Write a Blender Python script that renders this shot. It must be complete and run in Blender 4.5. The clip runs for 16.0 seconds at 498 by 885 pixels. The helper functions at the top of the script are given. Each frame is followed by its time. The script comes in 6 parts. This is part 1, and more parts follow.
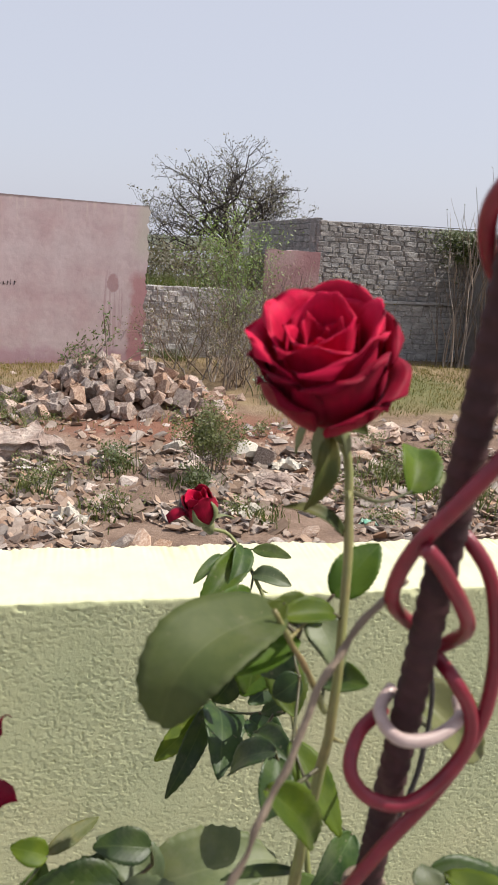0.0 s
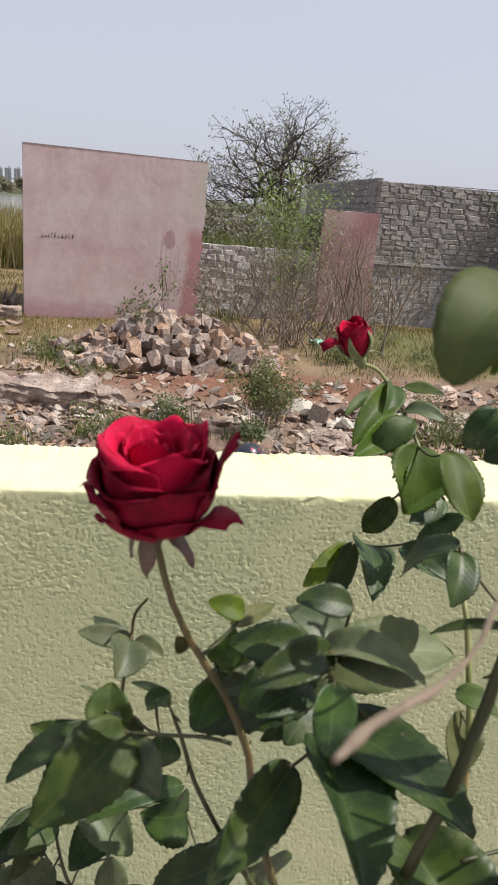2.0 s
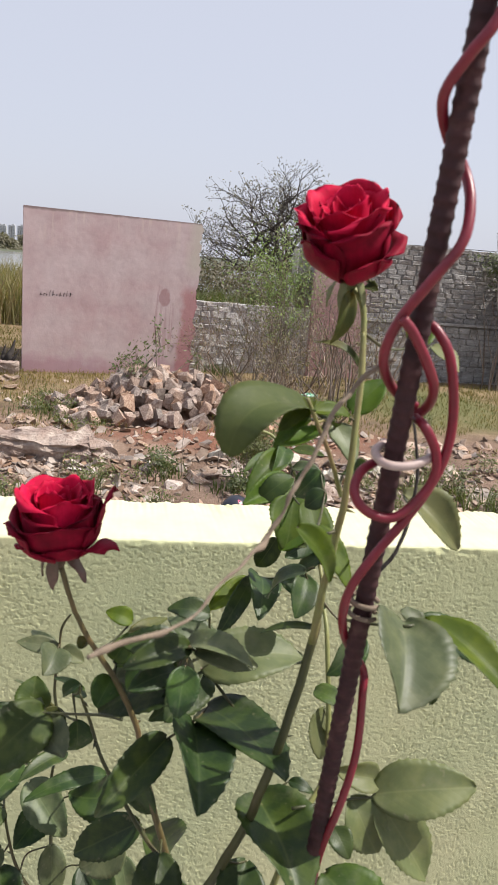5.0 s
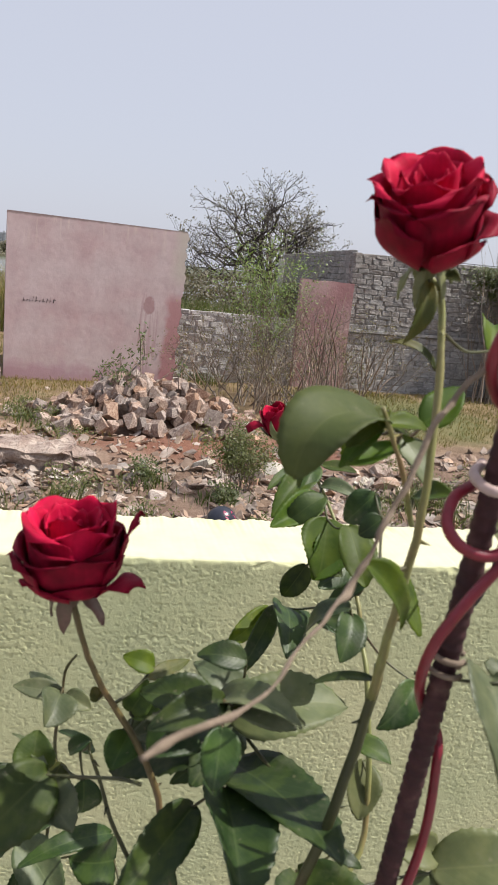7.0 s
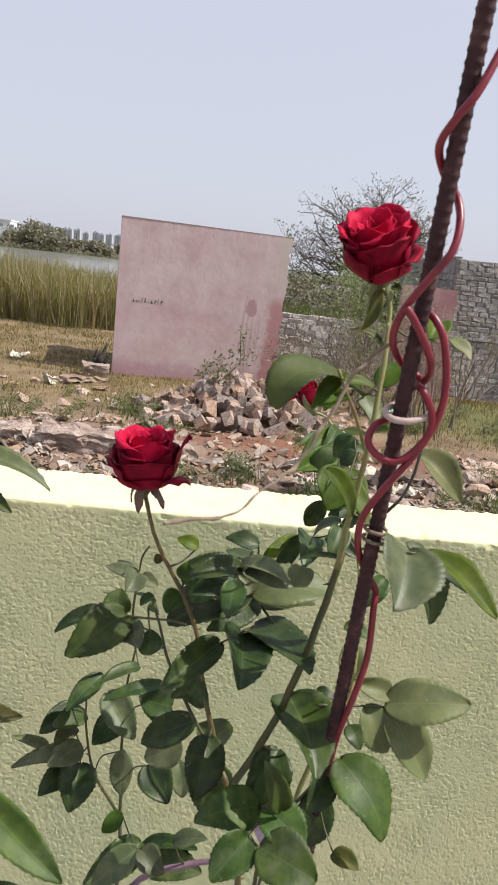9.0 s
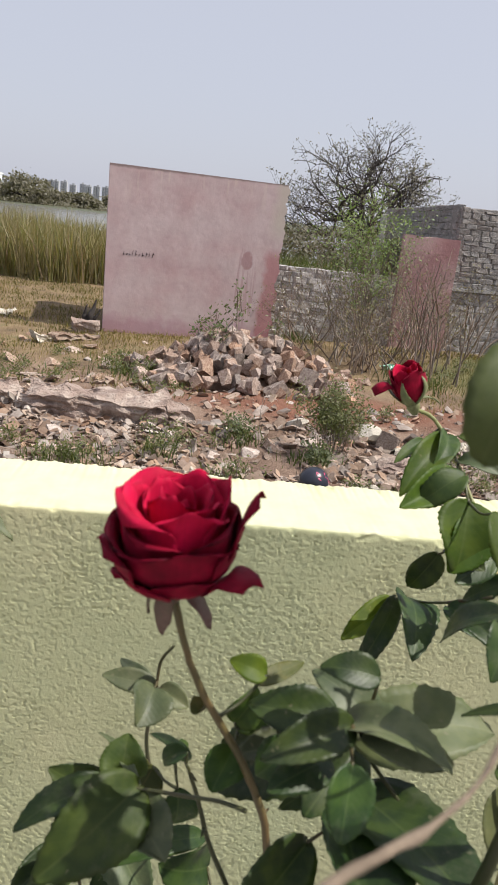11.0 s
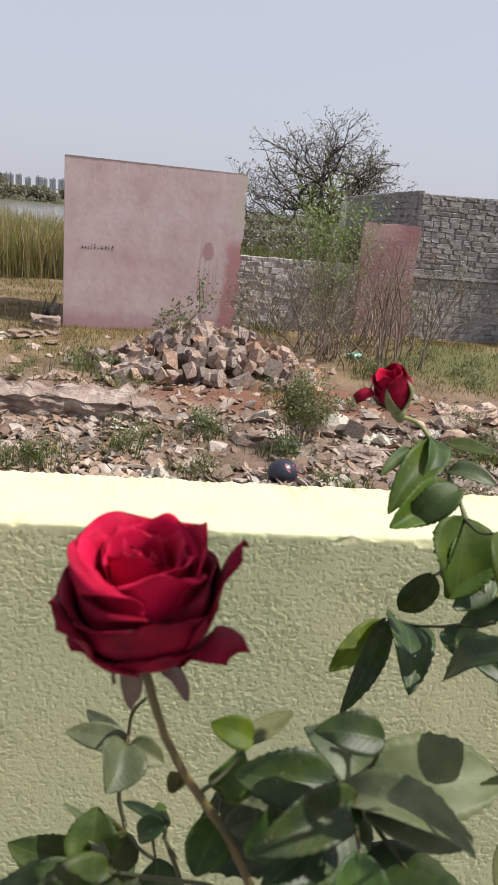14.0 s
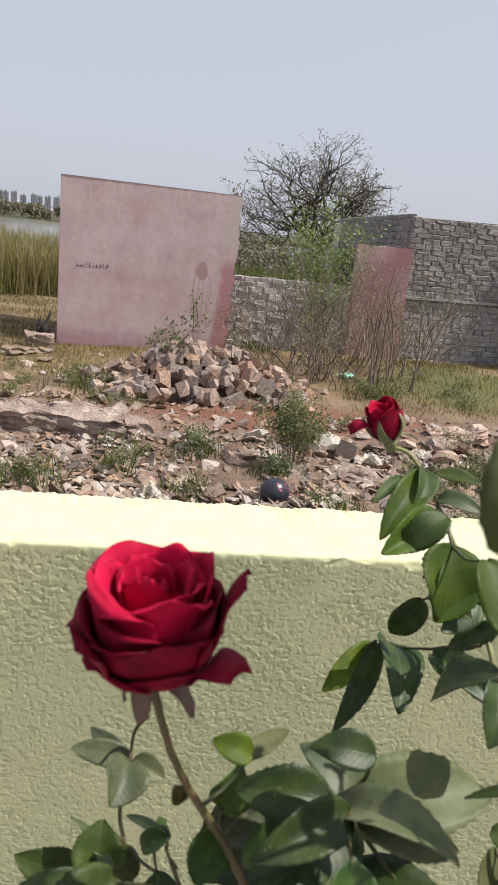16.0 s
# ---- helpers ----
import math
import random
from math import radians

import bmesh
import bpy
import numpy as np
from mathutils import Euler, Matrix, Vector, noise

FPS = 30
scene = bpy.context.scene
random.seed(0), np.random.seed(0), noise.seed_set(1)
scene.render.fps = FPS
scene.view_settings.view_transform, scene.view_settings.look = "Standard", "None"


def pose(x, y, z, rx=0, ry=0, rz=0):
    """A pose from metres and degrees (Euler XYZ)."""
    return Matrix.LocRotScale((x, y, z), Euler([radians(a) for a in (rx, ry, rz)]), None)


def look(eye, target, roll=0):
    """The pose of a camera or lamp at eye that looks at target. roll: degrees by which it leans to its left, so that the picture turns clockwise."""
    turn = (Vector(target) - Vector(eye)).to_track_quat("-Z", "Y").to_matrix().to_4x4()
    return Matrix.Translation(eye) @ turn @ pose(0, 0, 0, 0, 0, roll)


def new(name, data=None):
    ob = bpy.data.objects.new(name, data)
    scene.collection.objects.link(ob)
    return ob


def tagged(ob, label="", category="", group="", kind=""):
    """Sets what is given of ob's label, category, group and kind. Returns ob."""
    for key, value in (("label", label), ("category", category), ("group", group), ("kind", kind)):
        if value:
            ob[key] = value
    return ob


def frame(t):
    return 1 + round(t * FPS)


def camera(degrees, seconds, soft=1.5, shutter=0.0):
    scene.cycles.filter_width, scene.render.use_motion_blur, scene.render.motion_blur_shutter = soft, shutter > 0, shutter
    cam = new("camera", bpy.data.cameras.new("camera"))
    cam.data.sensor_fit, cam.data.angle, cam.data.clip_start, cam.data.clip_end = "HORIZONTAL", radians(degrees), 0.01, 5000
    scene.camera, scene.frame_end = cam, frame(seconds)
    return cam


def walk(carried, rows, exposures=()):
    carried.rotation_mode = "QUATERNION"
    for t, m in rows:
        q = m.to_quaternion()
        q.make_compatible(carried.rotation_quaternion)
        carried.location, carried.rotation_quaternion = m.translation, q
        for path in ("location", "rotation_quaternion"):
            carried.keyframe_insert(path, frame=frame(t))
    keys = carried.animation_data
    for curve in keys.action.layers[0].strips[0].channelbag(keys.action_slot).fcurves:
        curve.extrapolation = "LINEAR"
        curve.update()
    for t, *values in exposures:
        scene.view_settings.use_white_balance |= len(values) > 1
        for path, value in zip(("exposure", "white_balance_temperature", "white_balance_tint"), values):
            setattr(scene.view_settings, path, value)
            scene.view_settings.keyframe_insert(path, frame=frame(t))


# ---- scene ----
cam = camera(36.5, 16.0, soft=1.15)
# a small fixed aperture: the nearest leaves and petals are a little soft
cam.data.dof.use_dof, cam.data.dof.focus_distance, cam.data.dof.aperture_fstop = True, 1.8, 30.0
PATH = [
    (0, (0.145, -0.093, 1.658), (0.572, 1.791, 1.142), 3.7),
    (0.5, (0.072, -0.075, 1.615), (0.352, 1.813, 1.016), 4.6),
    (1, (0.047, -0.059, 1.552), (0.295, 1.815, 0.898), 4.3),
    (1.5, (0.056, -0.083, 1.542), (0.367, 1.804, 0.958), 5.0),
    (2, (0.054, -0.101, 1.529), (0.369, 1.781, 0.927), 4.9),
    (2.5, (0.05, -0.12, 1.534), (0.378, 1.77, 0.966), 4.7),
    (3, (0.038, -0.157, 1.525), (0.393, 1.723, 0.941), 7.9),
    (3.5, (0.066, -0.209, 1.527), (0.38, 1.672, 0.925), 6.6),
    (4, (0.078, -0.243, 1.535), (0.366, 1.654, 0.968), 6.2),
    (4.5, (0.116, -0.279, 1.585), (0.418, 1.636, 1.093), 5.0),
    (7, (0.0865, -0.178, 1.565), (0.4485, 1.739, 1.126), 5.8),
    (7.5, (0.059, -0.195, 1.548), (0.384, 1.719, 1.069), 5.7),
    (8, (0.066, -0.226, 1.535), (0.332, 1.703, 1.077), 4.6),
    (8.5, (0.114, -0.33, 1.568), (0.379, 1.602, 1.122), 6.3),
    (9, (0.127, -0.428, 1.579), (0.228, 1.516, 1.123), 6.5),
    (9.5, (0.1, -0.361, 1.54), (0.133, 1.566, 1.005), 6.4),
    (12, (0.074, 0.002, 1.546), (0.286, 1.904, 0.965), 5.7),
    (12.5, (0.076, 0.004, 1.544), (0.308, 1.899, 0.948), 5.4),
    (13, (0.078, -0.006, 1.547), (0.326, 1.886, 0.95), 5.3),
    (13.5, (0.078, -0.015, 1.55), (0.32, 1.88, 0.96), 5.5),
    (14, (0.074, -0.021, 1.546), (0.294, 1.879, 0.962), 5.1),
    (14.5, (0.07, -0.017, 1.552), (0.297, 1.888, 0.986), 5.3),
    (15, (0.068, -0.02, 1.551), (0.292, 1.883, 0.978), 5.1),
    (15.5, (0.068, -0.041, 1.56), (0.34, 1.868, 1.029), 5.7),
    (16, (0.065, -0.044, 1.561), (0.304, 1.868, 1.025), 5.8),
]
walk(cam, [(t, look(eye, target, roll)) for t, eye, target, roll in PATH], [(0, 0.0), (0.5, -0.14), (1.5, -0.10), (2.5, -0.06), (3.5, 0.0), (4.5, 0.08), (7, -0.02), (9, 0.03), (9.5, -0.05), (12, -0.10), (14, -0.12), (16, -0.12)])

# ---- world and light ----
world = bpy.data.worlds.new("hazy_sky")
scene.world = world
world.use_nodes = True
wn = world.node_tree.nodes
sky = wn.new("ShaderNodeTexSky")
sky.sky_type, sky.sun_disc = "NISHITA", False
sky.sun_elevation, sky.sun_rotation = radians(53), radians(97)
sky.air_density, sky.dust_density, sky.ozone_density = 1.0, 3.0, 1.5
haze = wn.new("ShaderNodeMixRGB")
haze.inputs[0].default_value = 0.72
haze.inputs[2].default_value = (7.75, 8.0, 9.2, 1)
world.node_tree.links.new(sky.outputs[0], haze.inputs[1])
wn["Background"].inputs[1].default_value = 0.1
world.node_tree.links.new(haze.outputs[0], wn["Background"].inputs[0])
sun = new("sun", bpy.data.lights.new("sun", "SUN"))
sun.data.energy, sun.data.angle, sun.data.color = 6.0, radians(0.6), (1.0, 0.95, 0.87)
sun.matrix_world = look((17.0, -2.3, 23.5), (0, 0, 0))

# ---- materials ----


def shader(name, rough=0.8, metal=0.0):
    m = bpy.data.materials.new(name)
    m.use_nodes = True
    b = m.node_tree.nodes["Principled BSDF"]
    b.inputs["Roughness"].default_value, b.inputs["Metallic"].default_value = rough, metal
    return m, m.node_tree.nodes, m.node_tree.links, b


def noise_node(n, l, co, scale, detail=4.0, rough=0.55):
    t = n.new("ShaderNodeTexNoise")
    t.inputs["Scale"].default_value, t.inputs["Detail"].default_value = scale, detail
    t.inputs["Roughness"].default_value = rough
    l.new(co, t.inputs["Vector"])
    return t.outputs["Fac"]


def ramp(n, l, fac, stops):
    r = n.new("ShaderNodeValToRGB")
    while len(r.color_ramp.elements) < len(stops):
        r.color_ramp.elements.new(0.5)
    for e, (p, c) in zip(r.color_ramp.elements, stops):
        e.position, e.color = p, (*c, 1)
    l.new(fac, r.inputs[0])
    return r.outputs[0]


def mix(n, l, fac, a, b, how="MIX"):
    x = n.new("ShaderNodeMixRGB")
    x.blend_type = how
    for i, v in ((0, fac), (1, a), (2, b)):
        if isinstance(v, (int, float)):
            x.inputs[i].default_value = v
        elif isinstance(v, tuple):
            x.inputs[i].default_value = (*v, 1)
        else:
            l.new(v, x.inputs[i])
    return x.outputs[0]


def maths(n, l, op, a, b=0.0, clamp=False):
    x = n.new("ShaderNodeMath")
    x.operation, x.use_clamp = op, clamp
    for i, v in ((0, a), (1, b)):
        if isinstance(v, (int, float)):
            x.inputs[i].default_value = v
        else:
            l.new(v, x.inputs[i])
    return x.outputs[0]


def bump(n, l, b, height, strength, distance):
    u = n.new("ShaderNodeBump")
    u.inputs["Strength"].default_value, u.inputs["Distance"].default_value = strength, distance
    l.new(height, u.inputs["Height"])
    l.new(u.outputs[0], b.inputs["Normal"])


def surface(name, colours, scale, fine, rough=0.85, relief=0.3, depth=0.01, vary="", spread=0.35):
    """Two scales of colour noise, fine relief; vary: a shift from piece to piece."""
    m, n, l, b = shader(name, rough)
    co = n.new("ShaderNodeTexCoord").outputs["Object"]
    if vary == "object":
        r = n.new("ShaderNodeObjectInfo").outputs["Random"]
        off = n.new("ShaderNodeVectorMath")
        off.operation = "ADD"
        l.new(co, off.inputs[0])
        l.new(maths(n, l, "MULTIPLY", r, 50.0), off.inputs[1])
        co = off.outputs[0]
    big, small = noise_node(n, l, co, scale, 5.0), noise_node(n, l, co, fine, 6.0, 0.65)
    k = len(colours)
    col = ramp(n, l, big, [(0.3 + 0.4 * i / max(1, k - 1), c) for i, c in enumerate(colours)])
    col = mix(n, l, 0.45, col, ramp(n, l, small, [(0.3, (0.45, 0.45, 0.45)), (0.7, (1.0, 1.0, 1.0))]), "MULTIPLY")
    if vary:
        r = n.new("ShaderNodeObjectInfo").outputs["Random"] if vary == "object" else n.new("ShaderNodeNewGeometry").outputs["Random Per Island"]
        h = n.new("ShaderNodeHueSaturation")
        l.new(col, h.inputs["Color"])
        l.new(maths(n, l, "ADD", maths(n, l, "MULTIPLY", r, 2 * spread), 1 - spread), h.inputs["Value"])
        r2 = maths(n, l, "FRACT", maths(n, l, "MULTIPLY", r, 7.3))
        l.new(maths(n, l, "ADD", maths(n, l, "MULTIPLY", r2, 0.8), 0.6), h.inputs["Saturation"])
        col = h.outputs[0]
    l.new(col, b.inputs["Base Color"])
    bump(n, l, b, maths(n, l, "ADD", maths(n, l, "MULTIPLY", big, 0.5), small), relief, depth)
    return m


def leafy(name, colours, vary="island", through_light=0.35, rough=0.5):
    """Thin foliage: varied colour from piece to piece, some light through it."""
    m, n, l, b = shader(name, rough)
    r = n.new("ShaderNodeNewGeometry").outputs["Random Per Island"] if vary == "island" else n.new("ShaderNodeObjectInfo").outputs["Random"]
    k = len(colours)
    col = ramp(n, l, r, [(i / max(1, k - 1), c) for i, c in enumerate(colours)])
    co = n.new("ShaderNodeTexCoord").outputs["Object"]
    col = mix(n, l, 0.4, col, ramp(n, l, noise_node(n, l, co, 9.0), [(0.3, (0.5, 0.5, 0.5)), (0.7, (1.1, 1.1, 1.0))]), "MULTIPLY")
    l.new(col, b.inputs["Base Color"])
    t = n.new("ShaderNodeBsdfTranslucent")
    l.new(mix(n, l, 1.0, col, (1.5, 1.6, 0.6), "MULTIPLY"), t.inputs[0])
    s = n.new("ShaderNodeMixShader")
    s.inputs[0].default_value = through_light
    l.new(b.outputs[0], s.inputs[1])
    l.new(t.outputs[0], s.inputs[2])
    l.new(s.outputs[0], n["Material Output"].inputs[0])
    return m


def rose_leaf_material(name, top, edge, light, gloss=0.42, through_light=0.3):
    """A rose leaflet: midrib and side veins along its length, blotches, a waxy face."""
    m, n, l, b = shader(name, gloss + 0.03)
    b.inputs["Specular IOR Level"].default_value = 0.40
    uv = n.new("ShaderNodeSeparateXYZ")
    tc = n.new("ShaderNodeTexCoord")
    l.new(tc.outputs["UV"], uv.inputs[0])
    off = maths(n, l, "ABSOLUTE", maths(n, l, "SUBTRACT", uv.outputs[0], 0.5))
    run = maths(n, l, "SUBTRACT", maths(n, l, "MULTIPLY", uv.outputs[1], 9.0), maths(n, l, "MULTIPLY", off, 7.0))
    tri = maths(n, l, "ABSOLUTE", maths(n, l, "SUBTRACT", maths(n, l, "FRACT", run), 0.5))
    vein = maths(n, l, "SUBTRACT", 1.0, maths(n, l, "MULTIPLY", tri, 11.0), True)
    rib = maths(n, l, "SUBTRACT", 1.0, maths(n, l, "MULTIPLY", off, 34.0), True)
    lines = maths(n, l, "MAXIMUM", maths(n, l, "MULTIPLY", vein, 0.22), rib)
    r = n.new("ShaderNodeObjectInfo").outputs["Random"]
    co = n.new("ShaderNodeVectorMath")
    co.operation = "ADD"
    l.new(tc.outputs["Object"], co.inputs[0])
    l.new(maths(n, l, "MULTIPLY", r, 30.0), co.inputs[1])
    blot = noise_node(n, l, co.outputs[0], 55.0, 3.0)
    col = mix(n, l, ramp(n, l, blot, [(0.42, (0, 0, 0)), (0.62, (1, 1, 1))]), top, edge)
    col = mix(n, l, maths(n, l, "MULTIPLY", lines, 0.5), col, light)
    dust = ramp(n, l, noise_node(n, l, co.outputs[0], 24.0, 6.0, 0.7), [(0.52, (0, 0, 0)), (0.66, (1, 1, 1))])
    col = mix(n, l, maths(n, l, "MULTIPLY", dust, 0.26), col, (0.20, 0.20, 0.14))
    spots = ramp(n, l, noise_node(n, l, co.outputs[0], 130.0, 2.0), [(0.69, (0, 0, 0)), (0.73, (1, 1, 1))])
    col = mix(n, l, maths(n, l, "MULTIPLY", spots, 0.4), col, (0.24, 0.22, 0.14))
    h = n.new("ShaderNodeHueSaturation")
    l.new(col, h.inputs["Color"])
    l.new(maths(n, l, "ADD", maths(n, l, "MULTIPLY", r, 0.5), 0.75), h.inputs["Value"])
    l.new(maths(n, l, "ADD", maths(n, l, "MULTIPLY", maths(n, l, "FRACT", maths(n, l, "MULTIPLY", r, 9.1)), 0.04), 0.48), h.inputs["Hue"])
    col = h.outputs[0]
    l.new(col, b.inputs["Base Color"])
    fine = noise_node(n, l, co.outputs[0], 420.0, 2.0)
    pucker = maths(n, l, "MULTIPLY", maths(n, l, "SUBTRACT", maths(n, l, "MULTIPLY", tri, 1.4), maths(n, l, "MULTIPLY", tri, tri)), 0.5)
    bump(n, l, b, maths(n, l, "ADD", maths(n, l, "SUBTRACT", maths(n, l, "MULTIPLY", fine, 0.3), lines), pucker), 0.16, 0.0008)
    t = n.new("ShaderNodeBsdfTranslucent")
    l.new(mix(n, l, 1.0, col, (2.2, 2.0, 0.5), "MULTIPLY"), t.inputs[0])
    s = n.new("ShaderNodeMixShader")
    s.inputs[0].default_value = through_light
    l.new(b.outputs[0], s.inputs[1])
    l.new(t.outputs[0], s.inputs[2])
    l.new(s.outputs[0], n["Material Output"].inputs[0])
    return m


def petal_material(name, deep, bright):
    m, n, l, b = shader(name, 0.62)
    co = n.new("ShaderNodeTexCoord")
    r = n.new("ShaderNodeObjectInfo").outputs["Random"]
    uv = n.new("ShaderNodeSeparateXYZ")
    l.new(co.outputs["UV"], uv.inputs[0])
    fine = noise_node(n, l, co.outputs["Object"], 90.0, 4.0)
    streak = n.new("ShaderNodeTexNoise")
    st = n.new("ShaderNodeVectorMath")
    st.operation = "MULTIPLY"
    l.new(co.outputs["UV"], st.inputs[0])
    st.inputs[1].default_value = (40.0, 3.0, 1.0)
    l.new(st.outputs[0], streak.inputs["Vector"])
    streak.inputs["Scale"].default_value = 1.0
    col = ramp(n, l, fine, [(0.3, deep), (0.7, bright)])
    col = mix(n, l, 0.35, col, ramp(n, l, streak.outputs["Fac"], [(0.3, (0.6, 0.5, 0.5)), (0.7, (1.1, 1.0, 1.0))]), "MULTIPLY")
    h = n.new("ShaderNodeHueSaturation")
    l.new(col, h.inputs["Color"])
    l.new(maths(n, l, "ADD", maths(n, l, "MULTIPLY", r, 0.35), 0.82), h.inputs["Value"])
    l.new(h.outputs[0], b.inputs["Base Color"])
    b.inputs["Sheen Weight"].default_value = 0.06
    b.inputs["Sheen Tint"].default_value = (1.0, 0.25, 0.4, 1)
    b.inputs["Specular IOR Level"].default_value = 0.12
    bump(n, l, b, maths(n, l, "ADD", fine, streak.outputs["Fac"]), 0.25, 0.0006)
    t = n.new("ShaderNodeBsdfTranslucent")
    l.new(mix(n, l, 1.0, h.outputs[0], (1.6, 0.6, 0.6), "MULTIPLY"), t.inputs[0])
    s = n.new("ShaderNodeMixShader")
    s.inputs[0].default_value = 0.06
    l.new(b.outputs[0], s.inputs[1])
    l.new(t.outputs[0], s.inputs[2])
    l.new(s.outputs[0], n["Material Output"].inputs[0])
    return m


def stucco_material():
    """Cream-green painted cement plaster: faint stains, fine sandy relief, a top coloured paler for sunlight."""
    m, n, l, b = shader("cream_green_stucco", 0.9)
    co = n.new("ShaderNodeTexCoord").outputs["Object"]
    stain = noise_node(n, l, co, 2.6, 4.0)
    dirt = noise_node(n, l, co, 17.0, 5.0, 0.6)
    fine = noise_node(n, l, co, 230.0, 4.0, 0.7)
    col = ramp(n, l, stain, [(0.32, (0.45, 0.47, 0.275)), (0.5, (0.51, 0.51, 0.295)), (0.7, (0.57, 0.54, 0.32))])
    col = mix(n, l, 0.5, col, ramp(n, l, dirt, [(0.32, (0.86, 0.86, 0.82)), (0.55, (1.0, 1.0, 1.0)), (0.72, (1.05, 1.04, 1.05))]), "MULTIPLY")
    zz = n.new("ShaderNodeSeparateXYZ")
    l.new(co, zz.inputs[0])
    # sunlight on the top face is put into its colour; grain is weaker there
    lit_top = maths(n, l, "MULTIPLY", maths(n, l, "SUBTRACT", zz.outputs[2], 1.0465), 500.0, True)
    col = mix(n, l, lit_top, col, ramp(n, l, dirt, [(0.3, (0.58, 0.56, 0.36)), (0.7, (0.66, 0.635, 0.43))]))
    l.new(col, b.inputs["Base Color"])
    bump(n, l, b, maths(n, l, "MULTIPLY", fine, maths(n, l, "SUBTRACT", 1.0, maths(n, l, "MULTIPLY", lit_top, 0.9))), 0.8, 0.0010)
    return m


def pink_plaster():
    """Old pink limewash: pale scuffs near the top, one damp blot with runs, a darker foot and a bare red margin."""
    m, n, l, b = shader("faded_pink_plaster", 0.92)
    co = n.new("ShaderNodeTexCoord").outputs["Object"]
    x = n.new("ShaderNodeSeparateXYZ")
    l.new(co, x.inputs[0])
    X, Z = x.outputs[0], x.outputs[2]
    big, mid, fine = noise_node(n, l, co, 1.6, 5.0), noise_node(n, l, co, 4.2, 4.0, 0.5), noise_node(n, l, co, 60.0, 4.0)
    col = ramp(n, l, big, [(0.3, (0.46, 0.32, 0.325)), (0.5, (0.50, 0.385, 0.39)), (0.68, (0.53, 0.43, 0.435))])
    col = mix(n, l, 0.32, col, ramp(n, l, mid, [(0.30, (0.74, 0.70, 0.71)), (0.62, (1.10, 1.10, 1.11))]), "MULTIPLY")
    flake = noise_node(n, l, co, 11.0, 4.0, 0.55)
    col = mix(n, l, 0.28, col, ramp(n, l, flake, [(0.34, (0.86, 0.82, 0.83)), (0.5, (1.0, 1.0, 1.0)), (0.66, (1.08, 1.07, 1.06))]), "MULTIPLY")
    vert = n.new("ShaderNodeVectorMath")
    vert.operation = "MULTIPLY"
    l.new(co, vert.inputs[0])
    vert.inputs[1].default_value = (9.0, 9.0, 1.4)
    runs = noise_node(n, l, vert.outputs[0], 1.0, 4.0)
    fall = n.new("ShaderNodeVectorMath")
    fall.operation = "MULTIPLY"
    l.new(co, fall.inputs[0])
    fall.inputs[1].default_value = (26.0, 26.0, 1.2)
    top = maths(n, l, "MULTIPLY", maths(n, l, "SUBTRACT", Z, 1.85), 3.0, True)
    scuff = maths(n, l, "MULTIPLY", top, ramp(n, l, runs, [(0.55, (0, 0, 0)), (0.68, (1, 1, 1))]))
    col = mix(n, l, maths(n, l, "MULTIPLY", scuff, 0.6), col, (0.62, 0.52, 0.46))
    foot = maths(n, l, "ADD", maths(n, l, "MULTIPLY", Z, -5.0), maths(n, l, "MULTIPLY", mid, 3.2), True)
    col = mix(n, l, maths(n, l, "MULTIPLY", maths(n, l, "ADD", foot, 0.0, True), 0.7), col, (0.36, 0.20, 0.24))
    dx = maths(n, l, "MULTIPLY", maths(n, l, "SUBTRACT", X, 2.10), 9.0)
    dz = maths(n, l, "MULTIPLY", maths(n, l, "SUBTRACT", Z, 1.22), 7.0)
    d = maths(n, l, "ADD", maths(n, l, "MULTIPLY", dx, dx), maths(n, l, "MULTIPLY", dz, dz))
    blot = maths(n, l, "MULTIPLY", maths(n, l, "SUBTRACT", 2.75, maths(n, l, "ADD", d, maths(n, l, "MULTIPLY", maths(n, l, "ADD", mid, flake), 1.7))), 2.2, True)
    dz2 = maths(n, l, "MULTIPLY", maths(n, l, "SUBTRACT", Z, 0.85), 2.4)
    d2 = maths(n, l, "ADD", maths(n, l, "MULTIPLY", dx, dx), maths(n, l, "MULTIPLY", dz2, dz2))
    thin = noise_node(n, l, fall.outputs[0], 1.0, 3.0)
    drip = maths(n, l, "MULTIPLY", maths(n, l, "MULTIPLY", maths(n, l, "SUBTRACT", 1.5, maths(n, l, "MULTIPLY", d2, 0.6)), 2.0, True), ramp(n, l, thin, [(0.47, (0, 0, 0)), (0.55, (1, 1, 1))]))
    col = mix(n, l, maths(n, l, "MULTIPLY", maths(n, l, "MAXIMUM", blot, maths(n, l, "MULTIPLY", drip, 0.6)), 0.6), col, (0.27, 0.12, 0.13))
    edge = maths(n, l, "SUBTRACT", maths(n, l, "ADD", X, maths(n, l, "MULTIPLY", mid, 0.25)), maths(n, l, "ADD", 2.40, maths(n, l, "MULTIPLY", Z, 0.075)))
    low = maths(n, l, "MULTIPLY", maths(n, l, "SUBTRACT", 1.45, Z), 6.0, True)
    red = maths(n, l, "MULTIPLY", maths(n, l, "MULTIPLY", edge, 14.0, True), low)
    col = mix(n, l, maths(n, l, "MULTIPLY", red, 0.7), col, (0.36, 0.14, 0.15))
    grey = maths(n, l, "MULTIPLY", maths(n, l, "MULTIPLY", maths(n, l, "ADD", edge, 0.04), 6.0, True), maths(n, l, "MULTIPLY", maths(n, l, "SUBTRACT", Z, 1.5), 4.0, True))
    col = mix(n, l, maths(n, l, "MULTIPLY", grey, 0.7), col, (0.46, 0.42, 0.36))
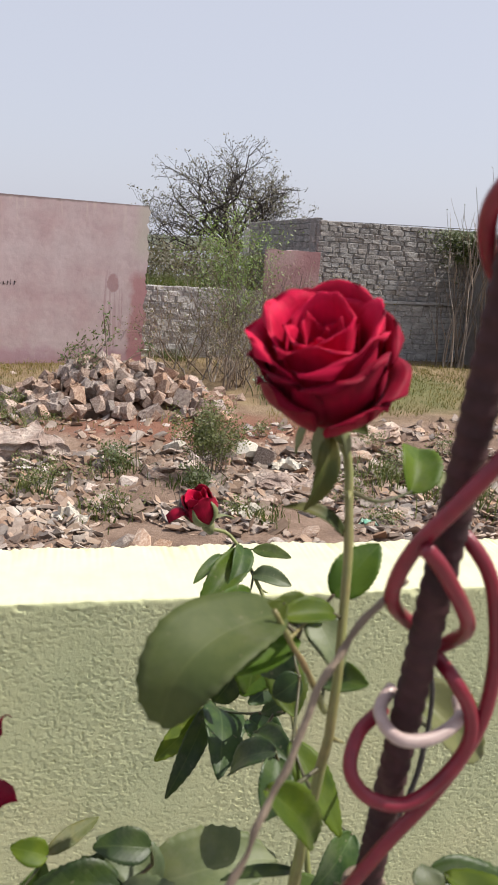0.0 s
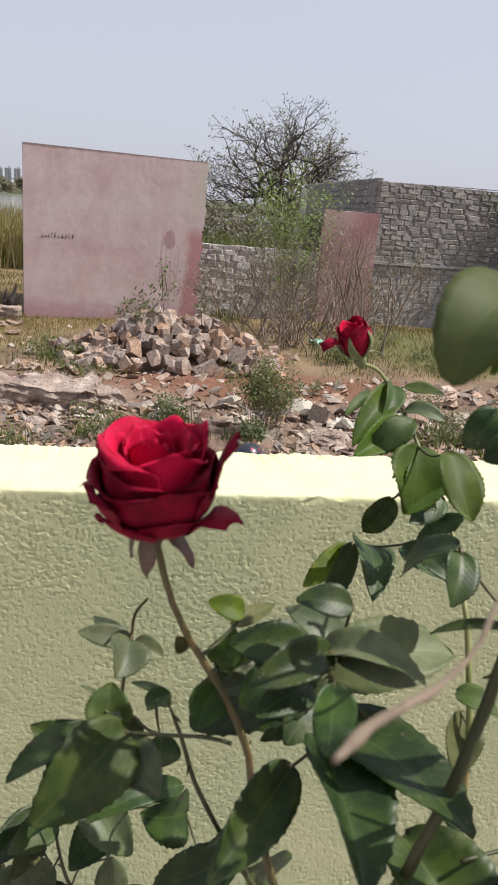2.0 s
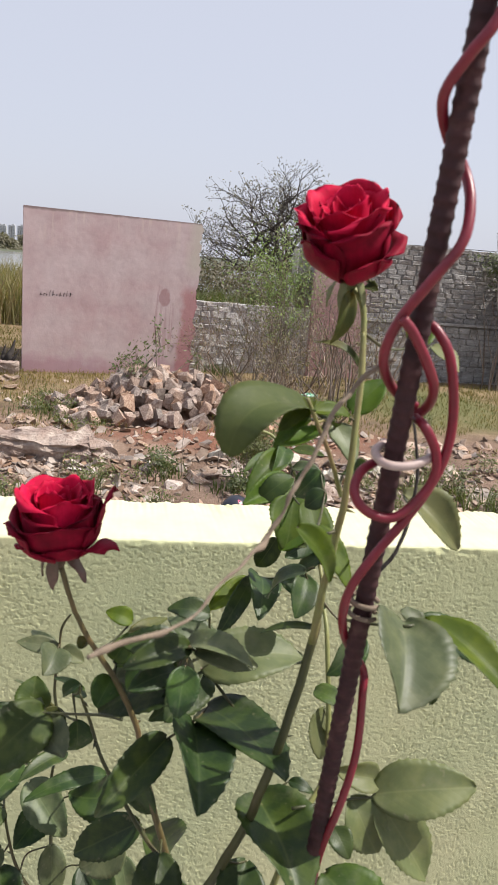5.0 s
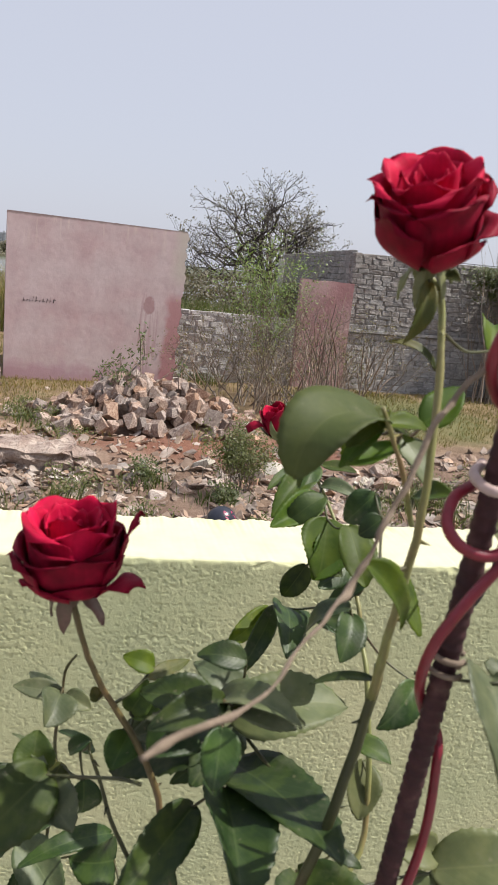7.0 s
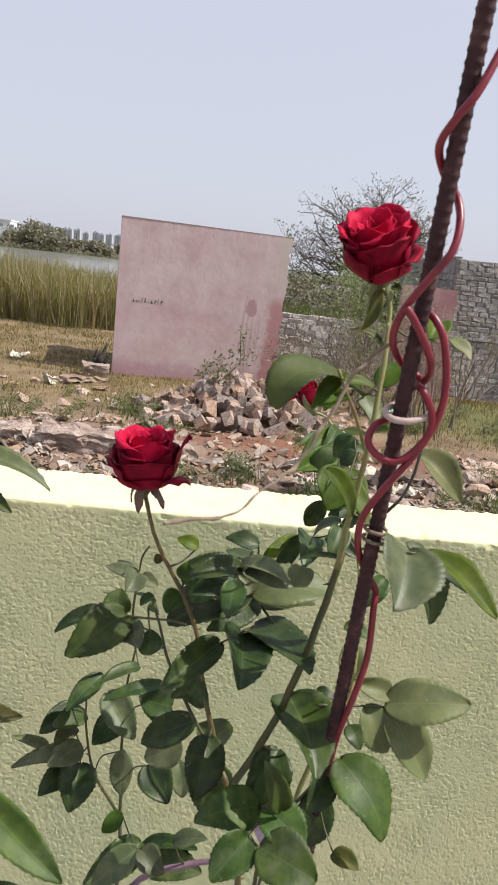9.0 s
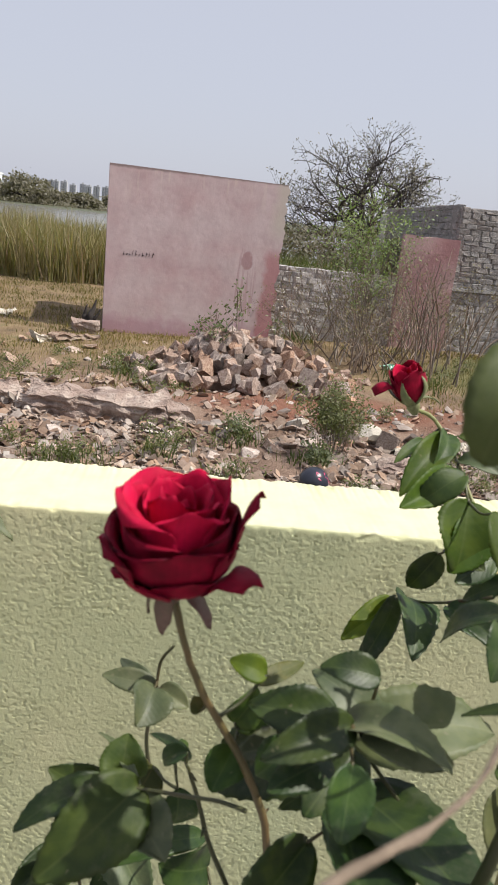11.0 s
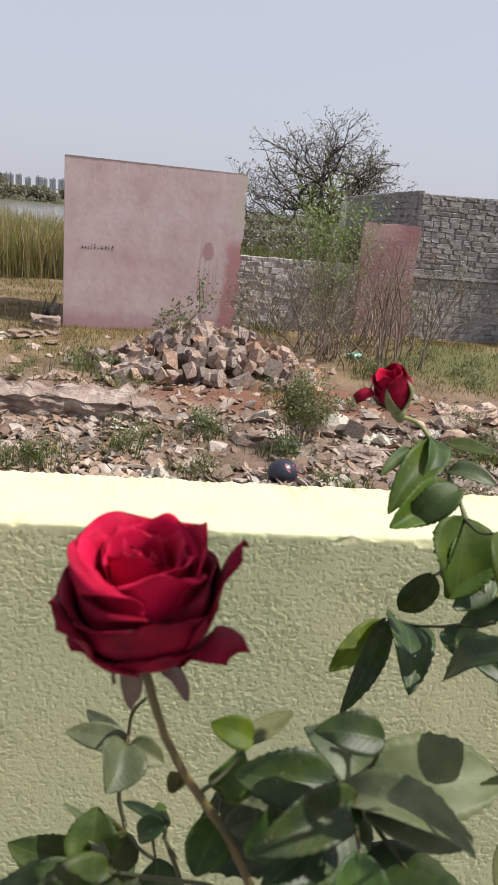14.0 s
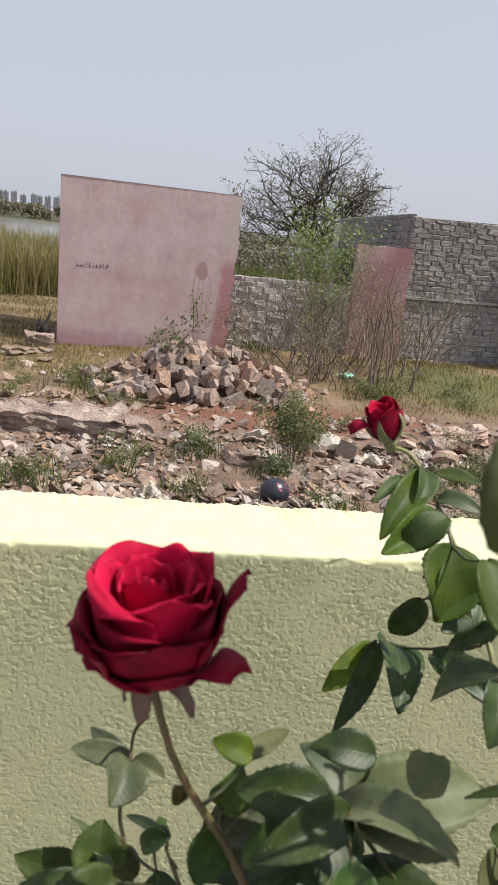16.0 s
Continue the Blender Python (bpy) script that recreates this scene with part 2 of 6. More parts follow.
    rim = maths(n, l, "MULTIPLY", maths(n, l, "SUBTRACT", maths(n, l, "ADD", Z, maths(n, l, "MULTIPLY", flake, 0.05)), 2.365), 40.0, True)
    col = mix(n, l, maths(n, l, "MULTIPLY", rim, 0.75), col, (0.16, 0.115, 0.11))
    l.new(col, b.inputs["Base Color"])
    bump(n, l, b, maths(n, l, "ADD", mid, maths(n, l, "ADD", flake, maths(n, l, "MULTIPLY", fine, 0.4))), 0.22, 0.015)
    return m


def ground_material():
    """Pink-brown dirt with red soil, straw-coloured and green patches."""
    m, n, l, b = shader("rubble_earth", 0.95)
    co = n.new("ShaderNodeTexCoord").outputs["Object"]
    big, mid, fine = noise_node(n, l, co, 0.55, 4.0), noise_node(n, l, co, 2.6, 6.0, 0.65), noise_node(n, l, co, 38.0, 6.0, 0.7)
    x = n.new("ShaderNodeSeparateXYZ")
    l.new(co, x.inputs[0])
    dirt = ramp(n, l, mid, [(0.3, (0.14, 0.088, 0.063)), (0.5, (0.235, 0.155, 0.112)), (0.7, (0.33, 0.235, 0.178))])
    straw = ramp(n, l, mid, [(0.3, (0.12, 0.085, 0.045)), (0.48, (0.22, 0.15, 0.08)), (0.6, (0.26, 0.19, 0.10)), (0.75, (0.15, 0.14, 0.06))])
    far = maths(n, l, "MULTIPLY", maths(n, l, "SUBTRACT", maths(n, l, "ADD", x.outputs[1], maths(n, l, "MULTIPLY", big, 3.0)), 9.3), 0.8, True)
    col = mix(n, l, far, dirt, straw)
    shore = maths(n, l, "MULTIPLY", maths(n, l, "SUBTRACT", x.outputs[1], 120.0), 0.03, True)
    col = mix(n, l, shore, col, (0.09, 0.10, 0.06))
    dx = maths(n, l, "MULTIPLY", maths(n, l, "SUBTRACT", x.outputs[0], 1.3), 0.55)
    dy = maths(n, l, "MULTIPLY", maths(n, l, "SUBTRACT", x.outputs[1], 7.75), 1.5)
    dd = maths(n, l, "ADD", maths(n, l, "MULTIPLY", dx, dx), maths(n, l, "MULTIPLY", dy, dy))
    red = maths(n, l, "SUBTRACT", 2.2, maths(n, l, "ADD", dd, maths(n, l, "MULTIPLY", mid, 1.6)), True)
    col = mix(n, l, maths(n, l, "MULTIPLY", red, 0.75), col, (0.23, 0.085, 0.048))
    gx_ = maths(n, l, "MULTIPLY", maths(n, l, "SUBTRACT", x.outputs[0], 4.3), 0.7)
    gy_ = maths(n, l, "MULTIPLY", maths(n, l, "SUBTRACT", x.outputs[1], 9.9), 0.7)
    gd = maths(n, l, "ADD", maths(n, l, "MULTIPLY", gx_, gx_), maths(n, l, "MULTIPLY", gy_, gy_))
    turf = maths(n, l, "SUBTRACT", 2.0, maths(n, l, "ADD", gd, maths(n, l, "MULTIPLY", mid, 1.6)), True)
    col = mix(n, l, maths(n, l, "MULTIPLY", turf, 0.95), col, (0.135, 0.14, 0.048))
    col = mix(n, l, 0.6, col, ramp(n, l, fine, [(0.3, (0.5, 0.48, 0.46)), (0.68, (1.1, 1.1, 1.1))]), "MULTIPLY")
    l.new(col, b.inputs["Base Color"])
    bump(n, l, b, maths(n, l, "ADD", mid, fine), 0.8, 0.03)
    return m


def water_material():
    m, n, l, b = shader("pale_lake_water", 0.12)
    co = n.new("ShaderNodeTexCoord").outputs["Object"]
    l.new(ramp(n, l, noise_node(n, l, co, 0.08), [(0.3, (0.24, 0.245, 0.24)), (0.7, (0.32, 0.325, 0.32))]), b.inputs["Base Color"])
    bump(n, l, b, noise_node(n, l, co, 1.5, 4.0), 0.3, 0.05)
    return m


def ribbed_rust():
    m, n, l, b = shader("rusty_rod_steel", 0.75, 0.25)
    co = n.new("ShaderNodeTexCoord").outputs["Object"]
    a, c = noise_node(n, l, co, 40.0, 5.0), noise_node(n, l, co, 260.0, 5.0)
    col = ramp(n, l, a, [(0.35, (0.032, 0.011, 0.014)), (0.58, (0.062, 0.021, 0.023)), (0.72, (0.12, 0.06, 0.053))])
    l.new(mix(n, l, 0.5, col, ramp(n, l, c, [(0.3, (0.5, 0.5, 0.5)), (0.7, (1.2, 1.2, 1.2))]), "MULTIPLY"), b.inputs["Base Color"])
    bump(n, l, b, c, 0.5, 0.001)
    return m


M_petal = petal_material("velvet_red_petal", (0.37, 0.003, 0.030), (0.57, 0.006, 0.056))
# darker copy of the petal red, standing for shade on the flower's outside
M_petal_shade = petal_material("shaded_red_petal", (0.14, 0.001, 0.013), (0.28, 0.002, 0.025))
M_leaf = {
    "d": rose_leaf_material("dark_rose_leaf", (0.026, 0.052, 0.012), (0.052, 0.087, 0.016), (0.100, 0.141, 0.043), 0.42, 0.26),
    "g": rose_leaf_material("green_rose_leaf", (0.038, 0.070, 0.010), (0.068, 0.107, 0.016), (0.100, 0.136, 0.036), 0.52, 0.3),
    "b": rose_leaf_material("young_rose_leaf", (0.070, 0.125, 0.010), (0.11, 0.17, 0.013), (0.14, 0.20, 0.04), 0.5, 0.5),
    "p": rose_leaf_material("dusty_rose_leaf", (0.075, 0.097, 0.042), (0.125, 0.145, 0.066), (0.160, 0.184, 0.090), 0.46, 0.2),
    "y": rose_leaf_material("yellowing_rose_leaf", (0.065, 0.082, 0.017), (0.120, 0.112, 0.023), (0.160, 0.155, 0.050), 0.55, 0.3),
    # lit copy of the leaf: sunlight is put into the paler green
    "l": rose_leaf_material("sunlit_rose_leaf", (0.120, 0.141, 0.054), (0.160, 0.175, 0.068), (0.200, 0.213, 0.094), 0.5, 0.25),
    "B": rose_leaf_material("broad_rose_leaf", (0.082, 0.118, 0.032), (0.110, 0.145, 0.043), (0.140, 0.175, 0.061), 0.6, 0.4),
}
M_cane = surface("green_cane", [(0.036, 0.042, 0.014), (0.062, 0.066, 0.02), (0.09, 0.06, 0.026)], 14.0, 160.0, 0.5, 0.2, 0.001)
M_cane_brown = surface("brown_cane", [(0.075, 0.062, 0.022), (0.12, 0.09, 0.032), (0.16, 0.10, 0.04)], 22.0, 160.0, 0.5, 0.2, 0.001)
M_cane_pale = surface("pale_green_cane", [(0.17, 0.19, 0.055), (0.23, 0.24, 0.08), (0.24, 0.16, 0.07)], 14.0, 160.0, 0.5, 0.2, 0.001)
M_sepal = surface("mauve_green_sepal", [(0.12, 0.065, 0.05), (0.17, 0.10, 0.075), (0.11, 0.09, 0.05)], 40.0, 300.0, 0.6, 0.2, 0.001)
M_sepal_green = surface("pale_green_sepal", [(0.15, 0.17, 0.07), (0.2, 0.21, 0.09)], 40.0, 300.0, 0.6, 0.2, 0.001)
M_dry = surface("dry_grey_stem", [(0.16, 0.118, 0.083), (0.25, 0.19, 0.138), (0.12, 0.085, 0.06)], 30.0, 240.0, 0.85, 0.7, 0.001)
M_mauve = surface("mauve_stem", [(0.14, 0.075, 0.105), (0.22, 0.13, 0.175), (0.11, 0.07, 0.08)], 22.0, 160.0, 0.5, 0.2, 0.001)
M_ribbon = surface("mauve_ribbon_film", [(0.42, 0.20, 0.38), (0.62, 0.50, 0.60)], 60.0, 240.0, 0.3, 0.2, 0.0008)
M_wire = surface("red_cable_sheath", [(0.17, 0.008, 0.022), (0.22, 0.013, 0.029), (0.15, 0.008, 0.02)], 30.0, 200.0, 0.38, 0.08, 0.0008)
M_wire_pale = surface("faded_white_cable", [(0.42, 0.29, 0.26), (0.52, 0.41, 0.38)], 30.0, 200.0, 0.4, 0.08, 0.0008)
M_rust = ribbed_rust()
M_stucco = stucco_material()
M_pink = pink_plaster()
M_pink2 = surface("rough_pink_plaster", [(0.40, 0.21, 0.215), (0.48, 0.29, 0.285), (0.53, 0.36, 0.345)], 1.8, 22.0, 0.92, 0.5, 0.02)
M_ground = ground_material()
M_floor = surface("grey_cement_floor", [(0.26, 0.25, 0.22), (0.34, 0.33, 0.30)], 1.2, 40.0, 0.9, 0.3, 0.005)
M_stone_grey = surface("grey_rubble_stone", [(0.22, 0.207, 0.20), (0.32, 0.302, 0.29), (0.41, 0.388, 0.372)], 2.2, 26.0, 0.92, 0.7, 0.02, "object", 0.14)
M_stone_wash = surface("grey_washed_stone", [(0.28, 0.27, 0.265), (0.39, 0.38, 0.37), (0.52, 0.51, 0.50)], 2.2, 26.0, 0.92, 0.6, 0.02, "object", 0.15)
M_stone_white = surface("whitewashed_block", [(0.52, 0.49, 0.48), (0.62, 0.59, 0.57), (0.70, 0.67, 0.65)], 2.2, 30.0, 0.92, 0.6, 0.02, "object", 0.15)
M_mortar = surface("dark_earth_mortar", [(0.23, 0.217, 0.207), (0.32, 0.303, 0.29)], 6.0, 50.0, 0.95, 0.6, 0.02)
M_mortar_pale = surface("pale_mortar", [(0.48, 0.45, 0.43), (0.56, 0.53, 0.50)], 6.0, 50.0, 0.95, 0.6, 0.02)
M_pile = surface("split_granite", [(0.23, 0.15, 0.115), (0.38, 0.27, 0.215), (0.55, 0.44, 0.36)], 3.5, 30.0, 0.9, 0.6, 0.015, "object", 0.35)
M_chip = surface("broken_rubble_chip", [(0.20, 0.13, 0.098), (0.32, 0.24, 0.19), (0.49, 0.415, 0.355)], 3.0, 40.0, 0.92, 0.5, 0.01, "island", 0.38)
M_lump = surface("pale_rubble_lump", [(0.29, 0.19, 0.14), (0.40, 0.295, 0.235), (0.53, 0.45, 0.375)], 4.0, 40.0, 0.92, 0.5, 0.012, "object", 0.4)
M_slab = surface("weathered_slab", [(0.27, 0.19, 0.16), (0.43, 0.33, 0.28), (0.58, 0.48, 0.415)], 6.0, 30.0, 0.92, 1.0, 0.04)
M_bark = surface("dark_bark", [(0.032, 0.026, 0.024), (0.06, 0.05, 0.044)], 6.0, 40.0, 0.9, 0.5, 0.01)
M_twig = surface("dry_brown_twig", [(0.15, 0.115, 0.09), (0.27, 0.215, 0.17), (0.42, 0.36, 0.30)], 1.5, 20.0, 0.9, 0.2, 0.005, "island", 0.5)
M_tree_leaf = leafy("dull_tree_leaf", [(0.07, 0.062, 0.045), (0.11, 0.10, 0.068), (0.17, 0.15, 0.105)], through_light=0.2)
M_bush_leaf = leafy("feathery_green_leaf", [(0.105, 0.165, 0.038), (0.16, 0.23, 0.058), (0.21, 0.27, 0.082)])
M_dry_leaf = leafy("withered_leaf", [(0.13, 0.095, 0.05), (0.18, 0.15, 0.06), (0.10, 0.11, 0.045)])
M_scrub = leafy("brown_scrub_leaf", [(0.085, 0.068, 0.046), (0.12, 0.10, 0.062), (0.075, 0.08, 0.035), (0.155, 0.125, 0.085)])
# distance haze is mixed into this foliage colour, greyer and lighter
M_shore = leafy("hazed_shore_foliage", [(0.13, 0.12, 0.085), (0.17, 0.155, 0.11), (0.20, 0.18, 0.135)])
M_weed = leafy("weed_green", [(0.06, 0.085, 0.028), (0.095, 0.12, 0.042), (0.14, 0.15, 0.06)])
M_broom = leafy("grey_green_broom", [(0.08, 0.095, 0.028), (0.115, 0.135, 0.042), (0.17, 0.175, 0.065)])
M_turf = leafy("short_olive_turf", [(0.105, 0.105, 0.035), (0.15, 0.135, 0.05), (0.20, 0.155, 0.075), (0.095, 0.105, 0.03)])
M_straw = leafy("dry_straw", [(0.20, 0.145, 0.06), (0.30, 0.225, 0.10), (0.16, 0.155, 0.055), (0.26, 0.18, 0.09)])
M_reed = leafy("tall_reed", [(0.25, 0.205, 0.12), (0.33, 0.27, 0.155), (0.17, 0.18, 0.075), (0.26, 0.185, 0.115)])
M_water = water_material()
# tower walls and windows are paled in colour to stand for haze
M_far_wall = surface("hazed_concrete", [(0.50, 0.50, 0.52), (0.58, 0.58, 0.60)], 0.05, 0.6, 0.9, 0.0, 0.1)
M_white_wall = surface("white_house_paint", [(0.74, 0.74, 0.72), (0.80, 0.80, 0.78)], 0.4, 3.0, 0.85, 0.0, 0.1)
M_dark_glass = surface("grey_window", [(0.28, 0.29, 0.31), (0.34, 0.35, 0.37)], 1.0, 5.0, 0.25, 0.0, 0.1)
M_ink = surface("black_paint_lettering", [(0.02, 0.016, 0.018), (0.035, 0.028, 0.03)], 20.0, 90.0, 0.9, 0.1, 0.002)
M_shell = surface("navy_plastic_shell", [(0.018, 0.02, 0.032), (0.03, 0.033, 0.05)], 12.0, 90.0, 0.3, 0.1, 0.002)
M_shell_pink = surface("magenta_print", [(0.45, 0.03, 0.11), (0.5, 0.12, 0.2)], 20.0, 90.0, 0.4, 0.1, 0.002)
M_plastic_green = surface("mint_plastic_film", [(0.12, 0.48, 0.30), (0.55, 0.72, 0.62)], 14.0, 60.0, 0.3, 0.3, 0.01)
M_paper = surface("dirty_white_sheet", [(0.50, 0.44, 0.36), (0.66, 0.62, 0.54)], 8.0, 60.0, 0.8, 0.4, 0.01)
M_post = surface("pale_concrete_post", [(0.44, 0.43, 0.40), (0.54, 0.53, 0.5)], 3.0, 20.0, 0.9, 0.3, 0.01)

# ---- building helpers ----
rnd = random.Random(7)
cane_points, leaf_bases = [], []
U = rnd.uniform


def mesh_of(name, verts, faces, smooth=False):
    me = bpy.data.meshes.new(name)
    me.from_pydata([tuple(v) for v in verts], [], faces)
    if smooth:
        me.polygons.foreach_set("use_smooth", [True] * len(me.polygons))
    me.update()
    return me


def made(bm, name, smooth=False):
    me = bpy.data.meshes.new(name)
    bmesh.ops.recalc_face_normals(bm, faces=bm.faces)
    bm.to_mesh(me)
    bm.free()
    if smooth:
        me.polygons.foreach_set("use_smooth", [True] * len(me.polygons))
    return me


def part(name, me, material, parent=None, label="", m=None):
    """One mesh object, under a thing or a part."""
    if isinstance(me, bmesh.types.BMesh):
        me = made(me, name)
    ob = new(name, me)
    if material and not me.materials:
        me.materials.append(material)
    if parent:
        ob.parent = parent
    if m is not None:
        ob.matrix_basis = m
    return tagged(ob, label)


def thing(name, label, category, m=None, group="", kind=""):
    ob = new(name)
    ob.empty_display_size = 0.05
    if m is not None:
        ob.matrix_basis = m
    return tagged(ob, label, category, group, kind)


def smooth_path(points, per=6):
    """A Catmull-Rom run through (x, y, z, radius) points."""
    p = [np.array(q, float) for q in points]
    p = [2 * p[0] - p[1]] + p + [2 * p[-1] - p[-2]]
    out = []
    for i in range(1, len(p) - 2):
        a, b, c, d = p[i - 1:i + 3]
        for k in range(per):
            t = k / per
            out.append(0.5 * (2 * b + (c - a) * t + (2 * a - 5 * b + 4 * c - d) * t * t + (3 * b - a - 3 * c + d) * t ** 3))
    out.append(p[-2])
    return out


def add_tube(verts, faces, path, sides=8, caps=True):
    """Append a tapered tube along (x, y, z, radius) rows."""
    start = len(verts)
    side = None
    n = len(path)
    for i, q in enumerate(path):
        a, b = path[max(0, i - 1)], path[min(n - 1, i + 1)]
        d = Vector(b[:3]) - Vector(a[:3])
        d = d.normalized() if d.length > 1e-9 else Vector((0, 0, 1))
        if side is None:
            side = d.orthogonal().normalized()
        side = (side - d * side.dot(d))
        side = side.normalized() if side.length > 1e-6 else d.orthogonal().normalized()
        up = d.cross(side)
        c = Vector(q[:3])
        for k in range(sides):
            a_ = 2 * math.pi * k / sides
            verts.append(c + (side * math.cos(a_) + up * math.sin(a_)) * q[3])
    for i in range(n - 1):
        for k in range(sides):
            k2 = (k + 1) % sides
            faces.append((start + i * sides + k, start + i * sides + k2, start + (i + 1) * sides + k2, start + (i + 1) * sides + k))
    if caps:
        faces.append(tuple(range(start + sides - 1, start - 1, -1)))
        faces.append(tuple(range(start + (n - 1) * sides, start + n * sides)))


def tube(name, points, material, parent, label="", sides=10, per=6, thorns=0, gnarl=0.0):
    verts, faces = [], []
    path = smooth_path(points, per)
    for q in path:
        q[:3] += gnarl * q[3] * np.array([noise.noise((q[0] * 90, q[2] * 90, k)) for k in (1.0, 5.0, 9.0)])
        q[3] *= 1 + 0.45 * gnarl * noise.noise((q[0] * 160, q[2] * 160, 3.0))
    add_tube(verts, faces, path, sides)
    if name == "cane":
        cane_points.extend(tuple(q[:3]) for q in path)
    for _ in range(thorns):
        q = path[rnd.randrange(2, len(path) - 2)]
        c, a = Vector(q[:3]), U(0, 6.28)
        out = Vector((math.cos(a), math.sin(a), -0.25)).normalized()
        add_tube(verts, faces, [(*(c + out * q[3] * 0.6), 0.0016), (*(c + out * (q[3] + 0.003)), 0.0009), (*(c + out * (q[3] + 0.0062)), 0.0001)], 5)
    return part(name, mesh_of(name, verts, faces, True), material, parent, label)


def rock(seed, flat=0.7, cuts=9):
    """An angular broken stone, about 2 across: a box cut by random planes."""
    r = random.Random(seed)
    bm = bmesh.new()
    bmesh.ops.create_cube(bm, size=2.0)
    for _ in range(cuts):
        nrm = Vector((r.uniform(-1, 1), r.uniform(-1, 1), r.uniform(-1, 1))).normalized()
        g = bm.verts[:] + bm.edges[:] + bm.faces[:]
        res = bmesh.ops.bisect_plane(bm, geom=g, plane_co=nrm * r.uniform(0.72, 1.0), plane_no=nrm, clear_outer=True)
        edges = [e for e in res["geom_cut"] if isinstance(e, bmesh.types.BMEdge)]
        if edges:
            bmesh.ops.contextual_create(bm, geom=edges)
    for v in bm.verts:
        v.co.z *= flat
        v.co.x *= r.uniform(0.97, 1.03)
    bmesh.ops.triangulate(bm, faces=[f for f in bm.faces if len(f.verts) > 4])
    return made(bm, "stone")


def block_mesh(seed, rough=0.15):
    """A hand-dressed block, 1 x 1 x 1, with knocked-off corners and an uneven face towards -y."""
    r = random.Random(seed)
    bm = bmesh.new()
    bmesh.ops.create_cube(bm, size=1.0)
    for v in bm.verts:
        v.co.x += r.uniform(-rough, rough) * 0.5
        v.co.z += r.uniform(-rough, rough) * 0.7
    bmesh.ops.bevel(bm, geom=bm.edges[:], offset=0.10, segments=1, affect="EDGES")
    for v in bm.verts:
        v.co.x += r.uniform(-rough, rough) * 0.25
        v.co.z += r.uniform(-rough, rough) * 0.4
        v.co.y += r.uniform(-rough, rough) * 0.45
    return made(bm, "block")


def place_at(x, y, z, s, rot=None):
    e = Euler(rot if rot else (U(0, 6.28), U(0, 6.28), U(0, 6.28)))
    sc = s if isinstance(s, tuple) else (s, s, s)
    return Matrix.LocRotScale((x, y, z), e, sc)


def hills(x, y):
    """Height of the ground outside the parapet."""
    low = min(1.0, max(0.0, (y - 6.5) / 0.9))
    z = -0.42 + 0.12 * low * low * (3 - 2 * low)
    near = max(0.0, 1 - abs(y - 8) / 14) * max(0.0, 1 - abs(x - 1) / 16)
    z += near * (0.06 * noise.noise((x * 0.9, y * 0.9, 1.7)) + 0.025 * noise.noise((x * 3.1, y * 3.1, 4.0)))
    z += 0.17 * math.exp(-((x - 4.4) / 1.3) ** 2 - ((y - 10.6) / 1.3) ** 2)
    if y > 26:
        z -= min(0.6, (y - 26) * 0.12) if y < 150 else max(0.0, 0.6 - (y - 150) * 0.05)
    return z


def lines(spans):
    """Graded grid coordinates: (from, to, step) spans."""
    out = []
    for a, b, s in spans:
        k = max(1, round((b - a) / s))
        out += [a + (b - a) * i / k for i in range(k)]
    return out + [spans[-1][1]]


# ---- ground, floor, parapet ----
gx = lines([(-2500, -400, 700), (-400, -40, 60), (-40, -8, 4), (-8, -3, 0.4), (-3, 6, 0.1), (6, 12, 0.5), (12, 40, 4), (40, 400, 60), (400, 2500, 700)])
gy = lines([(-300, -20, 70), (-20, 1.2, 4), (1.2, 3.6, 0.4), (3.6, 13.5, 0.1), (13.5, 30, 0.75), (30, 60, 5), (60, 200, 10), (200, 500, 60), (500, 4200, 740)])
nx = len(gx)
ground = part("ground", mesh_of("ground", [(x, y, hills(x, y)) for y in gy for x in gx],
              [(j * nx + i, j * nx + i + 1, (j + 1) * nx + i + 1, (j + 1) * nx + i) for j in range(len(gy) - 1) for i in range(nx - 1)], True), M_ground)
tagged(ground, "stony brown waste ground with red soil and straw patches", "ground", kind="structure")

bm = bmesh.new()
bmesh.ops.create_cube(bm, size=1.0, matrix=Matrix.LocRotScale((1.0, -2.45, -0.40), None, (14.0, 7.1, 0.5)))
tagged(part("floor", bm, M_floor), "grey cement floor of the raised yard", "floor", kind="structure")

# parapet: gritty front face and chipped edges, swept along x
front = [(1.10, z) for z in [-0.45, -0.2, -0.08] + lines([(-0.05, 0.05, 0.0075), (0.05, 0.35, 0.0032), (0.35, 1.034, 0.0018)])]
sect = front + [(1.10, 1.0385), (1.100, 1.0435), (1.1008, 1.0468), (1.103, 1.0489), (1.107, 1.050), (1.13, 1.050), (1.16, 1.050), (1.22, 1.050), (1.28, 1.050), (1.325, 1.050), (1.334, 1.0475), (1.339, 1.041), (1.341, 1.030), (1.341, 0.6), (1.341, -0.45)]
nf = len(front)
xs = lines([(-5, -0.46, 0.2), (-0.46, 1.10, 0.0019), (1.10, 6, 0.2)])


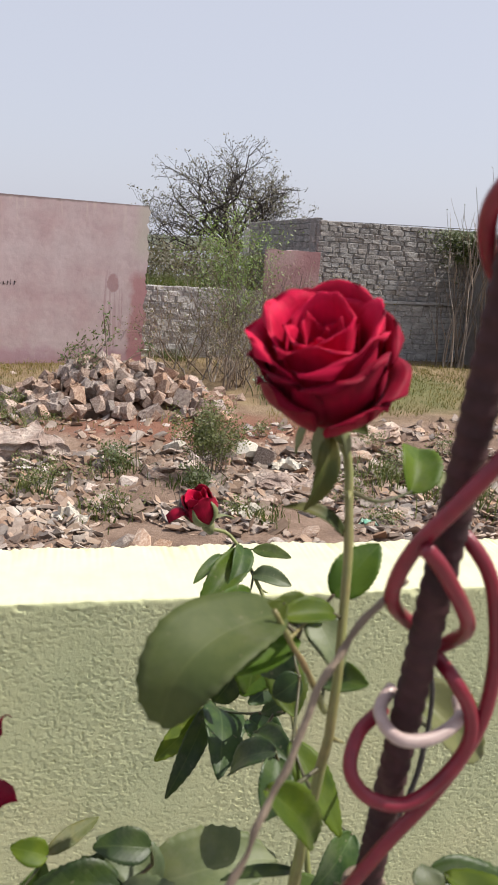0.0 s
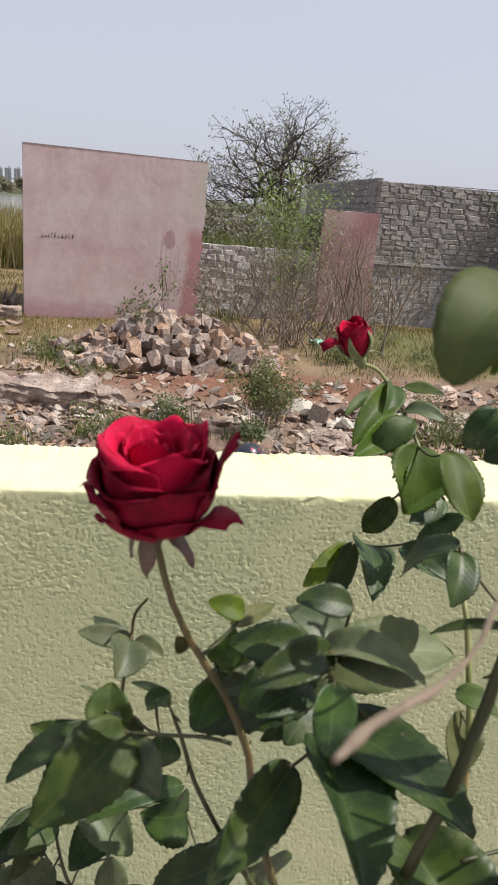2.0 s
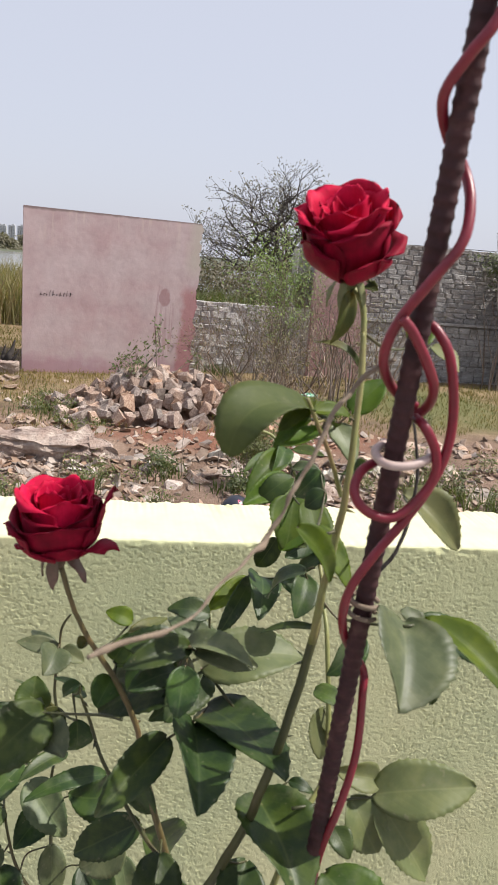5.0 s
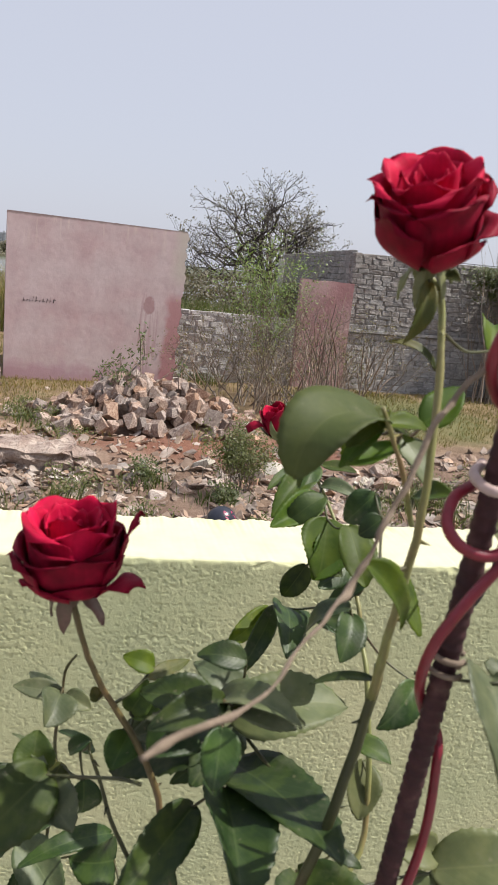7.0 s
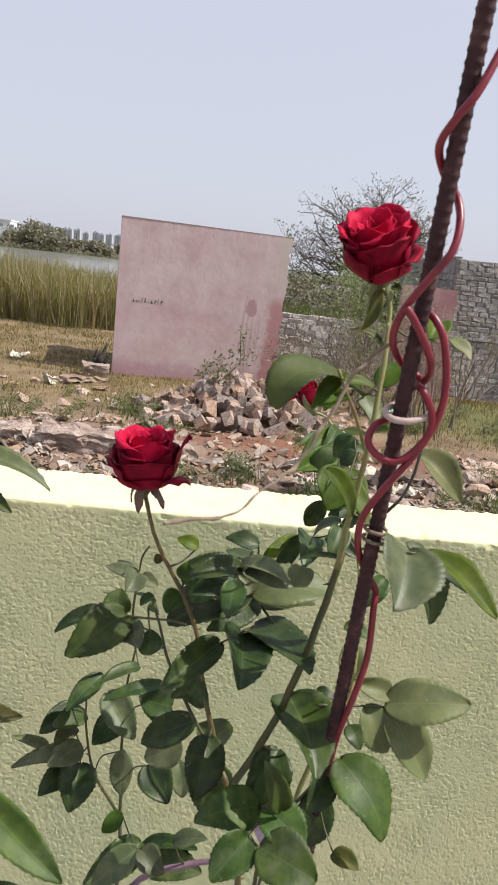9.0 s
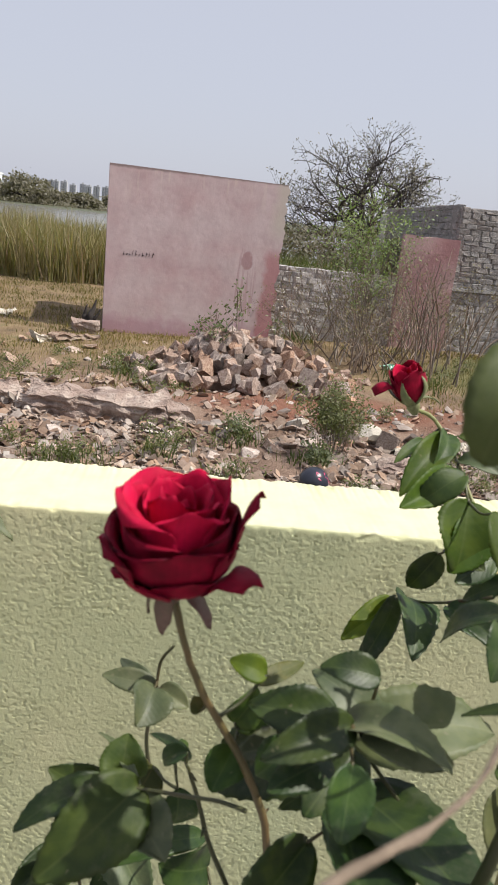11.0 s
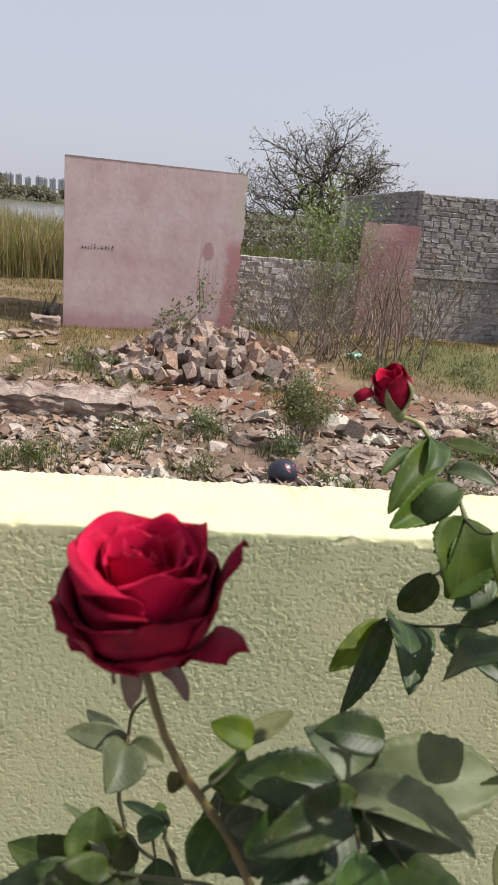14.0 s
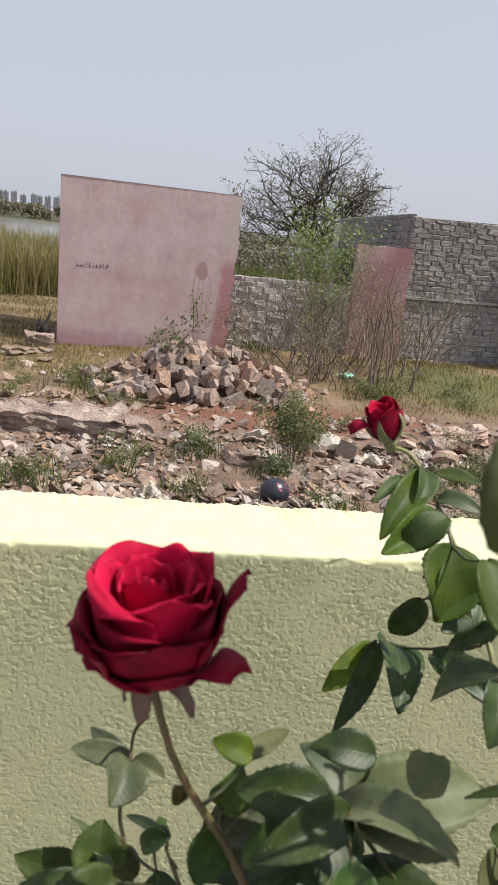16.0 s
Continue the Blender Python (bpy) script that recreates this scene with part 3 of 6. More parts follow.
def field(X, Z, seed):
    """Smooth gradient noise over arrays, about -0.7 to 0.7."""
    turn = np.random.RandomState(seed).uniform(0, 2 * np.pi, (256, 256))
    i, k = np.floor(X).astype(int), np.floor(Z).astype(int)
    fx, fz = X - i, Z - k
    sx, sz = fx ** 3 * (fx * (fx * 6 - 15) + 10), fz ** 3 * (fz * (fz * 6 - 15) + 10)

    def corner(a, c):
        g = turn[(i + a) % 256, (k + c) % 256]
        return np.cos(g) * (fx - a) + np.sin(g) * (fz - c)

    low = corner(0, 0) * (1 - sx) + corner(1, 0) * sx
    return low * (1 - sz) + (corner(0, 1) * (1 - sx) + corner(1, 1) * sx) * sz


def step(v, a, b):
    t = np.clip((v - a) / (b - a), 0, 1)
    return t * t * (3 - 2 * t)


def grit(X, Z):
    """Depth of the thrown plaster: torn crumbs and worm-like hollows, denser in patches, trowelled smooth between."""
    bent_x, bent_z = X + 0.005 * field(X * 70, Z * 70, 5), Z + 0.005 * field(X * 70, Z * 70, 6)
    patch = field(X * 4.2, Z * 3.6, 1) + 0.7 * field(X * 15, Z * 13, 2)
    amount = 0.42 + 0.58 * step(patch, -0.28, 0.28)
    n1 = field(bent_x * 88, bent_z * 105, 3) + 0.65 * field(bent_x * 185, bent_z * 205, 4)
    n2 = field(bent_x * 120, bent_z * 135, 7) + 0.5 * field(bent_x * 230, bent_z * 230, 10)
    crumb, pit = step(n1, 0.20, 0.42), step(n2, 0.26, 0.44)
    return amount * (0.0022 * pit - 0.0007 * crumb + 0.0010 * step(-n1, 0.3, 0.5)) + 0.0005 * field(X * 9, Z * 11, 9)


grid_x, grid_z = np.meshgrid(np.array(xs), np.array([z for _, z in front]), indexing="ij")
depth = grit(grid_x + 9.0, grid_z + 9.0)
verts = []
for i, x in enumerate(xs):
    fine_x = -0.47 < x < 1.11
    for k, (y, z) in enumerate(sect):
        dy = dz = 0.0
        if k < nf:
            if fine_x and z > -0.06:
                dy = depth[i, k]
        elif k <= nf + 4:
            dy = 0.0016 * noise.noise((x * 9, 3.0, 0)) + 0.001 * noise.noise((x * 60, 1, 0)) + 0.011 * max(0.0, noise.noise((x * 38, 1.5, k * 0.3)) - 0.18)
            dz = 0.0025 * noise.noise((x * 7, 8.0, 0)) + 0.0012 * noise.noise((x * 70, 5, 0)) - 0.011 * max(0.0, noise.noise((x * 43, 7.5, k * 0.3)) - 0.18)
        elif k <= nf + 12:
            w = (k - nf - 4) / 6
            rim = 1.0 if k >= nf + 9 else 0.12
            dy = 0.0022 * noise.noise((x * 11, 20.0 + k, 0)) * w + 0.004 * rim * noise.noise((x * 50, k * 1.7, 6))
            dz = 0.006 * noise.noise((x * 8, 12.0 + 0.15 * k, 0)) * min(1, w) + rim * (0.0045 * noise.noise((x * 42, 15 + k * 1.3, 0)) + 0.003 * noise.noise((x * 110, k * 2.1, 4)))
        verts.append((x, y + dy, z + dz))
ns = len(sect)
faces = [(i * ns + k, (i + 1) * ns + k, (i + 1) * ns + k + 1, i * ns + k + 1) for i in range(len(xs) - 1) for k in range(ns - 1)]
faces += [tuple(range(ns)), tuple(range(len(xs) * ns - 1, (len(xs) - 1) * ns - 1, -1))]
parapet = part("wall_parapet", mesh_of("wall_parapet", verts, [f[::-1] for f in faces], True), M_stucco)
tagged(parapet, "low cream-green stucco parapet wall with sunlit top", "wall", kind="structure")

# ---- pink wall ----
pink_m = Matrix.Translation((-1.515, 11.30, -0.31)) @ Matrix.Rotation(math.atan2(0.45, 2.545), 4, "Z")
W, T = 2.585, 0.2


def ragged(z, k):
    return 0.05 * noise.noise((z * 5.0, k, 9.1)) + 0.035 * noise.noise((z * 17.0, k, 3.3)) + 0.02 * z


zs = lines([(0, 2.38, 0.035)])
cols = [0, 0.5, 1.0, 1.5, 2.0, 2.3, 2.45]
verts, faces = [], []
for y, k in ((0.0, 1.0), (T, 5.0)):
    for z in zs:
        zz = z + (0.012 * math.sin(z) if z > 2.3 else 0)
        for c in cols:
            verts.append((c, y, zz - (0.02 * c / W if z > 2.3 else 0)))
        verts.append((W + ragged(z, k), y, zz - (0.02 if z > 2.3 else 0)))
nc, nz = len(cols) + 1, len(zs)
for s in (0, nc * nz):
    for j in range(nz - 1):
        for i in range(nc - 1):
            q = (s + j * nc + i, s + j * nc + i + 1, s + (j + 1) * nc + i + 1, s + (j + 1) * nc + i)
            faces.append(q if s == 0 else q[::-1])
o = nc * nz
for j in range(nz - 1):
    faces.append((j * nc, (j + 1) * nc, o + (j + 1) * nc, o + j * nc))
    faces.append((j * nc + nc - 1, o + j * nc + nc - 1, o + (j + 1) * nc + nc - 1, (j + 1) * nc + nc - 1))
t_ = (nz - 1) * nc
for i in range(nc - 1):
    faces.append((t_ + i, t_ + i + 1, o + t_ + i + 1, o + t_ + i))
pink = part("wall_pink", mesh_of("wall_pink", verts, faces), M_pink, m=pink_m)
tagged(pink, "freestanding faded pink plaster wall with a broken edge", "wall", kind="structure")
# unseen return behind the wall, added to throw a deeper shadow on the ground
bm = bmesh.new()
bmesh.ops.create_cube(bm, size=1.0, matrix=Matrix.LocRotScale((0.62, 1.25, 1.16), None, (0.2, 2.05, 2.3)))
tagged(part("wall_pink_return", bm, M_pink2, m=pink_m), "unseen return behind the pink wall, added to shadow the ground", "wall", kind="structure")
# painted number, kept as plain strokes
mark = thing("wall_marking", "small black hand-painted marking on pink plaster", "marking", pink_m)
for i, (x0, h, w) in enumerate([(0.255, 0.05, 0.03), (0.30, 0.035, 0.03), (0.34, 0.04, 0.02), (0.385, 0.08, 0.014), (0.43, 0.08, 0.028), (0.48, 0.03, 0.02), (0.53, 0.055, 0.035), (0.585, 0.06, 0.032), (0.63, 0.085, 0.012), (0.68, 0.065, 0.04)]):
    bm = bmesh.new()
    bmesh.ops.create_cube(bm, size=1.0, matrix=Matrix.LocRotScale((x0, -0.0025, 1.14 + h / 2), Euler((0, 0.15, 0)), (w * 0.26, 0.004, h)))
    bmesh.ops.create_cube(bm, size=1.0, matrix=Matrix.LocRotScale((x0 + w * 0.4, -0.0022, 1.14 + h * (0.3 + 0.4 * (i % 2))), Euler((0, 0.1, 0)), (w * 0.7, 0.003, 0.007)))
    part("stroke", bm, M_ink, mark)

# ---- stone walls ----
blocks = [block_mesh(40 + i) for i in range(9)]
for me in blocks:
    me.materials.append(M_stone_grey)
blocks_wash = [me.copy() for me in blocks]
blocks_white = [me.copy() for me in blocks]
for a, mm in ((blocks_wash, M_stone_wash), (blocks_white, M_stone_white)):
    for me in a:
        me.materials[0] = mm


def backing(name, m, length, height, thick, material, label, inset=0.012):
    bm = bmesh.new()
    bmesh.ops.create_cube(bm, size=1.0, matrix=Matrix.LocRotScale((length / 2, thick / 2 + inset, height / 2), None, (length - 0.02, thick, height)))
    ob = part(name, bm, material, m=m)
    return tagged(ob, label, "wall", kind="structure")


def lay(wall, length, z0, z1, row, wide, pick, proud=0.03, top=None):
    """Courses of blocks on a wall's face, each block an object of its own."""
    z = z0
    while z < z1 - row * 0.4:
        h = row * U(0.85, 1.15)
        x = -U(0, wide * 0.5)
        while x < length - 0.05:
            w = wide * U(0.6, 1.4)
            a, b = max(0.0, x), min(length, x + w)
            if b - a > 0.06 and (top is None or z + h * 0.7 < top(a)):
                p = new("block", pick(z)[rnd.randrange(9)])
                p.parent = wall
                p.matrix_basis = Matrix.LocRotScale(((a + b) / 2, 0.03 - U(0.2, 1.0) * proud, z + h / 2), Euler((U(-.015, .015), U(-.035, .035), U(-.02, .02))), ((b - a) - 0.010, 0.12, h - 0.008))
            x += w
        z += h


grey_h = 2.46
m_right = Matrix.Translation((3.95, 12.5, -0.36)) @ Matrix.Rotation(radians(8), 4, "Z")
m_left = Matrix.Translation((4.35, 20.0, -0.36)) @ Matrix.Rotation(radians(-93.0), 4, "Z")
grey_right = backing("wall_grey_front", m_right, 5.2, grey_h - 0.06, 0.35, M_mortar, "grey rubble-stone wall, darker and uneven below a ledge", -0.012)
grey_left = backing("wall_grey_side", m_left, 7.45, grey_h - 0.06, 0.3, M_mortar, "shaded grey rubble-stone wall running back", -0.012)
white_wall = backing("wall_low_white", Matrix.Translation((1.05, 12.52, -0.36)), 2.15, 1.20, 0.25, M_mortar_pale, "low whitewashed block wall behind dry brush", -0.014)
bm = bmesh.new()
bmesh.ops.create_cube(bm, size=1.0)
bmesh.ops.subdivide_edges(bm, edges=bm.edges[:], cuts=7, use_grid_fill=True)
for v in bm.verts:
    v.co = Vector((3.52 + v.co.x * 0.90, 12.42 + v.co.y * 0.2, 0.59 + v.co.z * 1.90))
    if v.co.z > 1.5:
        v.co.z += 0.02 * noise.noise((v.co.x * 4, 2, 0))
    v.co.y += 0.012 * noise.noise(v.co * 2.3)
tagged(part("wall_pink_stub", bm, M_pink2), "short rough pink plaster wall against grey stone", "wall", kind="structure")
bm = bmesh.new()
bmesh.ops.create_cube(bm, size=1.0, matrix=Matrix.LocRotScale((2.6, -0.03, 1.12), None, (5.2, 0.10, 0.045)))
part("ledge", bm, M_stone_wash, grey_right)

# pier against the grey wall, under the creeper
bm = bmesh.new()
bmesh.ops.create_cube(bm, size=1.0)
bmesh.ops.subdivide_edges(bm, edges=bm.edges[:], cuts=9, use_grid_fill=True)
for v in bm.verts:
    v.co = Vector((7.22 + v.co.x * 0.42, 12.43 + v.co.y * 0.95, 0.80 + v.co.z * 2.40))
    v.co += Vector((noise.noise(v.co * 3.0), noise.noise(v.co * 3.3 + Vector((5, 0, 0))), noise.noise(v.co * 2.7 + Vector((0, 7, 0))))) * 0.035
tagged(part("wall_pier", bm, M_mortar), "rough dark stone pier overgrown by dry creeper", "wall", kind="structure")

# ---- lake and far shore ----
tagged(part("water", mesh_of("water", [(-160, 27.5, -0.62), (60, 27.5, -0.62), (60, 158, -0.62), (-160, 158, -0.62)], [(0, 1, 2, 3)]), M_water), "pale flat lake beyond the reeds", "water", kind="structure")


def tower(x, y, w, h):
    t = thing("apartment_tower", "far grey concrete high-rise block", "building", Matrix.Translation((x, y, -0.3)), "far high-rise row")
    bm = bmesh.new()
    for s in (-0.27, 0.27):
        bmesh.ops.create_cube(bm, size=1.0, matrix=Matrix.LocRotScale((s * w, 0, h / 2), None, (w * 0.4, w * 0.6, h)))
    bmesh.ops.create_cube(bm, size=1.0, matrix=Matrix.LocRotScale((0, 2, h * 0.49), None, (w * 0.5, w * 0.4, h * 0.98)))
    part("body", bm, M_far_wall, t)
    bm = bmesh.new()
    bmesh.ops.create_cube(bm, size=1.0, matrix=Matrix.LocRotScale((w * U(-.2, .2), 0, h + 1.5), None, (w * 0.35, w * 0.4, 3.0)))
    part("roof_house", bm, M_far_wall, t)
    for s in (-0.27, 0.27):
        for k in range(int(h / 3.2)):
            bm = bmesh.new()
            bmesh.ops.create_cube(bm, size=1.0, matrix=Matrix.LocRotScale((s * w, -w * 0.3 - 0.05, 2 + k * 3.2), None, (w * 0.26, 0.3, 1.5)))
            part("window", bm, M_dark_glass, t)


for i in range(27):
    tower(-600 + i * 15.6 + U(-1.5, 1.5), 1800 + U(-60, 60), 15.0, 37 + U(-3, 3) - i * 0.2)


def white_house(x, y):
    t = thing("white_house", "distant white flat-roofed three-storey house", "building", Matrix.Translation((x, y, -0.4)))
    bm = bmesh.new()
    bmesh.ops.create_cube(bm, size=1.0, matrix=Matrix.LocRotScale((0, 0, 2.3), None, (15, 8, 4.6)))
    bmesh.ops.create_cube(bm, size=1.0, matrix=Matrix.LocRotScale((-2.5, 0, 5.4), None, (8, 7, 1.7)))
    part("wall", bm, M_white_wall, t)
    bm = bmesh.new()
    bmesh.ops.create_cube(bm, size=1.0, matrix=Matrix.LocRotScale((-2.5, 0, 6.4), None, (8.6, 7.6, 0.3)))
    part("roof", bm, M_white_wall, t)
    for k in range(3):
        for i in range(5):
            bm = bmesh.new()
            bmesh.ops.create_cube(bm, size=1.0, matrix=Matrix.LocRotScale((-6 + i * 3.0, -4.02, 0.9 + k * 1.55), None, (1.2, 0.12, 0.8)))
            if k < 2 or 0 < i < 4:
                if k == 2:
                    bmesh.ops.translate(bm, verts=bm.verts, vec=(-1.0, 0.5, 1.0))
                part("window", bm, M_dark_glass, t)
            else:
                bm.free()


white_house(-61.5, 218)


def leaf_cloud(centres, per, spread, size, verts, faces, flat=0.6):
    """Small leaf quads scattered round twig ends."""
    for c in centres:
        for _ in range(per):
            p = Vector(c) + Vector((rnd.gauss(0, spread), rnd.gauss(0, spread), rnd.gauss(0, spread * flat)))
            a = Vector((U(-1, 1), U(-1, 1), U(-1, 1))).normalized()
            b = a.orthogonal().normalized()
            s = size * U(0.6, 1.4)
            k = len(verts)
            verts += [p - a * s, p + b * s * 0.45, p + a * s, p - b * s * 0.45]
            faces.append((k, k + 1, k + 2, k + 3))


def grow(p, d, length, r, level, verts, faces, tips, cfg):
    """A branch with its forks; tips take the end points."""
    seg = cfg["seg"]
    path, q = [(*p, r)], Vector(p)
    for i in range(seg):
        d = (d + Vector((U(-1, 1), U(-1, 1), U(-1, 1))) * cfg["wander"] + Vector((0, 0, cfg["lift"]))).normalized()
        q = q + d * length / seg
        path.append((*q, r * (1 - 0.45 * (i + 1) / seg)))
    add_tube(verts, faces, path, 6 if level > 2 else 4 if level > 1 else 3, False)
    if level == 0:
        tips.append(q.copy())
        return
    n = cfg["forks"][level - 1]
    for i in range(n):
        f = 1.0 if i == 0 else U(0.35, 1.0)
        k = min(seg, max(1, round(f * seg)))
        base = Vector(path[k][:3])
        axis = d.cross(Vector((U(-1, 1), U(-1, 1), U(-1, 1)))).normalized()
        nd = (Matrix.Rotation(radians(U(*cfg["spread"])), 3, axis) @ d).normalized()
        if level == cfg.get("flatten", -1):
            nd.z *= 0.6
            nd.normalize()
        grow(base, nd, length * U(*cfg["shrink"]), r * (0.72 if i == 0 else 0.55) * cfg["thin"], level - 1, verts, faces, tips, cfg)


def tree(name, label, m, trunk, limbs, cfg, leaf_mat, per, spread, size, bark, reach=None):
    """limbs: start heading and length of each main limb from the trunk's top."""
    t = thing(name, label, "tree", m)
    verts, faces, tips = [], [], []
    add_tube(verts, faces, smooth_path(trunk, 4), 9, False)
    x, y, z, r = trunk[-1]
    for d, ln in limbs:
        grow(Vector((x, y, z - U(0, 0.15))), Vector(d).normalized(), ln, r * 0.72, len(cfg["forks"]), verts, faces, tips, cfg)
    if reach:
        # fill a rounded crown: each direction's longest twigs reach the same dome
        ang = np.array([math.atan2(max(0.0, p.z - z), p.x - x) for p in tips])
        far = np.array([math.hypot(p.x - x, p.z - z) for p in tips])
        bins, grow_by = [k * math.pi / 10 for k in range(11)], []
        for c in bins:
            near_ = far[np.abs(ang - c) < 0.28]
            a_ = reach[1] if c < math.pi / 2 else reach[0]
            dome = 1.0 / math.hypot(math.cos(c) / a_, math.sin(c) / reach[2])
            grow_by.append(dome / (np.percentile(near_, 94) if len(near_) > 3 else dome))
        for p in verts + tips:
            if p.z > z - 0.3:
                f = min(1.0, math.hypot(p.x - x, p.z - z) / 0.6)
                k = 1 + f * (float(np.interp(math.atan2(max(0.0, p.z - z), p.x - x), bins, grow_by)) - 1)
                p.x, p.z = x + (p.x - x) * k, z + (p.z - z) * k
    part("trunk", mesh_of("trunk", verts, faces, True), bark, t)
    lv, lf = [], []
    leaf_cloud(tips, per, spread, size, lv, lf)
    part("crown", mesh_of("crown", lv, lf), leaf_mat, t)
    return t


bare = dict(seg=4, wander=0.18, lift=0.0, forks=[2, 3, 3, 3, 3], spread=(18, 58), shrink=(0.66, 0.86), thin=0.96)
rnd.seed(12)
tree("tree", "nearly leafless spreading tree with dark branches", Matrix.Translation((5.4, 28.0, -0.68)),
     [(0, 0, 0, 0.15), (0.06, 0, 0.9, 0.13), (-0.02, 0, 1.5, 0.12), (0.03, 0, 1.95, 0.12)],
     [((-1.0, 0.1, 0.22), 1.35), ((-0.85, -0.3, 0.62), 1.3), ((-0.45, 0.35, 1.0), 1.25), ((-0.05, -0.3, 1.0), 1.3), ((0.35, 0.2, 1.0), 1.25), ((0.8, -0.3, 0.68), 1.3), ((1.0, 0.2, 0.25), 1.35), ((0.3, 0.8, 0.6), 1.1), ((-0.3, -0.8, 0.6), 1.1), ((0.6, 0.3, 0.85), 1.25)],
     bare, M_tree_leaf, 5, 0.09, 0.048, M_bark, (4.0, 2.9, 3.4))

far_cfg = dict(seg=2, wander=0.2, lift=0.05, forks=[3, 3, 3], spread=(25, 60), shrink=(0.6, 0.85), thin=0.9)
for i, (x, y, s, w) in enumerate([(-40.5, 165, 1.5, 1.8), (-34.5, 168, 0.85, 1.8), (-29.0, 172, 0.8, 1.7), (-47.5, 176, 0.9, 1.6), (-24, 180, 0.75, 1.8), (-31.5, 178, 0.7, 1.8), (-26.5, 168, 0.6, 1.8), (-20.0, 176, 0.7, 1.8), (-56, 190, 0.6, 1.6), (-15, 185, 0.5, 1.7), (-43.5, 178, 0.85, 1.7), (-37.0, 166, 0.7, 1.6)]):
    lm = []
    for k in range(6):
        a = k * 1.05 + U(-.3, .3)
        lm.append(((math.cos(a) * w, math.sin(a), 0.8), 1.5 * s * U(0.8, 1.1)))
    tree("tree", "distant rounded dark green shore tree", Matrix.Translation((x, y, -0.5)), [(0, 0, 0, 0.3), (0.1, 0, 0.6 * s, 0.24), (0, 0, 1.0 * s, 0.2)], lm, far_cfg, M_shore, 13, 0.55 * s, 0.34, M_bark)
# scrub along the far shore
verts, faces = [], []
leaf_cloud([(U(-75, 5), U(160, 175), U(-0.4, 0.35)) for _ in range(900)], 7, 0.5, 0.26, verts, faces)
tagged(part("shore_scrub", mesh_of("shore_scrub", verts, faces), M_shore), "low dull green scrub along the lake shore", "scrub", kind="stuff")


def blades(name, spots, material, label, category, lean=0.35):
    """Grass or reed blades: (x, y, z, height, half width)."""
    verts, faces = [], []
    for x, y, z, h, w in spots:
        a = U(0, 6.28)
        dx, dy = math.cos(a) * w, math.sin(a) * w
        lx, ly = rnd.gauss(0, lean) * h, rnd.gauss(0, lean) * h
        k = len(verts)
        verts += [(x - dx, y - dy, z - 0.02), (x + dx, y + dy, z - 0.02), (x + dx * 0.8 + lx * 0.35, y + dy * 0.8 + ly * 0.35, z + h * 0.55), (x - dx * 0.8 + lx * 0.35, y - dy * 0.8 + ly * 0.35, z + h * 0.55), (x + lx, y + ly, z + h * U(0.85, 1.0))]
        faces += [(k, k + 1, k + 2, k + 3), (k + 3, k + 2, k + 4)]
    return tagged(part(name, mesh_of(name, verts, faces), material), label, category, kind="stuff")


spots = []
for _ in range(15000):
    y = 16.8 + 9.0 * rnd.random() ** 1.5
    x = U(-11.5, -1.2)
    if y < 17.0 + 0.7 * noise.noise((x * 0.7, 0, 0)) + 0.5:
        continue
    spots.append((x, y, -0.33, (1.46 - 0.035 * (x + 4.0) + 0.25 * noise.noise((x * 0.5, y * 0.5, 3))) * U(0.7, 1.14), U(0.008, 0.018)))
blades("reed_bed", spots, M_reed, "dense stand of tall yellow-green lake reeds", "reeds", 0.2)

# ---- rubble, stones and litter on the waste ground ----
stones = [rock(100 + i, 0.78, 4) for i in range(10)]
for me in stones:
    me.materials.append(M_pile)
pile = thing("stone_pile", "heap of split pinkish granite building stones", "stone pile", Matrix.Translation((0.47, 8.85, -0.33)))


def heap(x, y):
    return 0.46 * math.exp(-((x + 0.22) / 0.55) ** 2 - ((y + 0.12) / 0.62) ** 2) + 0.34 * math.exp(-((x - 0.55) / 0.6) ** 2 - ((y + 0.1) / 0.62) ** 2) + 0.12 * math.exp(-((x + 1.0) / 0.4) ** 2 - (y / 0.4) ** 2)


bm = bmesh.new()
bmesh.ops.create_grid(bm, x_segments=24, y_segments=16, size=1.0)
for v in bm.verts:
    v.co = Vector((v.co.x * 1.6, v.co.y * 1.0, heap(v.co.x * 1.6, v.co.y) * 0.55 - 0.05))
part("core", bm, M_ground, pile)
rnd.seed(21)
count = 0
while count < 290:
    x, y = rnd.gauss(0.1, 0.78), rnd.gauss(-0.22, 0.42)
    if abs(x) > 1.6 or abs(y) > 0.95 or heap(x, y) < 0.04 and rnd.random() < 0.75:
        continue
    s = U(0.045, 0.095) * (0.85 if count % 3 else 1.2)
    p = new("stone", stones[rnd.randrange(10)])
    p.parent = pile
    p.matrix_basis = place_at(x, y, heap(x, y) * (U(0.55, 0.75) if count % 3 == 0 else U(0.82, 1.08)) + 0.02, (s * U(0.8, 1.35), s, s * U(0.8, 1.1)))
    count += 1

lumps = [rock(200 + i, 0.55, 9) for i in range(8)]
for me in lumps:
    me.materials.append(M_lump)
rubble = thing("loose_rubble", "loose pale broken stones and mortar lumps on dirt", "rubble", kind="stuff")
rnd.seed(33)
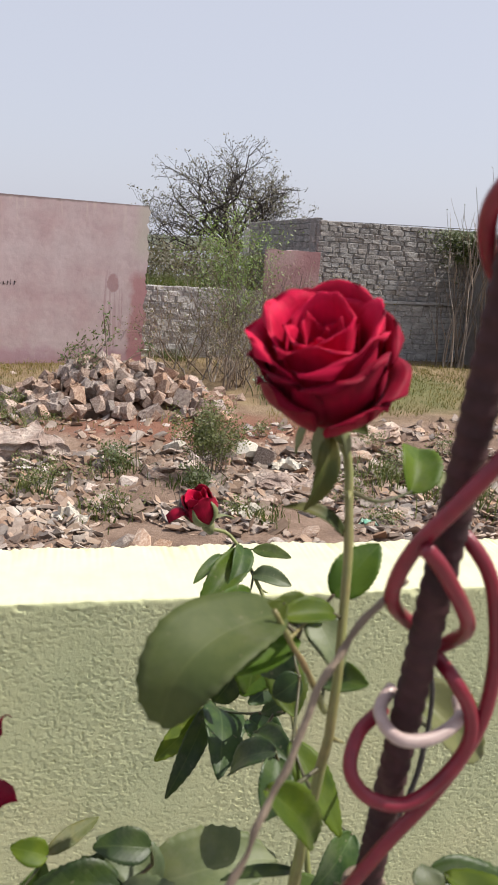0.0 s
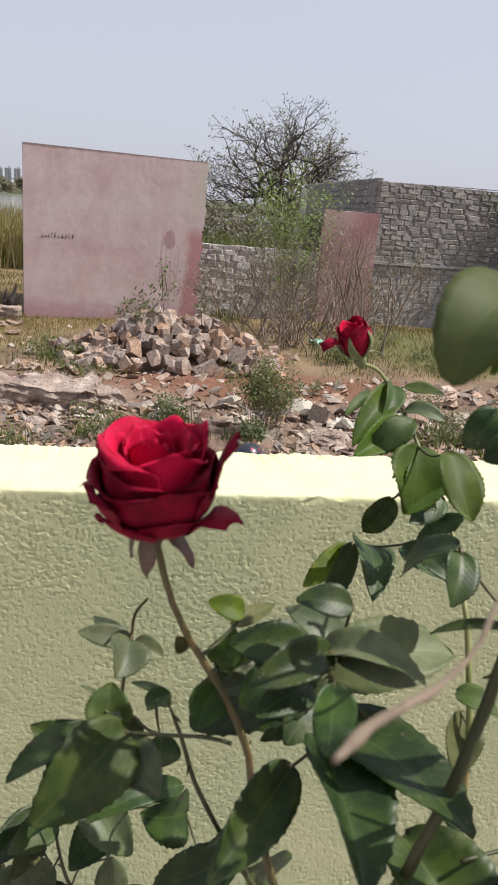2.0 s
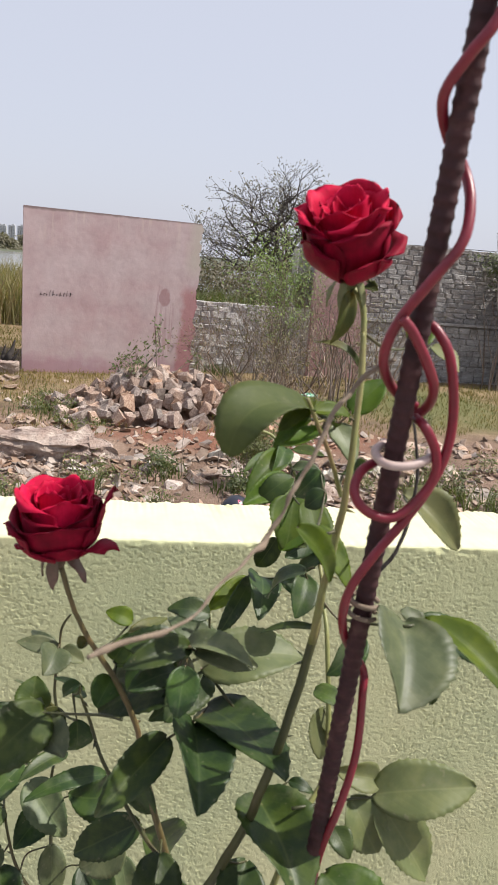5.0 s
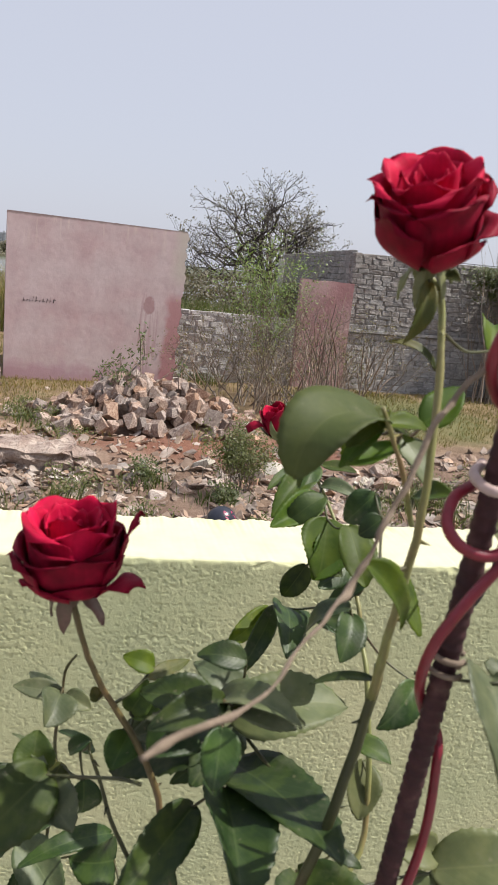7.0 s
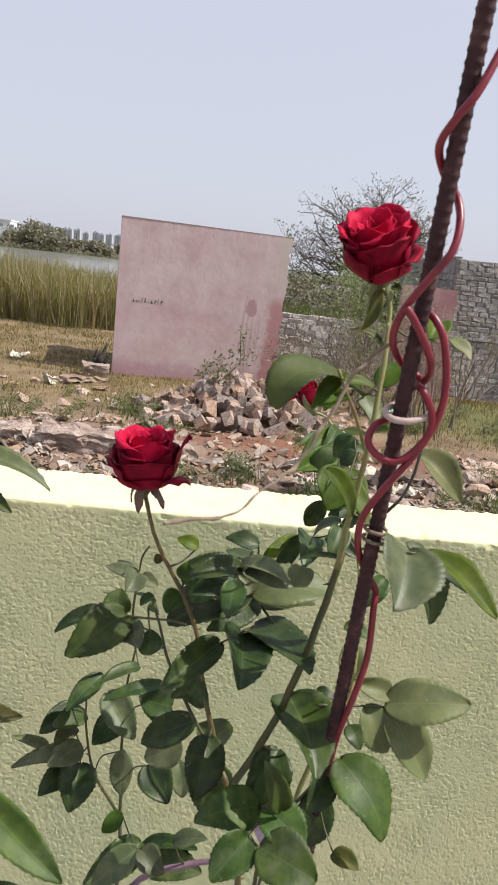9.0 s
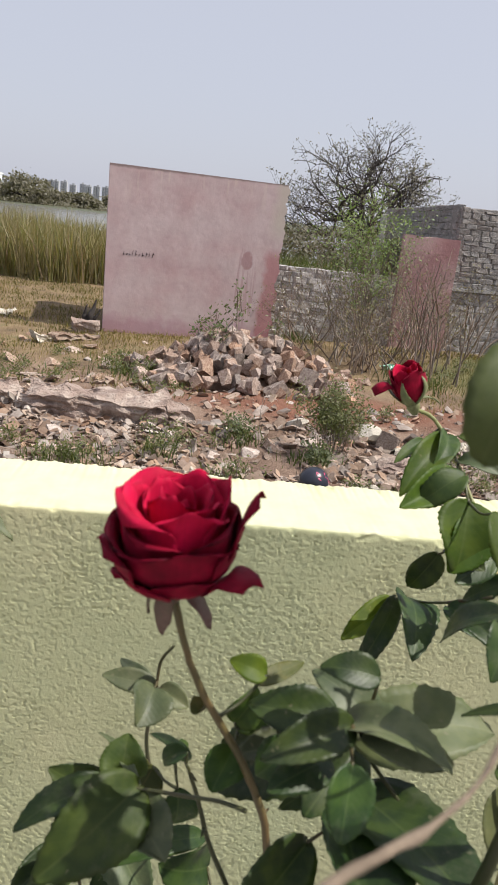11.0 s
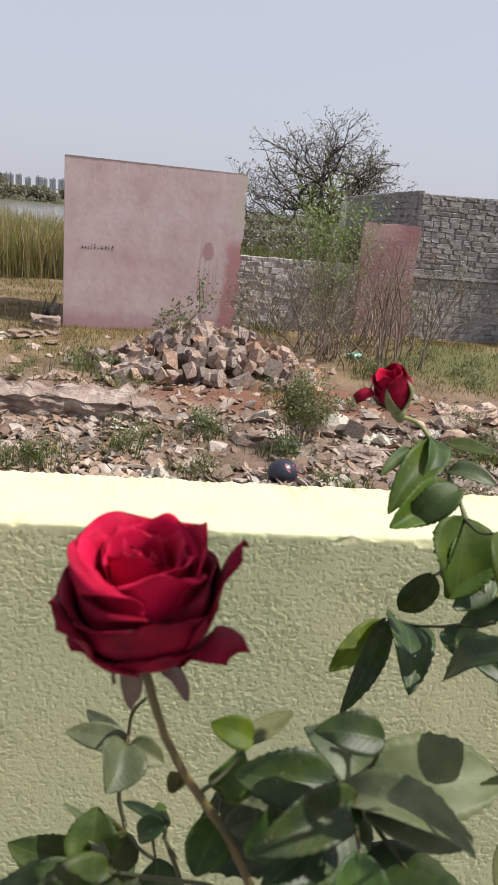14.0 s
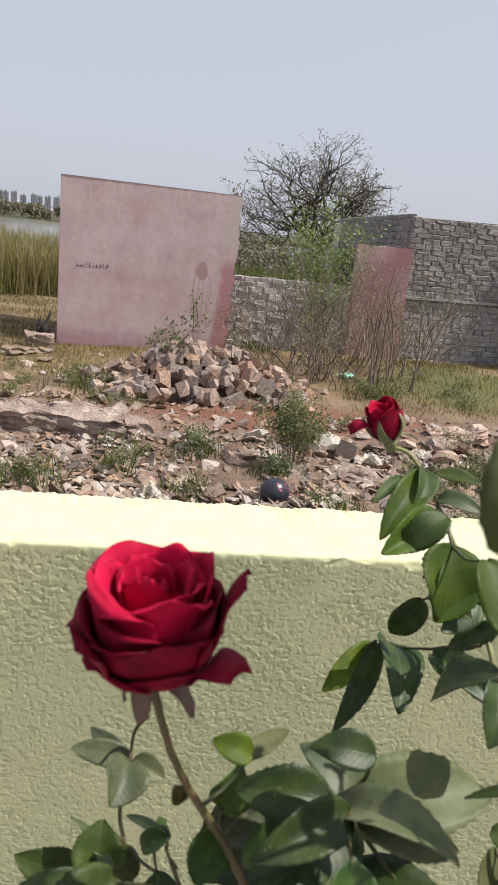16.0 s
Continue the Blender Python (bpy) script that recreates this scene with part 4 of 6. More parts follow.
for i in range(290):
    x, y = U(-2.6, 4.6), 4.3 + 3.6 * rnd.random()
    if i > 230:
        x, y = U(-3.2, -0.6), U(7.2, 10.5)
    s = 0.03 + 0.06 * rnd.random() ** 2
    p = new("stone", lumps[rnd.randrange(8)])
    p.parent = rubble
    p.matrix_basis = place_at(x, y, hills(x, y) + s * 0.15, (s * U(0.9, 1.7), s, s * U(0.5, 0.9)), (U(-.4, .4), U(-.4, .4), U(0, 6.28)))

# small chips, too many to count
chip_shapes = []
for i in range(12):
    me = rock(300 + i, 0.35, 6)
    chip_shapes.append(([v.co.copy() for v in me.vertices], [tuple(q.vertices) for q in me.polygons]))
rnd.seed(44)
verts, faces = [], []
for i in range(20000):
    x, y = U(-3.0, 5.2), 4.0 + 4.1 * rnd.random() ** 0.9
    dens = noise.noise((x * 1.1, y * 1.1, 7.7)) + 0.5 * noise.noise((x * 3, y * 3, 2.2))
    if dens < -0.30 or y > 6.95 and rnd.random() < 0.86:
        continue
    s = 0.007 + 0.046 * rnd.random() ** 3.6
    m = place_at(x, y, hills(x, y) + s * 0.25 + 0.018 * rnd.random() ** 2, (s * U(0.8, 2.2), s, s * U(0.4, 1.0)), (U(-0.8, 0.8), U(-0.8, 0.8), U(0, 6.28)))
    vs, fs = chip_shapes[rnd.randrange(12)]
    k = len(verts)
    verts += [m @ v for v in vs]
    faces += [tuple(k + a for a in f) for f in fs]
tagged(part("rubble_chips", mesh_of("rubble_chips", verts, faces), M_chip), "scattered small pink and white rubble chips", "rubble", kind="stuff")


def slab(name, label, m, size, material, seed, cuts=18):
    """A long broken slab: a subdivided box with chipped, uneven edges."""
    bm = bmesh.new()
    bmesh.ops.create_cube(bm, size=1.0)
    bmesh.ops.subdivide_edges(bm, edges=bm.edges[:], cuts=cuts, use_grid_fill=True)
    for v in bm.verts:
        p = Vector((v.co.x * size[0], v.co.y * size[1], v.co.z * size[2]))
        edge = sum(abs(c) > 0.46 for c in v.co)
        p += Vector((noise.noise(p * 7 + Vector((seed, 0, 0))), noise.noise(p * 7 + Vector((0, seed, 5))), noise.noise(p * 6 + Vector((3, 0, seed))))) * 0.036 * (1 + edge * 0.6)
        p += Vector((0, noise.noise(p * 19 + Vector((seed, 2, 0))), noise.noise(p * 23 + Vector((1, seed, 0))))) * 0.024 + Vector((0, 0.05 * noise.noise((p.x * 2.0, p.z * 26, seed)), 0))
        v.co = p
    ob = part(name, bm, material, m=m)
    return tagged(ob, label, "slab")


slab("stone_slab", "long weathered grey-brown slab edging the dirt bank", pose(-0.92, 6.98, -0.31, 4, 0, -2), (1.35, 0.42, 0.22), M_slab, 1)
slab("stone_slab", "broken end piece of a weathered slab", pose(-0.14, 6.92, -0.35, 14, 8, 20), (0.22, 0.22, 0.16), M_slab, 2, 5)
slab("stone_slab", "cracked slab half buried in pale rubble", pose(-2.05, 7.1, -0.34, 6, 4, 12), (0.7, 0.4, 0.2), M_slab, 3)
slab("stone_slab", "flat pale stone slab tilted on rubble", pose(3.15, 7.35, -0.30, 6, -8, -14), (0.62, 0.42, 0.055), M_lump, 4)
slab("stone_slab", "dark slate-grey slab leaning on rubble", pose(2.92, 6.95, -0.34, 30, 12, 30), (0.30, 0.22, 0.05), M_slab, 5, 6)
slab("stone_slab", "flat pinkish slab lying in rubble", pose(1.9, 5.95, -0.40, 4, 3, -16), (0.55, 0.24, 0.09), M_slab, 6)
slab("stone_slab", "pale flat board-like stone beside the pink wall", pose(-1.75, 10.35, -0.27, 3, 5, 52), (0.75, 0.22, 0.05), M_lump, 7)
slab("stone_slab", "grey stone block at the foot of pink plaster", pose(-1.72, 10.95, -0.22, 4, 6, 15), (0.34, 0.2, 0.16), M_slab, 8, 6)
slab("stone_slab", "cream broken plaster piece on dry grass", pose(-2.12, 10.0, -0.26, 8, 22, 60), (0.30, 0.16, 0.09), M_paper, 9, 6)
for n_, (x, y, s, lab, mm) in enumerate([(1.75, 6.92, 0.105, "white angular boulder among red soil", M_paper), (1.90, 6.78, 0.10, "dark brown angular boulder among rubble", M_slab), (1.0, 6.95, 0.07, "pale angular boulder beside weeds", M_paper), (2.75, 6.6, 0.09, "pale angular boulder on rubble", M_lump), (-2.4, 6.7, 0.11, "pale angular boulder on rubble", M_lump)]):
    ob = part("boulder", rock(400 + n_, 0.8, 11), mm, m=place_at(x, y, hills(x, y) + s * 0.55, (s * 1.25, s, s), (0.2 * n_, 0.3, n_ * 1.1)))
    tagged(ob, lab, "boulder")

# crumpled sheets of litter
rnd.seed(5)
for i, (x, y, s, mm, lab) in enumerate([(2.05, 6.55, 0.16, M_paper, "crumpled dirty white sheet on rubble"), (2.6, 6.75, 0.13, M_paper, "crumpled cream paper sheet on rubble"), (1.35, 5.25, 0.13, M_paper, "torn pale sheet lying on rubble"), (2.6, 10.1, 0.13, M_plastic_green, "crumpled mint-green plastic bag on grass"), (0.05, 5.35, 0.15, M_paper, "torn pale sheet lying on rubble"), (2.35, 5.15, 0.08, M_plastic_green, "scrap of teal plastic film on rubble"), (-3.1, 11.9, 0.16, M_paper, "white litter sheet on dry grass")]):
    bm = bmesh.new()
    bmesh.ops.create_grid(bm, x_segments=14, y_segments=10, size=1.0)
    for v in bm.verts:
        q = Vector((v.co.x * 1.6, v.co.y * 1.6, i * 3.1))
        v.co.z = 0.45 * noise.noise(q) + 0.3 * noise.noise(q * 2.7) + 0.2
        v.co.x += 0.3 * noise.noise(q * 1.3 + Vector((9, 0, 0)))
        v.co.y += 0.35 * noise.noise(q * 1.7 + Vector((0, 9, 0)))
        v.co *= s
        v.co.y *= 0.7
    bmesh.ops.solidify(bm, geom=bm.faces[:], thickness=0.002)
    ob = part("litter_sheet", bm, mm, m=Matrix.Translation((x, y, hills(x, y) + 0.01)) @ Matrix.Rotation(i * 1.3, 4, "Z"))
    tagged(ob, lab, "litter")

# discarded dark shell with a pink print
shell = thing("helmet_shell", "discarded navy plastic helmet shell with magenta print", "helmet", pose(0.97, 5.36, hills(0.97, 5.36) + 0.02, 0, 12, 45))
bm = bmesh.new()
bmesh.ops.create_uvsphere(bm, u_segments=28, v_segments=18, radius=0.116)
for v in bm.verts:
    v.co.x *= 1.12
    v.co.z = v.co.z * 1.05 + 0.04 if v.co.z > 0 else v.co.z * 0.6 + 0.04
part("dome", made(bm, "dome", True), M_shell, shell)
rnd.seed(70)
for i in range(22):
    a, e = radians(U(-150, -70)) if i < 9 else radians(U(-75, -5)), radians(U(20, 55)) if i < 9 else radians(U(-20, 18))
    c = Vector((math.cos(a) * math.cos(e) * 1.12, math.sin(a) * math.cos(e), math.sin(e) * (1.05 if e > 0 else 0.6))) * 0.1165 + Vector((0, 0, 0.04))
    bm = bmesh.new()
    turn_ = (c - Vector((0, 0, 0.04))).to_track_quat("Z", "Y").to_matrix().to_4x4() @ Matrix.Rotation(U(0, 3.1), 4, "Z")
    bmesh.ops.create_icosphere(bm, subdivisions=1, radius=1.0, matrix=Matrix.Translation(c) @ turn_ @ Matrix.Diagonal((U(0.010, 0.022), U(0.003, 0.008), 0.002, 1)))
    part("print_spot", bm, M_paper if i > 8 and i % 3 == 0 else M_shell_pink, shell)

# ---- weeds, grass and brush ----
rnd.seed(61)
spots = []
for _ in range(15000):
    x, y = U(-5.5, 7.5), U(7.3, 16.5)
    d = noise.noise((x * 0.8, y * 0.8, 11)) + 0.6 * noise.noise((x * 2.3, y * 2.3, 5))
    lim = -0.05 if y > 9.4 else 0.12
    if d < lim or (abs(x - 0.56) < 1.25 and abs(y - 9.0) < 0.7):
        continue
    spots.append((x, y, hills(x, y), U(0.04, 0.13) * (0.55 if x > 2.8 else 1.0), U(0.0025, 0.006)))
for _ in range(3000):
    x, y = U(-1.9, 1.3), 10.0 + 1.5 * rnd.random() ** 0.7
    spots.append((x, y, hills(x, y), U(0.02, 0.07), U(0.002, 0.005)))
blades("dry_grass", spots, M_straw, "short dry straw-coloured grass on the ground", "grass", 0.5)
spots = []
for cx, cy, n_, r, h in [(-0.28, 5.95, 90, 0.22, 0.2), (-0.95, 5.5, 260, 0.30, 0.17), (-0.6, 8.5, 420, 0.45, 0.14), (0.45, 6.5, 90, 0.25, 0.16), (1.0, 6.05, 100, 0.2, 0.12), (3.9, 9.4, 120, 0.9, 0.06), (2.75, 9.2, 360, 0.35, 0.16), (2.9, 6.1, 240, 0.3, 0.2), (0.3, 5.4, 70, 0.22, 0.16), (3.4, 5.6, 260, 0.3, 0.26), (4.9, 10.6, 100, 0.8, 0.09), (-2.9, 9.3, 200, 0.4, 0.15), (-2.3, 7.6, 160, 0.25, 0.25), (1.5, 5.15, 140, 0.15, 0.12), (1.55, 12.25, 160, 0.3, 0.2)]:
    for _ in range(n_):
        x, y = rnd.gauss(cx, r * 0.6), rnd.gauss(cy, r * 0.6)
        spots.append((x, y, hills(x, y), h * U(0.4, 1.2), U(0.003, 0.007)))
blades("weed_tufts", spots, M_weed, "scattered tufts of green weeds", "weeds", 0.45)
spots = []
for _ in range(9000):
    x, y = U(2.6, 6.8), U(8.3, 12.2)
    if noise.noise((x * 0.9, y * 0.9, 31)) + 0.5 * noise.noise((x * 3, y * 3, 3)) > -0.25:
        spots.append((x, y, hills(x, y), U(0.025, 0.075), U(0.002, 0.005)))
for _ in range(3500):
    x, y = U(-2.6, -0.1), U(7.4, 10.2)
    if noise.noise((x * 1.3, y * 1.3, 37)) > 0.0:
        spots.append((x, y, hills(x, y), U(0.02, 0.07), U(0.002, 0.005)))
for _ in range(11000):
    x, y = U(-6.0, -1.3), U(10.4, 17.4)
    if noise.noise((x * 0.9, y * 1.6, 41)) + 0.5 * noise.noise((x * 3, y * 3, 8)) > -0.15:
        spots.append((x, y, hills(x, y), U(0.02, 0.09), U(0.003, 0.007)))
blades("turf", spots, M_turf, "short olive-green and straw turf in patches", "grass", 0.5)
# grassy scrub behind the low white wall
verts, faces = [], []
crowns = []
for _ in range(1500):
    x, y = U(0.9, 4.2), U(15.5, 19.5)
    crowns.append((x, y, U(-0.2, 1.35 + 0.45 * noise.noise((x * 1.7, y * 0.8, 1)) + 0.2 * noise.noise((x * 5, y * 3, 4)))))
leaf_cloud(crowns, 11, 0.14, 0.045, verts, faces)
tagged(part("back_scrub", mesh_of("back_scrub", verts, faces), M_scrub), "dense brownish grey scrub behind the block wall", "scrub", kind="stuff")
spots = [(U(1.1, 2.3), U(12.9, 14.5), 0.4, U(0.4, 0.75), U(0.005, 0.011)) for _ in range(900)]
blades("tall_grass", spots, M_weed, "tall fresh green grass above the block wall", "grass", 0.3)


def bush(name, label, x, y, n_, height, spread, cfg, bark, leaf, per, size, lspread, r=0.007, base=0.07):
    t = thing(name, label, "bush", Matrix.Translation((x, y, hills(x, y) - 0.03)))
    verts, faces, tips = [], [], []
    for _ in range(n_):
        a, q = U(0, 6.28), U(0, spread)
        d = Vector((math.cos(a) * q, math.sin(a) * q, 1)).normalized()
        grow(Vector((rnd.gauss(0, base), rnd.gauss(0, base), 0)), d, height * U(0.35, 0.6), r * U(0.7, 1.2), len(cfg["forks"]), verts, faces, tips, cfg)
    tagged(part("branching", mesh_of("branching", verts, faces, True), bark, t), kind="stuff")
    lv, lf = [], []
    leaf_cloud(tips, per, lspread, size, lv, lf, 1.0)
    if lf:
        part("foliage", mesh_of("foliage", lv, lf), leaf, t)
    return t


brush = dict(seg=5, wander=0.27, lift=0.07, forks=[2, 2, 3], spread=(14, 48), shrink=(0.45, 0.85), thin=0.9)
rnd.seed(77)
for x, y, n_, h in [(1.45, 10.9, 5, 1.1), (1.85, 10.4, 6, 1.3), (2.2, 10.9, 6, 1.45), (2.55, 10.5, 7, 1.5), (3.05, 10.9, 7, 1.5), (3.5, 10.5, 5, 1.35), (1.65, 11.7, 5, 1.3), (2.6, 11.6, 5, 1.5), (1.95, 9.6, 7, 0.9), (4.1, 11.2, 7, 1.1), (3.3, 11.7, 4, 1.5), (2.4, 9.7, 8, 0.9), (2.9, 10.0, 8, 1.2)]:
    bush("dry_brush", "tangled leafless brown brush before the walls", x, y, n_ + 1, h, 1.15, brush, M_twig, M_dry_leaf, 4, 0.018, 0.05, 0.0125, 0.2)
bare_stem = dict(seg=6, wander=0.09, lift=0.10, forks=[2, 2], spread=(10, 30), shrink=(0.4, 0.75), thin=0.9)
for x, y, n_, h in [(2.75, 9.35, 3, 1.5), (3.05, 9.7, 3, 1.5), (3.35, 9.4, 2, 1.4), (6.6, 12.1, 11, 2.7), (6.95, 12.0, 8, 2.5), (6.3, 12.1, 5, 2.2)]:
    bush("bare_shrub", "tall bare shrub with pale upright stems", x, y, n_, h, 0.28, bare_stem, M_twig, M_dry_leaf, 1, 0.014, 0.03, 0.017)
green_cfg = dict(seg=4, wander=0.10, lift=0.12, forks=[4, 4, 3], spread=(12, 45), shrink=(0.4, 0.7), thin=0.8)
bush("green_shrub", "feathery green shrub rising from dry brush", 2.24, 10.3, 9, 2.12, 0.26, green_cfg, M_twig, M_bush_leaf, 8, 0.021, 0.085, 0.009)
bush("green_shrub", "upright green broom-like shrub in rubble", 1.24, 6.25, 34, 0.66, 0.5, dict(green_cfg, forks=[3, 3]), M_twig, M_broom, 15, 0.014, 0.04, 0.004)
bush("green_shrub", "low leafy green weed clump in rubble", 1.06, 5.95, 9, 0.26, 0.9, dict(green_cfg, forks=[3]), M_twig, M_weed, 20, 0.018, 0.035, 0.003)
bush("green_shrub", "low leafy green weed clump in rubble", 0.42, 6.5, 10, 0.32, 0.8, dict(green_cfg, forks=[3]), M_twig, M_weed, 18, 0.016, 0.035, 0.003)
bush("green_shrub", "loose green weed by the slab", -0.22, 6.05, 12, 0.36, 0.7, dict(green_cfg, forks=[3]), M_twig, M_broom, 14, 0.014, 0.035, 0.003)
bush("sapling", "thin leafy sapling growing through the stone heap", 0.16, 8.85, 5, 0.98, 0.55, dict(green_cfg, forks=[3, 3], lift=0.05, shrink=(0.45, 0.75), thin=1.0), M_twig, M_weed, 8, 0.024, 0.045, 0.015)
for i, (x, y, h) in enumerate([(0.61, 6.5, 0.42), (0.93, 6.7, 0.36), (0.45, 5.4, 0.3), (0.78, 5.3, 0.36), (-0.25, 9.6, 0.3)]):
    bush("dead_stalk", "thin dead brown stalk standing in rubble", x, y, 1, h * 1.6, 0.15, dict(bare_stem, forks=[2]), M_twig, M_dry_leaf, 0, 0.01, 0.03, 0.006)
rnd.seed(88)
for x, y, n_, h in [(-0.95, 5.55, 12, 0.26), (0.36, 5.45, 8, 0.28), (-0.62, 8.4, 10, 0.26), (-0.95, 8.7, 8, 0.2), (-0.35, 8.75, 8, 0.2), (1.3, 5.35, 6, 0.18), (2.9, 6.1, 8, 0.3), (3.4, 5.6, 9, 0.34), (2.0, 7.4, 7, 0.2), (-1.5, 5.9, 7, 0.24), (2.6, 9.0, 9, 0.3), (0.05, 6.3, 6, 0.2)] + [(U(-2.3, -0.2), U(7.5, 9.3), 6, U(0.12, 0.2)) for _ in range(12)] + [(U(3.0, 5.2), U(8.6, 10.6), 6, U(0.12, 0.22)) for _ in range(8)] + [(U(2.3, 4.2), U(5.0, 7.0), 8, U(0.16, 0.3)) for _ in range(9)]:
    bush("weed_clump", "low grey-green weed clump among stones", x, y, n_, h, 0.8, dict(green_cfg, forks=[3]), M_twig, M_broom, 12, 0.014, 0.035, 0.003)
# stump by the pink wall
stump = thing("dead_stump", "dark rotten stump split into leaning prongs", "stump", Matrix.Translation((-1.74, 11.22, -0.36)))
for name_, run in (("trunk", [(0, 0, -0.05, 0.10), (0.02, 0, 0.10, 0.085), (0.05, 0.01, 0.24, 0.06), (0.10, 0.02, 0.40, 0.030), (0.13, 0.02, 0.52, 0.010)]), ("prong", [(0.0, 0, 0.06, 0.06), (-0.03, 0.02, 0.22, 0.045), (-0.02, 0.02, 0.36, 0.02), (0.0, 0.02, 0.44, 0.008)]), ("prong", [(0.03, 0, 0.1, 0.05), (0.10, -0.02, 0.22, 0.035), (0.17, -0.03, 0.32, 0.015), (0.20, -0.03, 0.40, 0.006)]), ("root", [(0, 0, 0.10, 0.05), (-0.13, -0.03, 0.08, 0.035), (-0.26, -0.06, 0.05, 0.012)])):
    tube(name_, run, M_bark, stump, "", 8, 6, 0, 0.5)
# creeper on the grey wall
verts, faces = [], []
leaf_cloud([(6.75 + rnd.gauss(0, 0.28), 12.55 + rnd.gauss(0, 0.08), 2.02 - abs(rnd.gauss(0, 0.26))) for _ in range(260)], 12, 0.06, 0.03, verts, faces)
tagged(part("creeper", mesh_of("creeper", verts, faces), M_weed), "green creeper hanging over the grey wall", "creeper", kind="stuff")
bm = bmesh.new()
bmesh.ops.create_cube(bm, size=1.0, matrix=Matrix.LocRotScale((3.45, 16.0, 0.75), None, (0.11, 0.11, 2.3)))
bmesh.ops.bevel(bm, geom=bm.edges[:], offset=0.012, segments=1, affect="EDGES")
tagged(part("fence_post", bm, M_post), "pale square concrete post among scrub", "post")
cable = thing("overhead_wire", "thin dark wire strung above the grey wall", "wire")
tube("wire_strand", [(4.6, 13.3, 2.08, 0.006), (6.0, 13.3, 2.10, 0.006), (8.0, 13.3, 2.12, 0.006), (10.0, 13.4, 2.2, 0.006)], M_bark, cable, "", 5, 3)

# ---- rose bush ----
bush_ob = thing("rose_bush", "red rose bush with glossy dark leaves before the parapet", "rose bush", Matrix.Translation((0, 0, 0)))
bush_side = thing("rose_bush", "neighbouring rose bush, bright leaves reaching in", "rose bush", Matrix.Translation((0, 0, 0)))


def leaf(plant, base, tip, width, face, kind, over=None):
    """A serrated ovate leaflet from base to tip; face: 1 turned to the yard, 0 turned to the sky; over: a point that it arches over."""
    b, t = Vector(base), Vector(tip)
    ax = t - b
    ln = ax.length
    ax.normalize()
    nrm = Vector((0.12, -face, 1.02 - face * 0.75))
    nrm = (nrm - ax * nrm.dot(ax)).normalized()
    sd = ax.cross(nrm)
    rows, half = 36, 4
    fold, droop, twist = U(0.15, 0.62), U(0.05, 0.45), U(-0.6, 0.6)
    if kind == "B":
        fold, droop, twist = 0.32, 0.0, 0.0
    verts, uvs, faces = [], [], []
    for i in range(rows + 1):
        v = i / rows
        broad = kind == "B"
        rise, fall = (0.55, 0.62) if broad else (0.52, 0.74)
        peak = rise / (rise + fall)
        w = 0.5 * width * (max(v, 0.002) / peak) ** rise * (max(1 - v, 0.0) / (1 - peak)) ** fall
        tooth = i % 3 if 0 < i < rows else 0
        w *= 1.0 + (0.018 if broad else 0.036) * (0.0, -0.3, 1.0)[tooth] * (1 + 0.5 * math.sin(i * 2.7 + fold * 50))
        w = max(w, 0.0004)
        tw = twist * (v - 0.3)
        s2 = sd * math.cos(tw) + nrm * math.sin(tw)
        n2 = nrm * math.cos(tw) - sd * math.sin(tw)
        if over is not None:
            m_ = Vector(over) * 2 - (b + t) * 0.5
            bend = b * (1 - v) ** 2 + m_ * (2 * v * (1 - v)) + t * v * v
            tang = ((m_ - b) * (1 - v) + (t - m_) * v).normalized()
            n2 = (nrm - tang * nrm.dot(tang)).normalized()
            s2 = tang.cross(n2)
        mid = bend if over is not None else b + ax * ln * v - n2 * (droop * ln * (v - 0.35) ** 2 * 1.6) + n2 * droop * ln * 0.2
        for k in range(-half, half + 1):
            u = k / half
            wave = 0.035 * width * math.sin(v * 9 + u * 2 + fold * 40) * abs(u) ** 1.5
            verts.append(mid + s2 * (w * u) + n2 * (fold * w * abs(u) ** 1.3 + wave) + n2 * (0.004 * width * math.sin((v * 9 - abs(u) * 2.2) * 2 * math.pi) * abs(u) * (1 - abs(u)) * 3) + ax * ((0.012 * ln if tooth == 2 else 0.0) * abs(u) ** 3 - 0.03 * ln * (1 - v) * abs(u) ** 2))
            uvs.append((0.5 + 0.5 * u * (w / (0.5 * width)), v))
    c = 2 * half + 1
    for i in range(rows):
        for k in range(c - 1):
            faces.append((i * c + k, i * c + k + 1, (i + 1) * c + k + 1, (i + 1) * c + k))
    me = mesh_of("leaf", verts, faces, True)
    layer = me.uv_layers.new(name="UVMap")
    for lp in me.loops:
        layer.data[lp.index].uv = uvs[lp.vertex_index]
    bm = bmesh.new()
    bm.from_mesh(me)
    bmesh.ops.solidify(bm, geom=bm.faces[:], thickness=0.0004)
    ob = part("leaf", made(bm, "leaf", True), M_leaf[kind], plant)
    leaf_bases.append((ob, tuple(base)))
    return ob


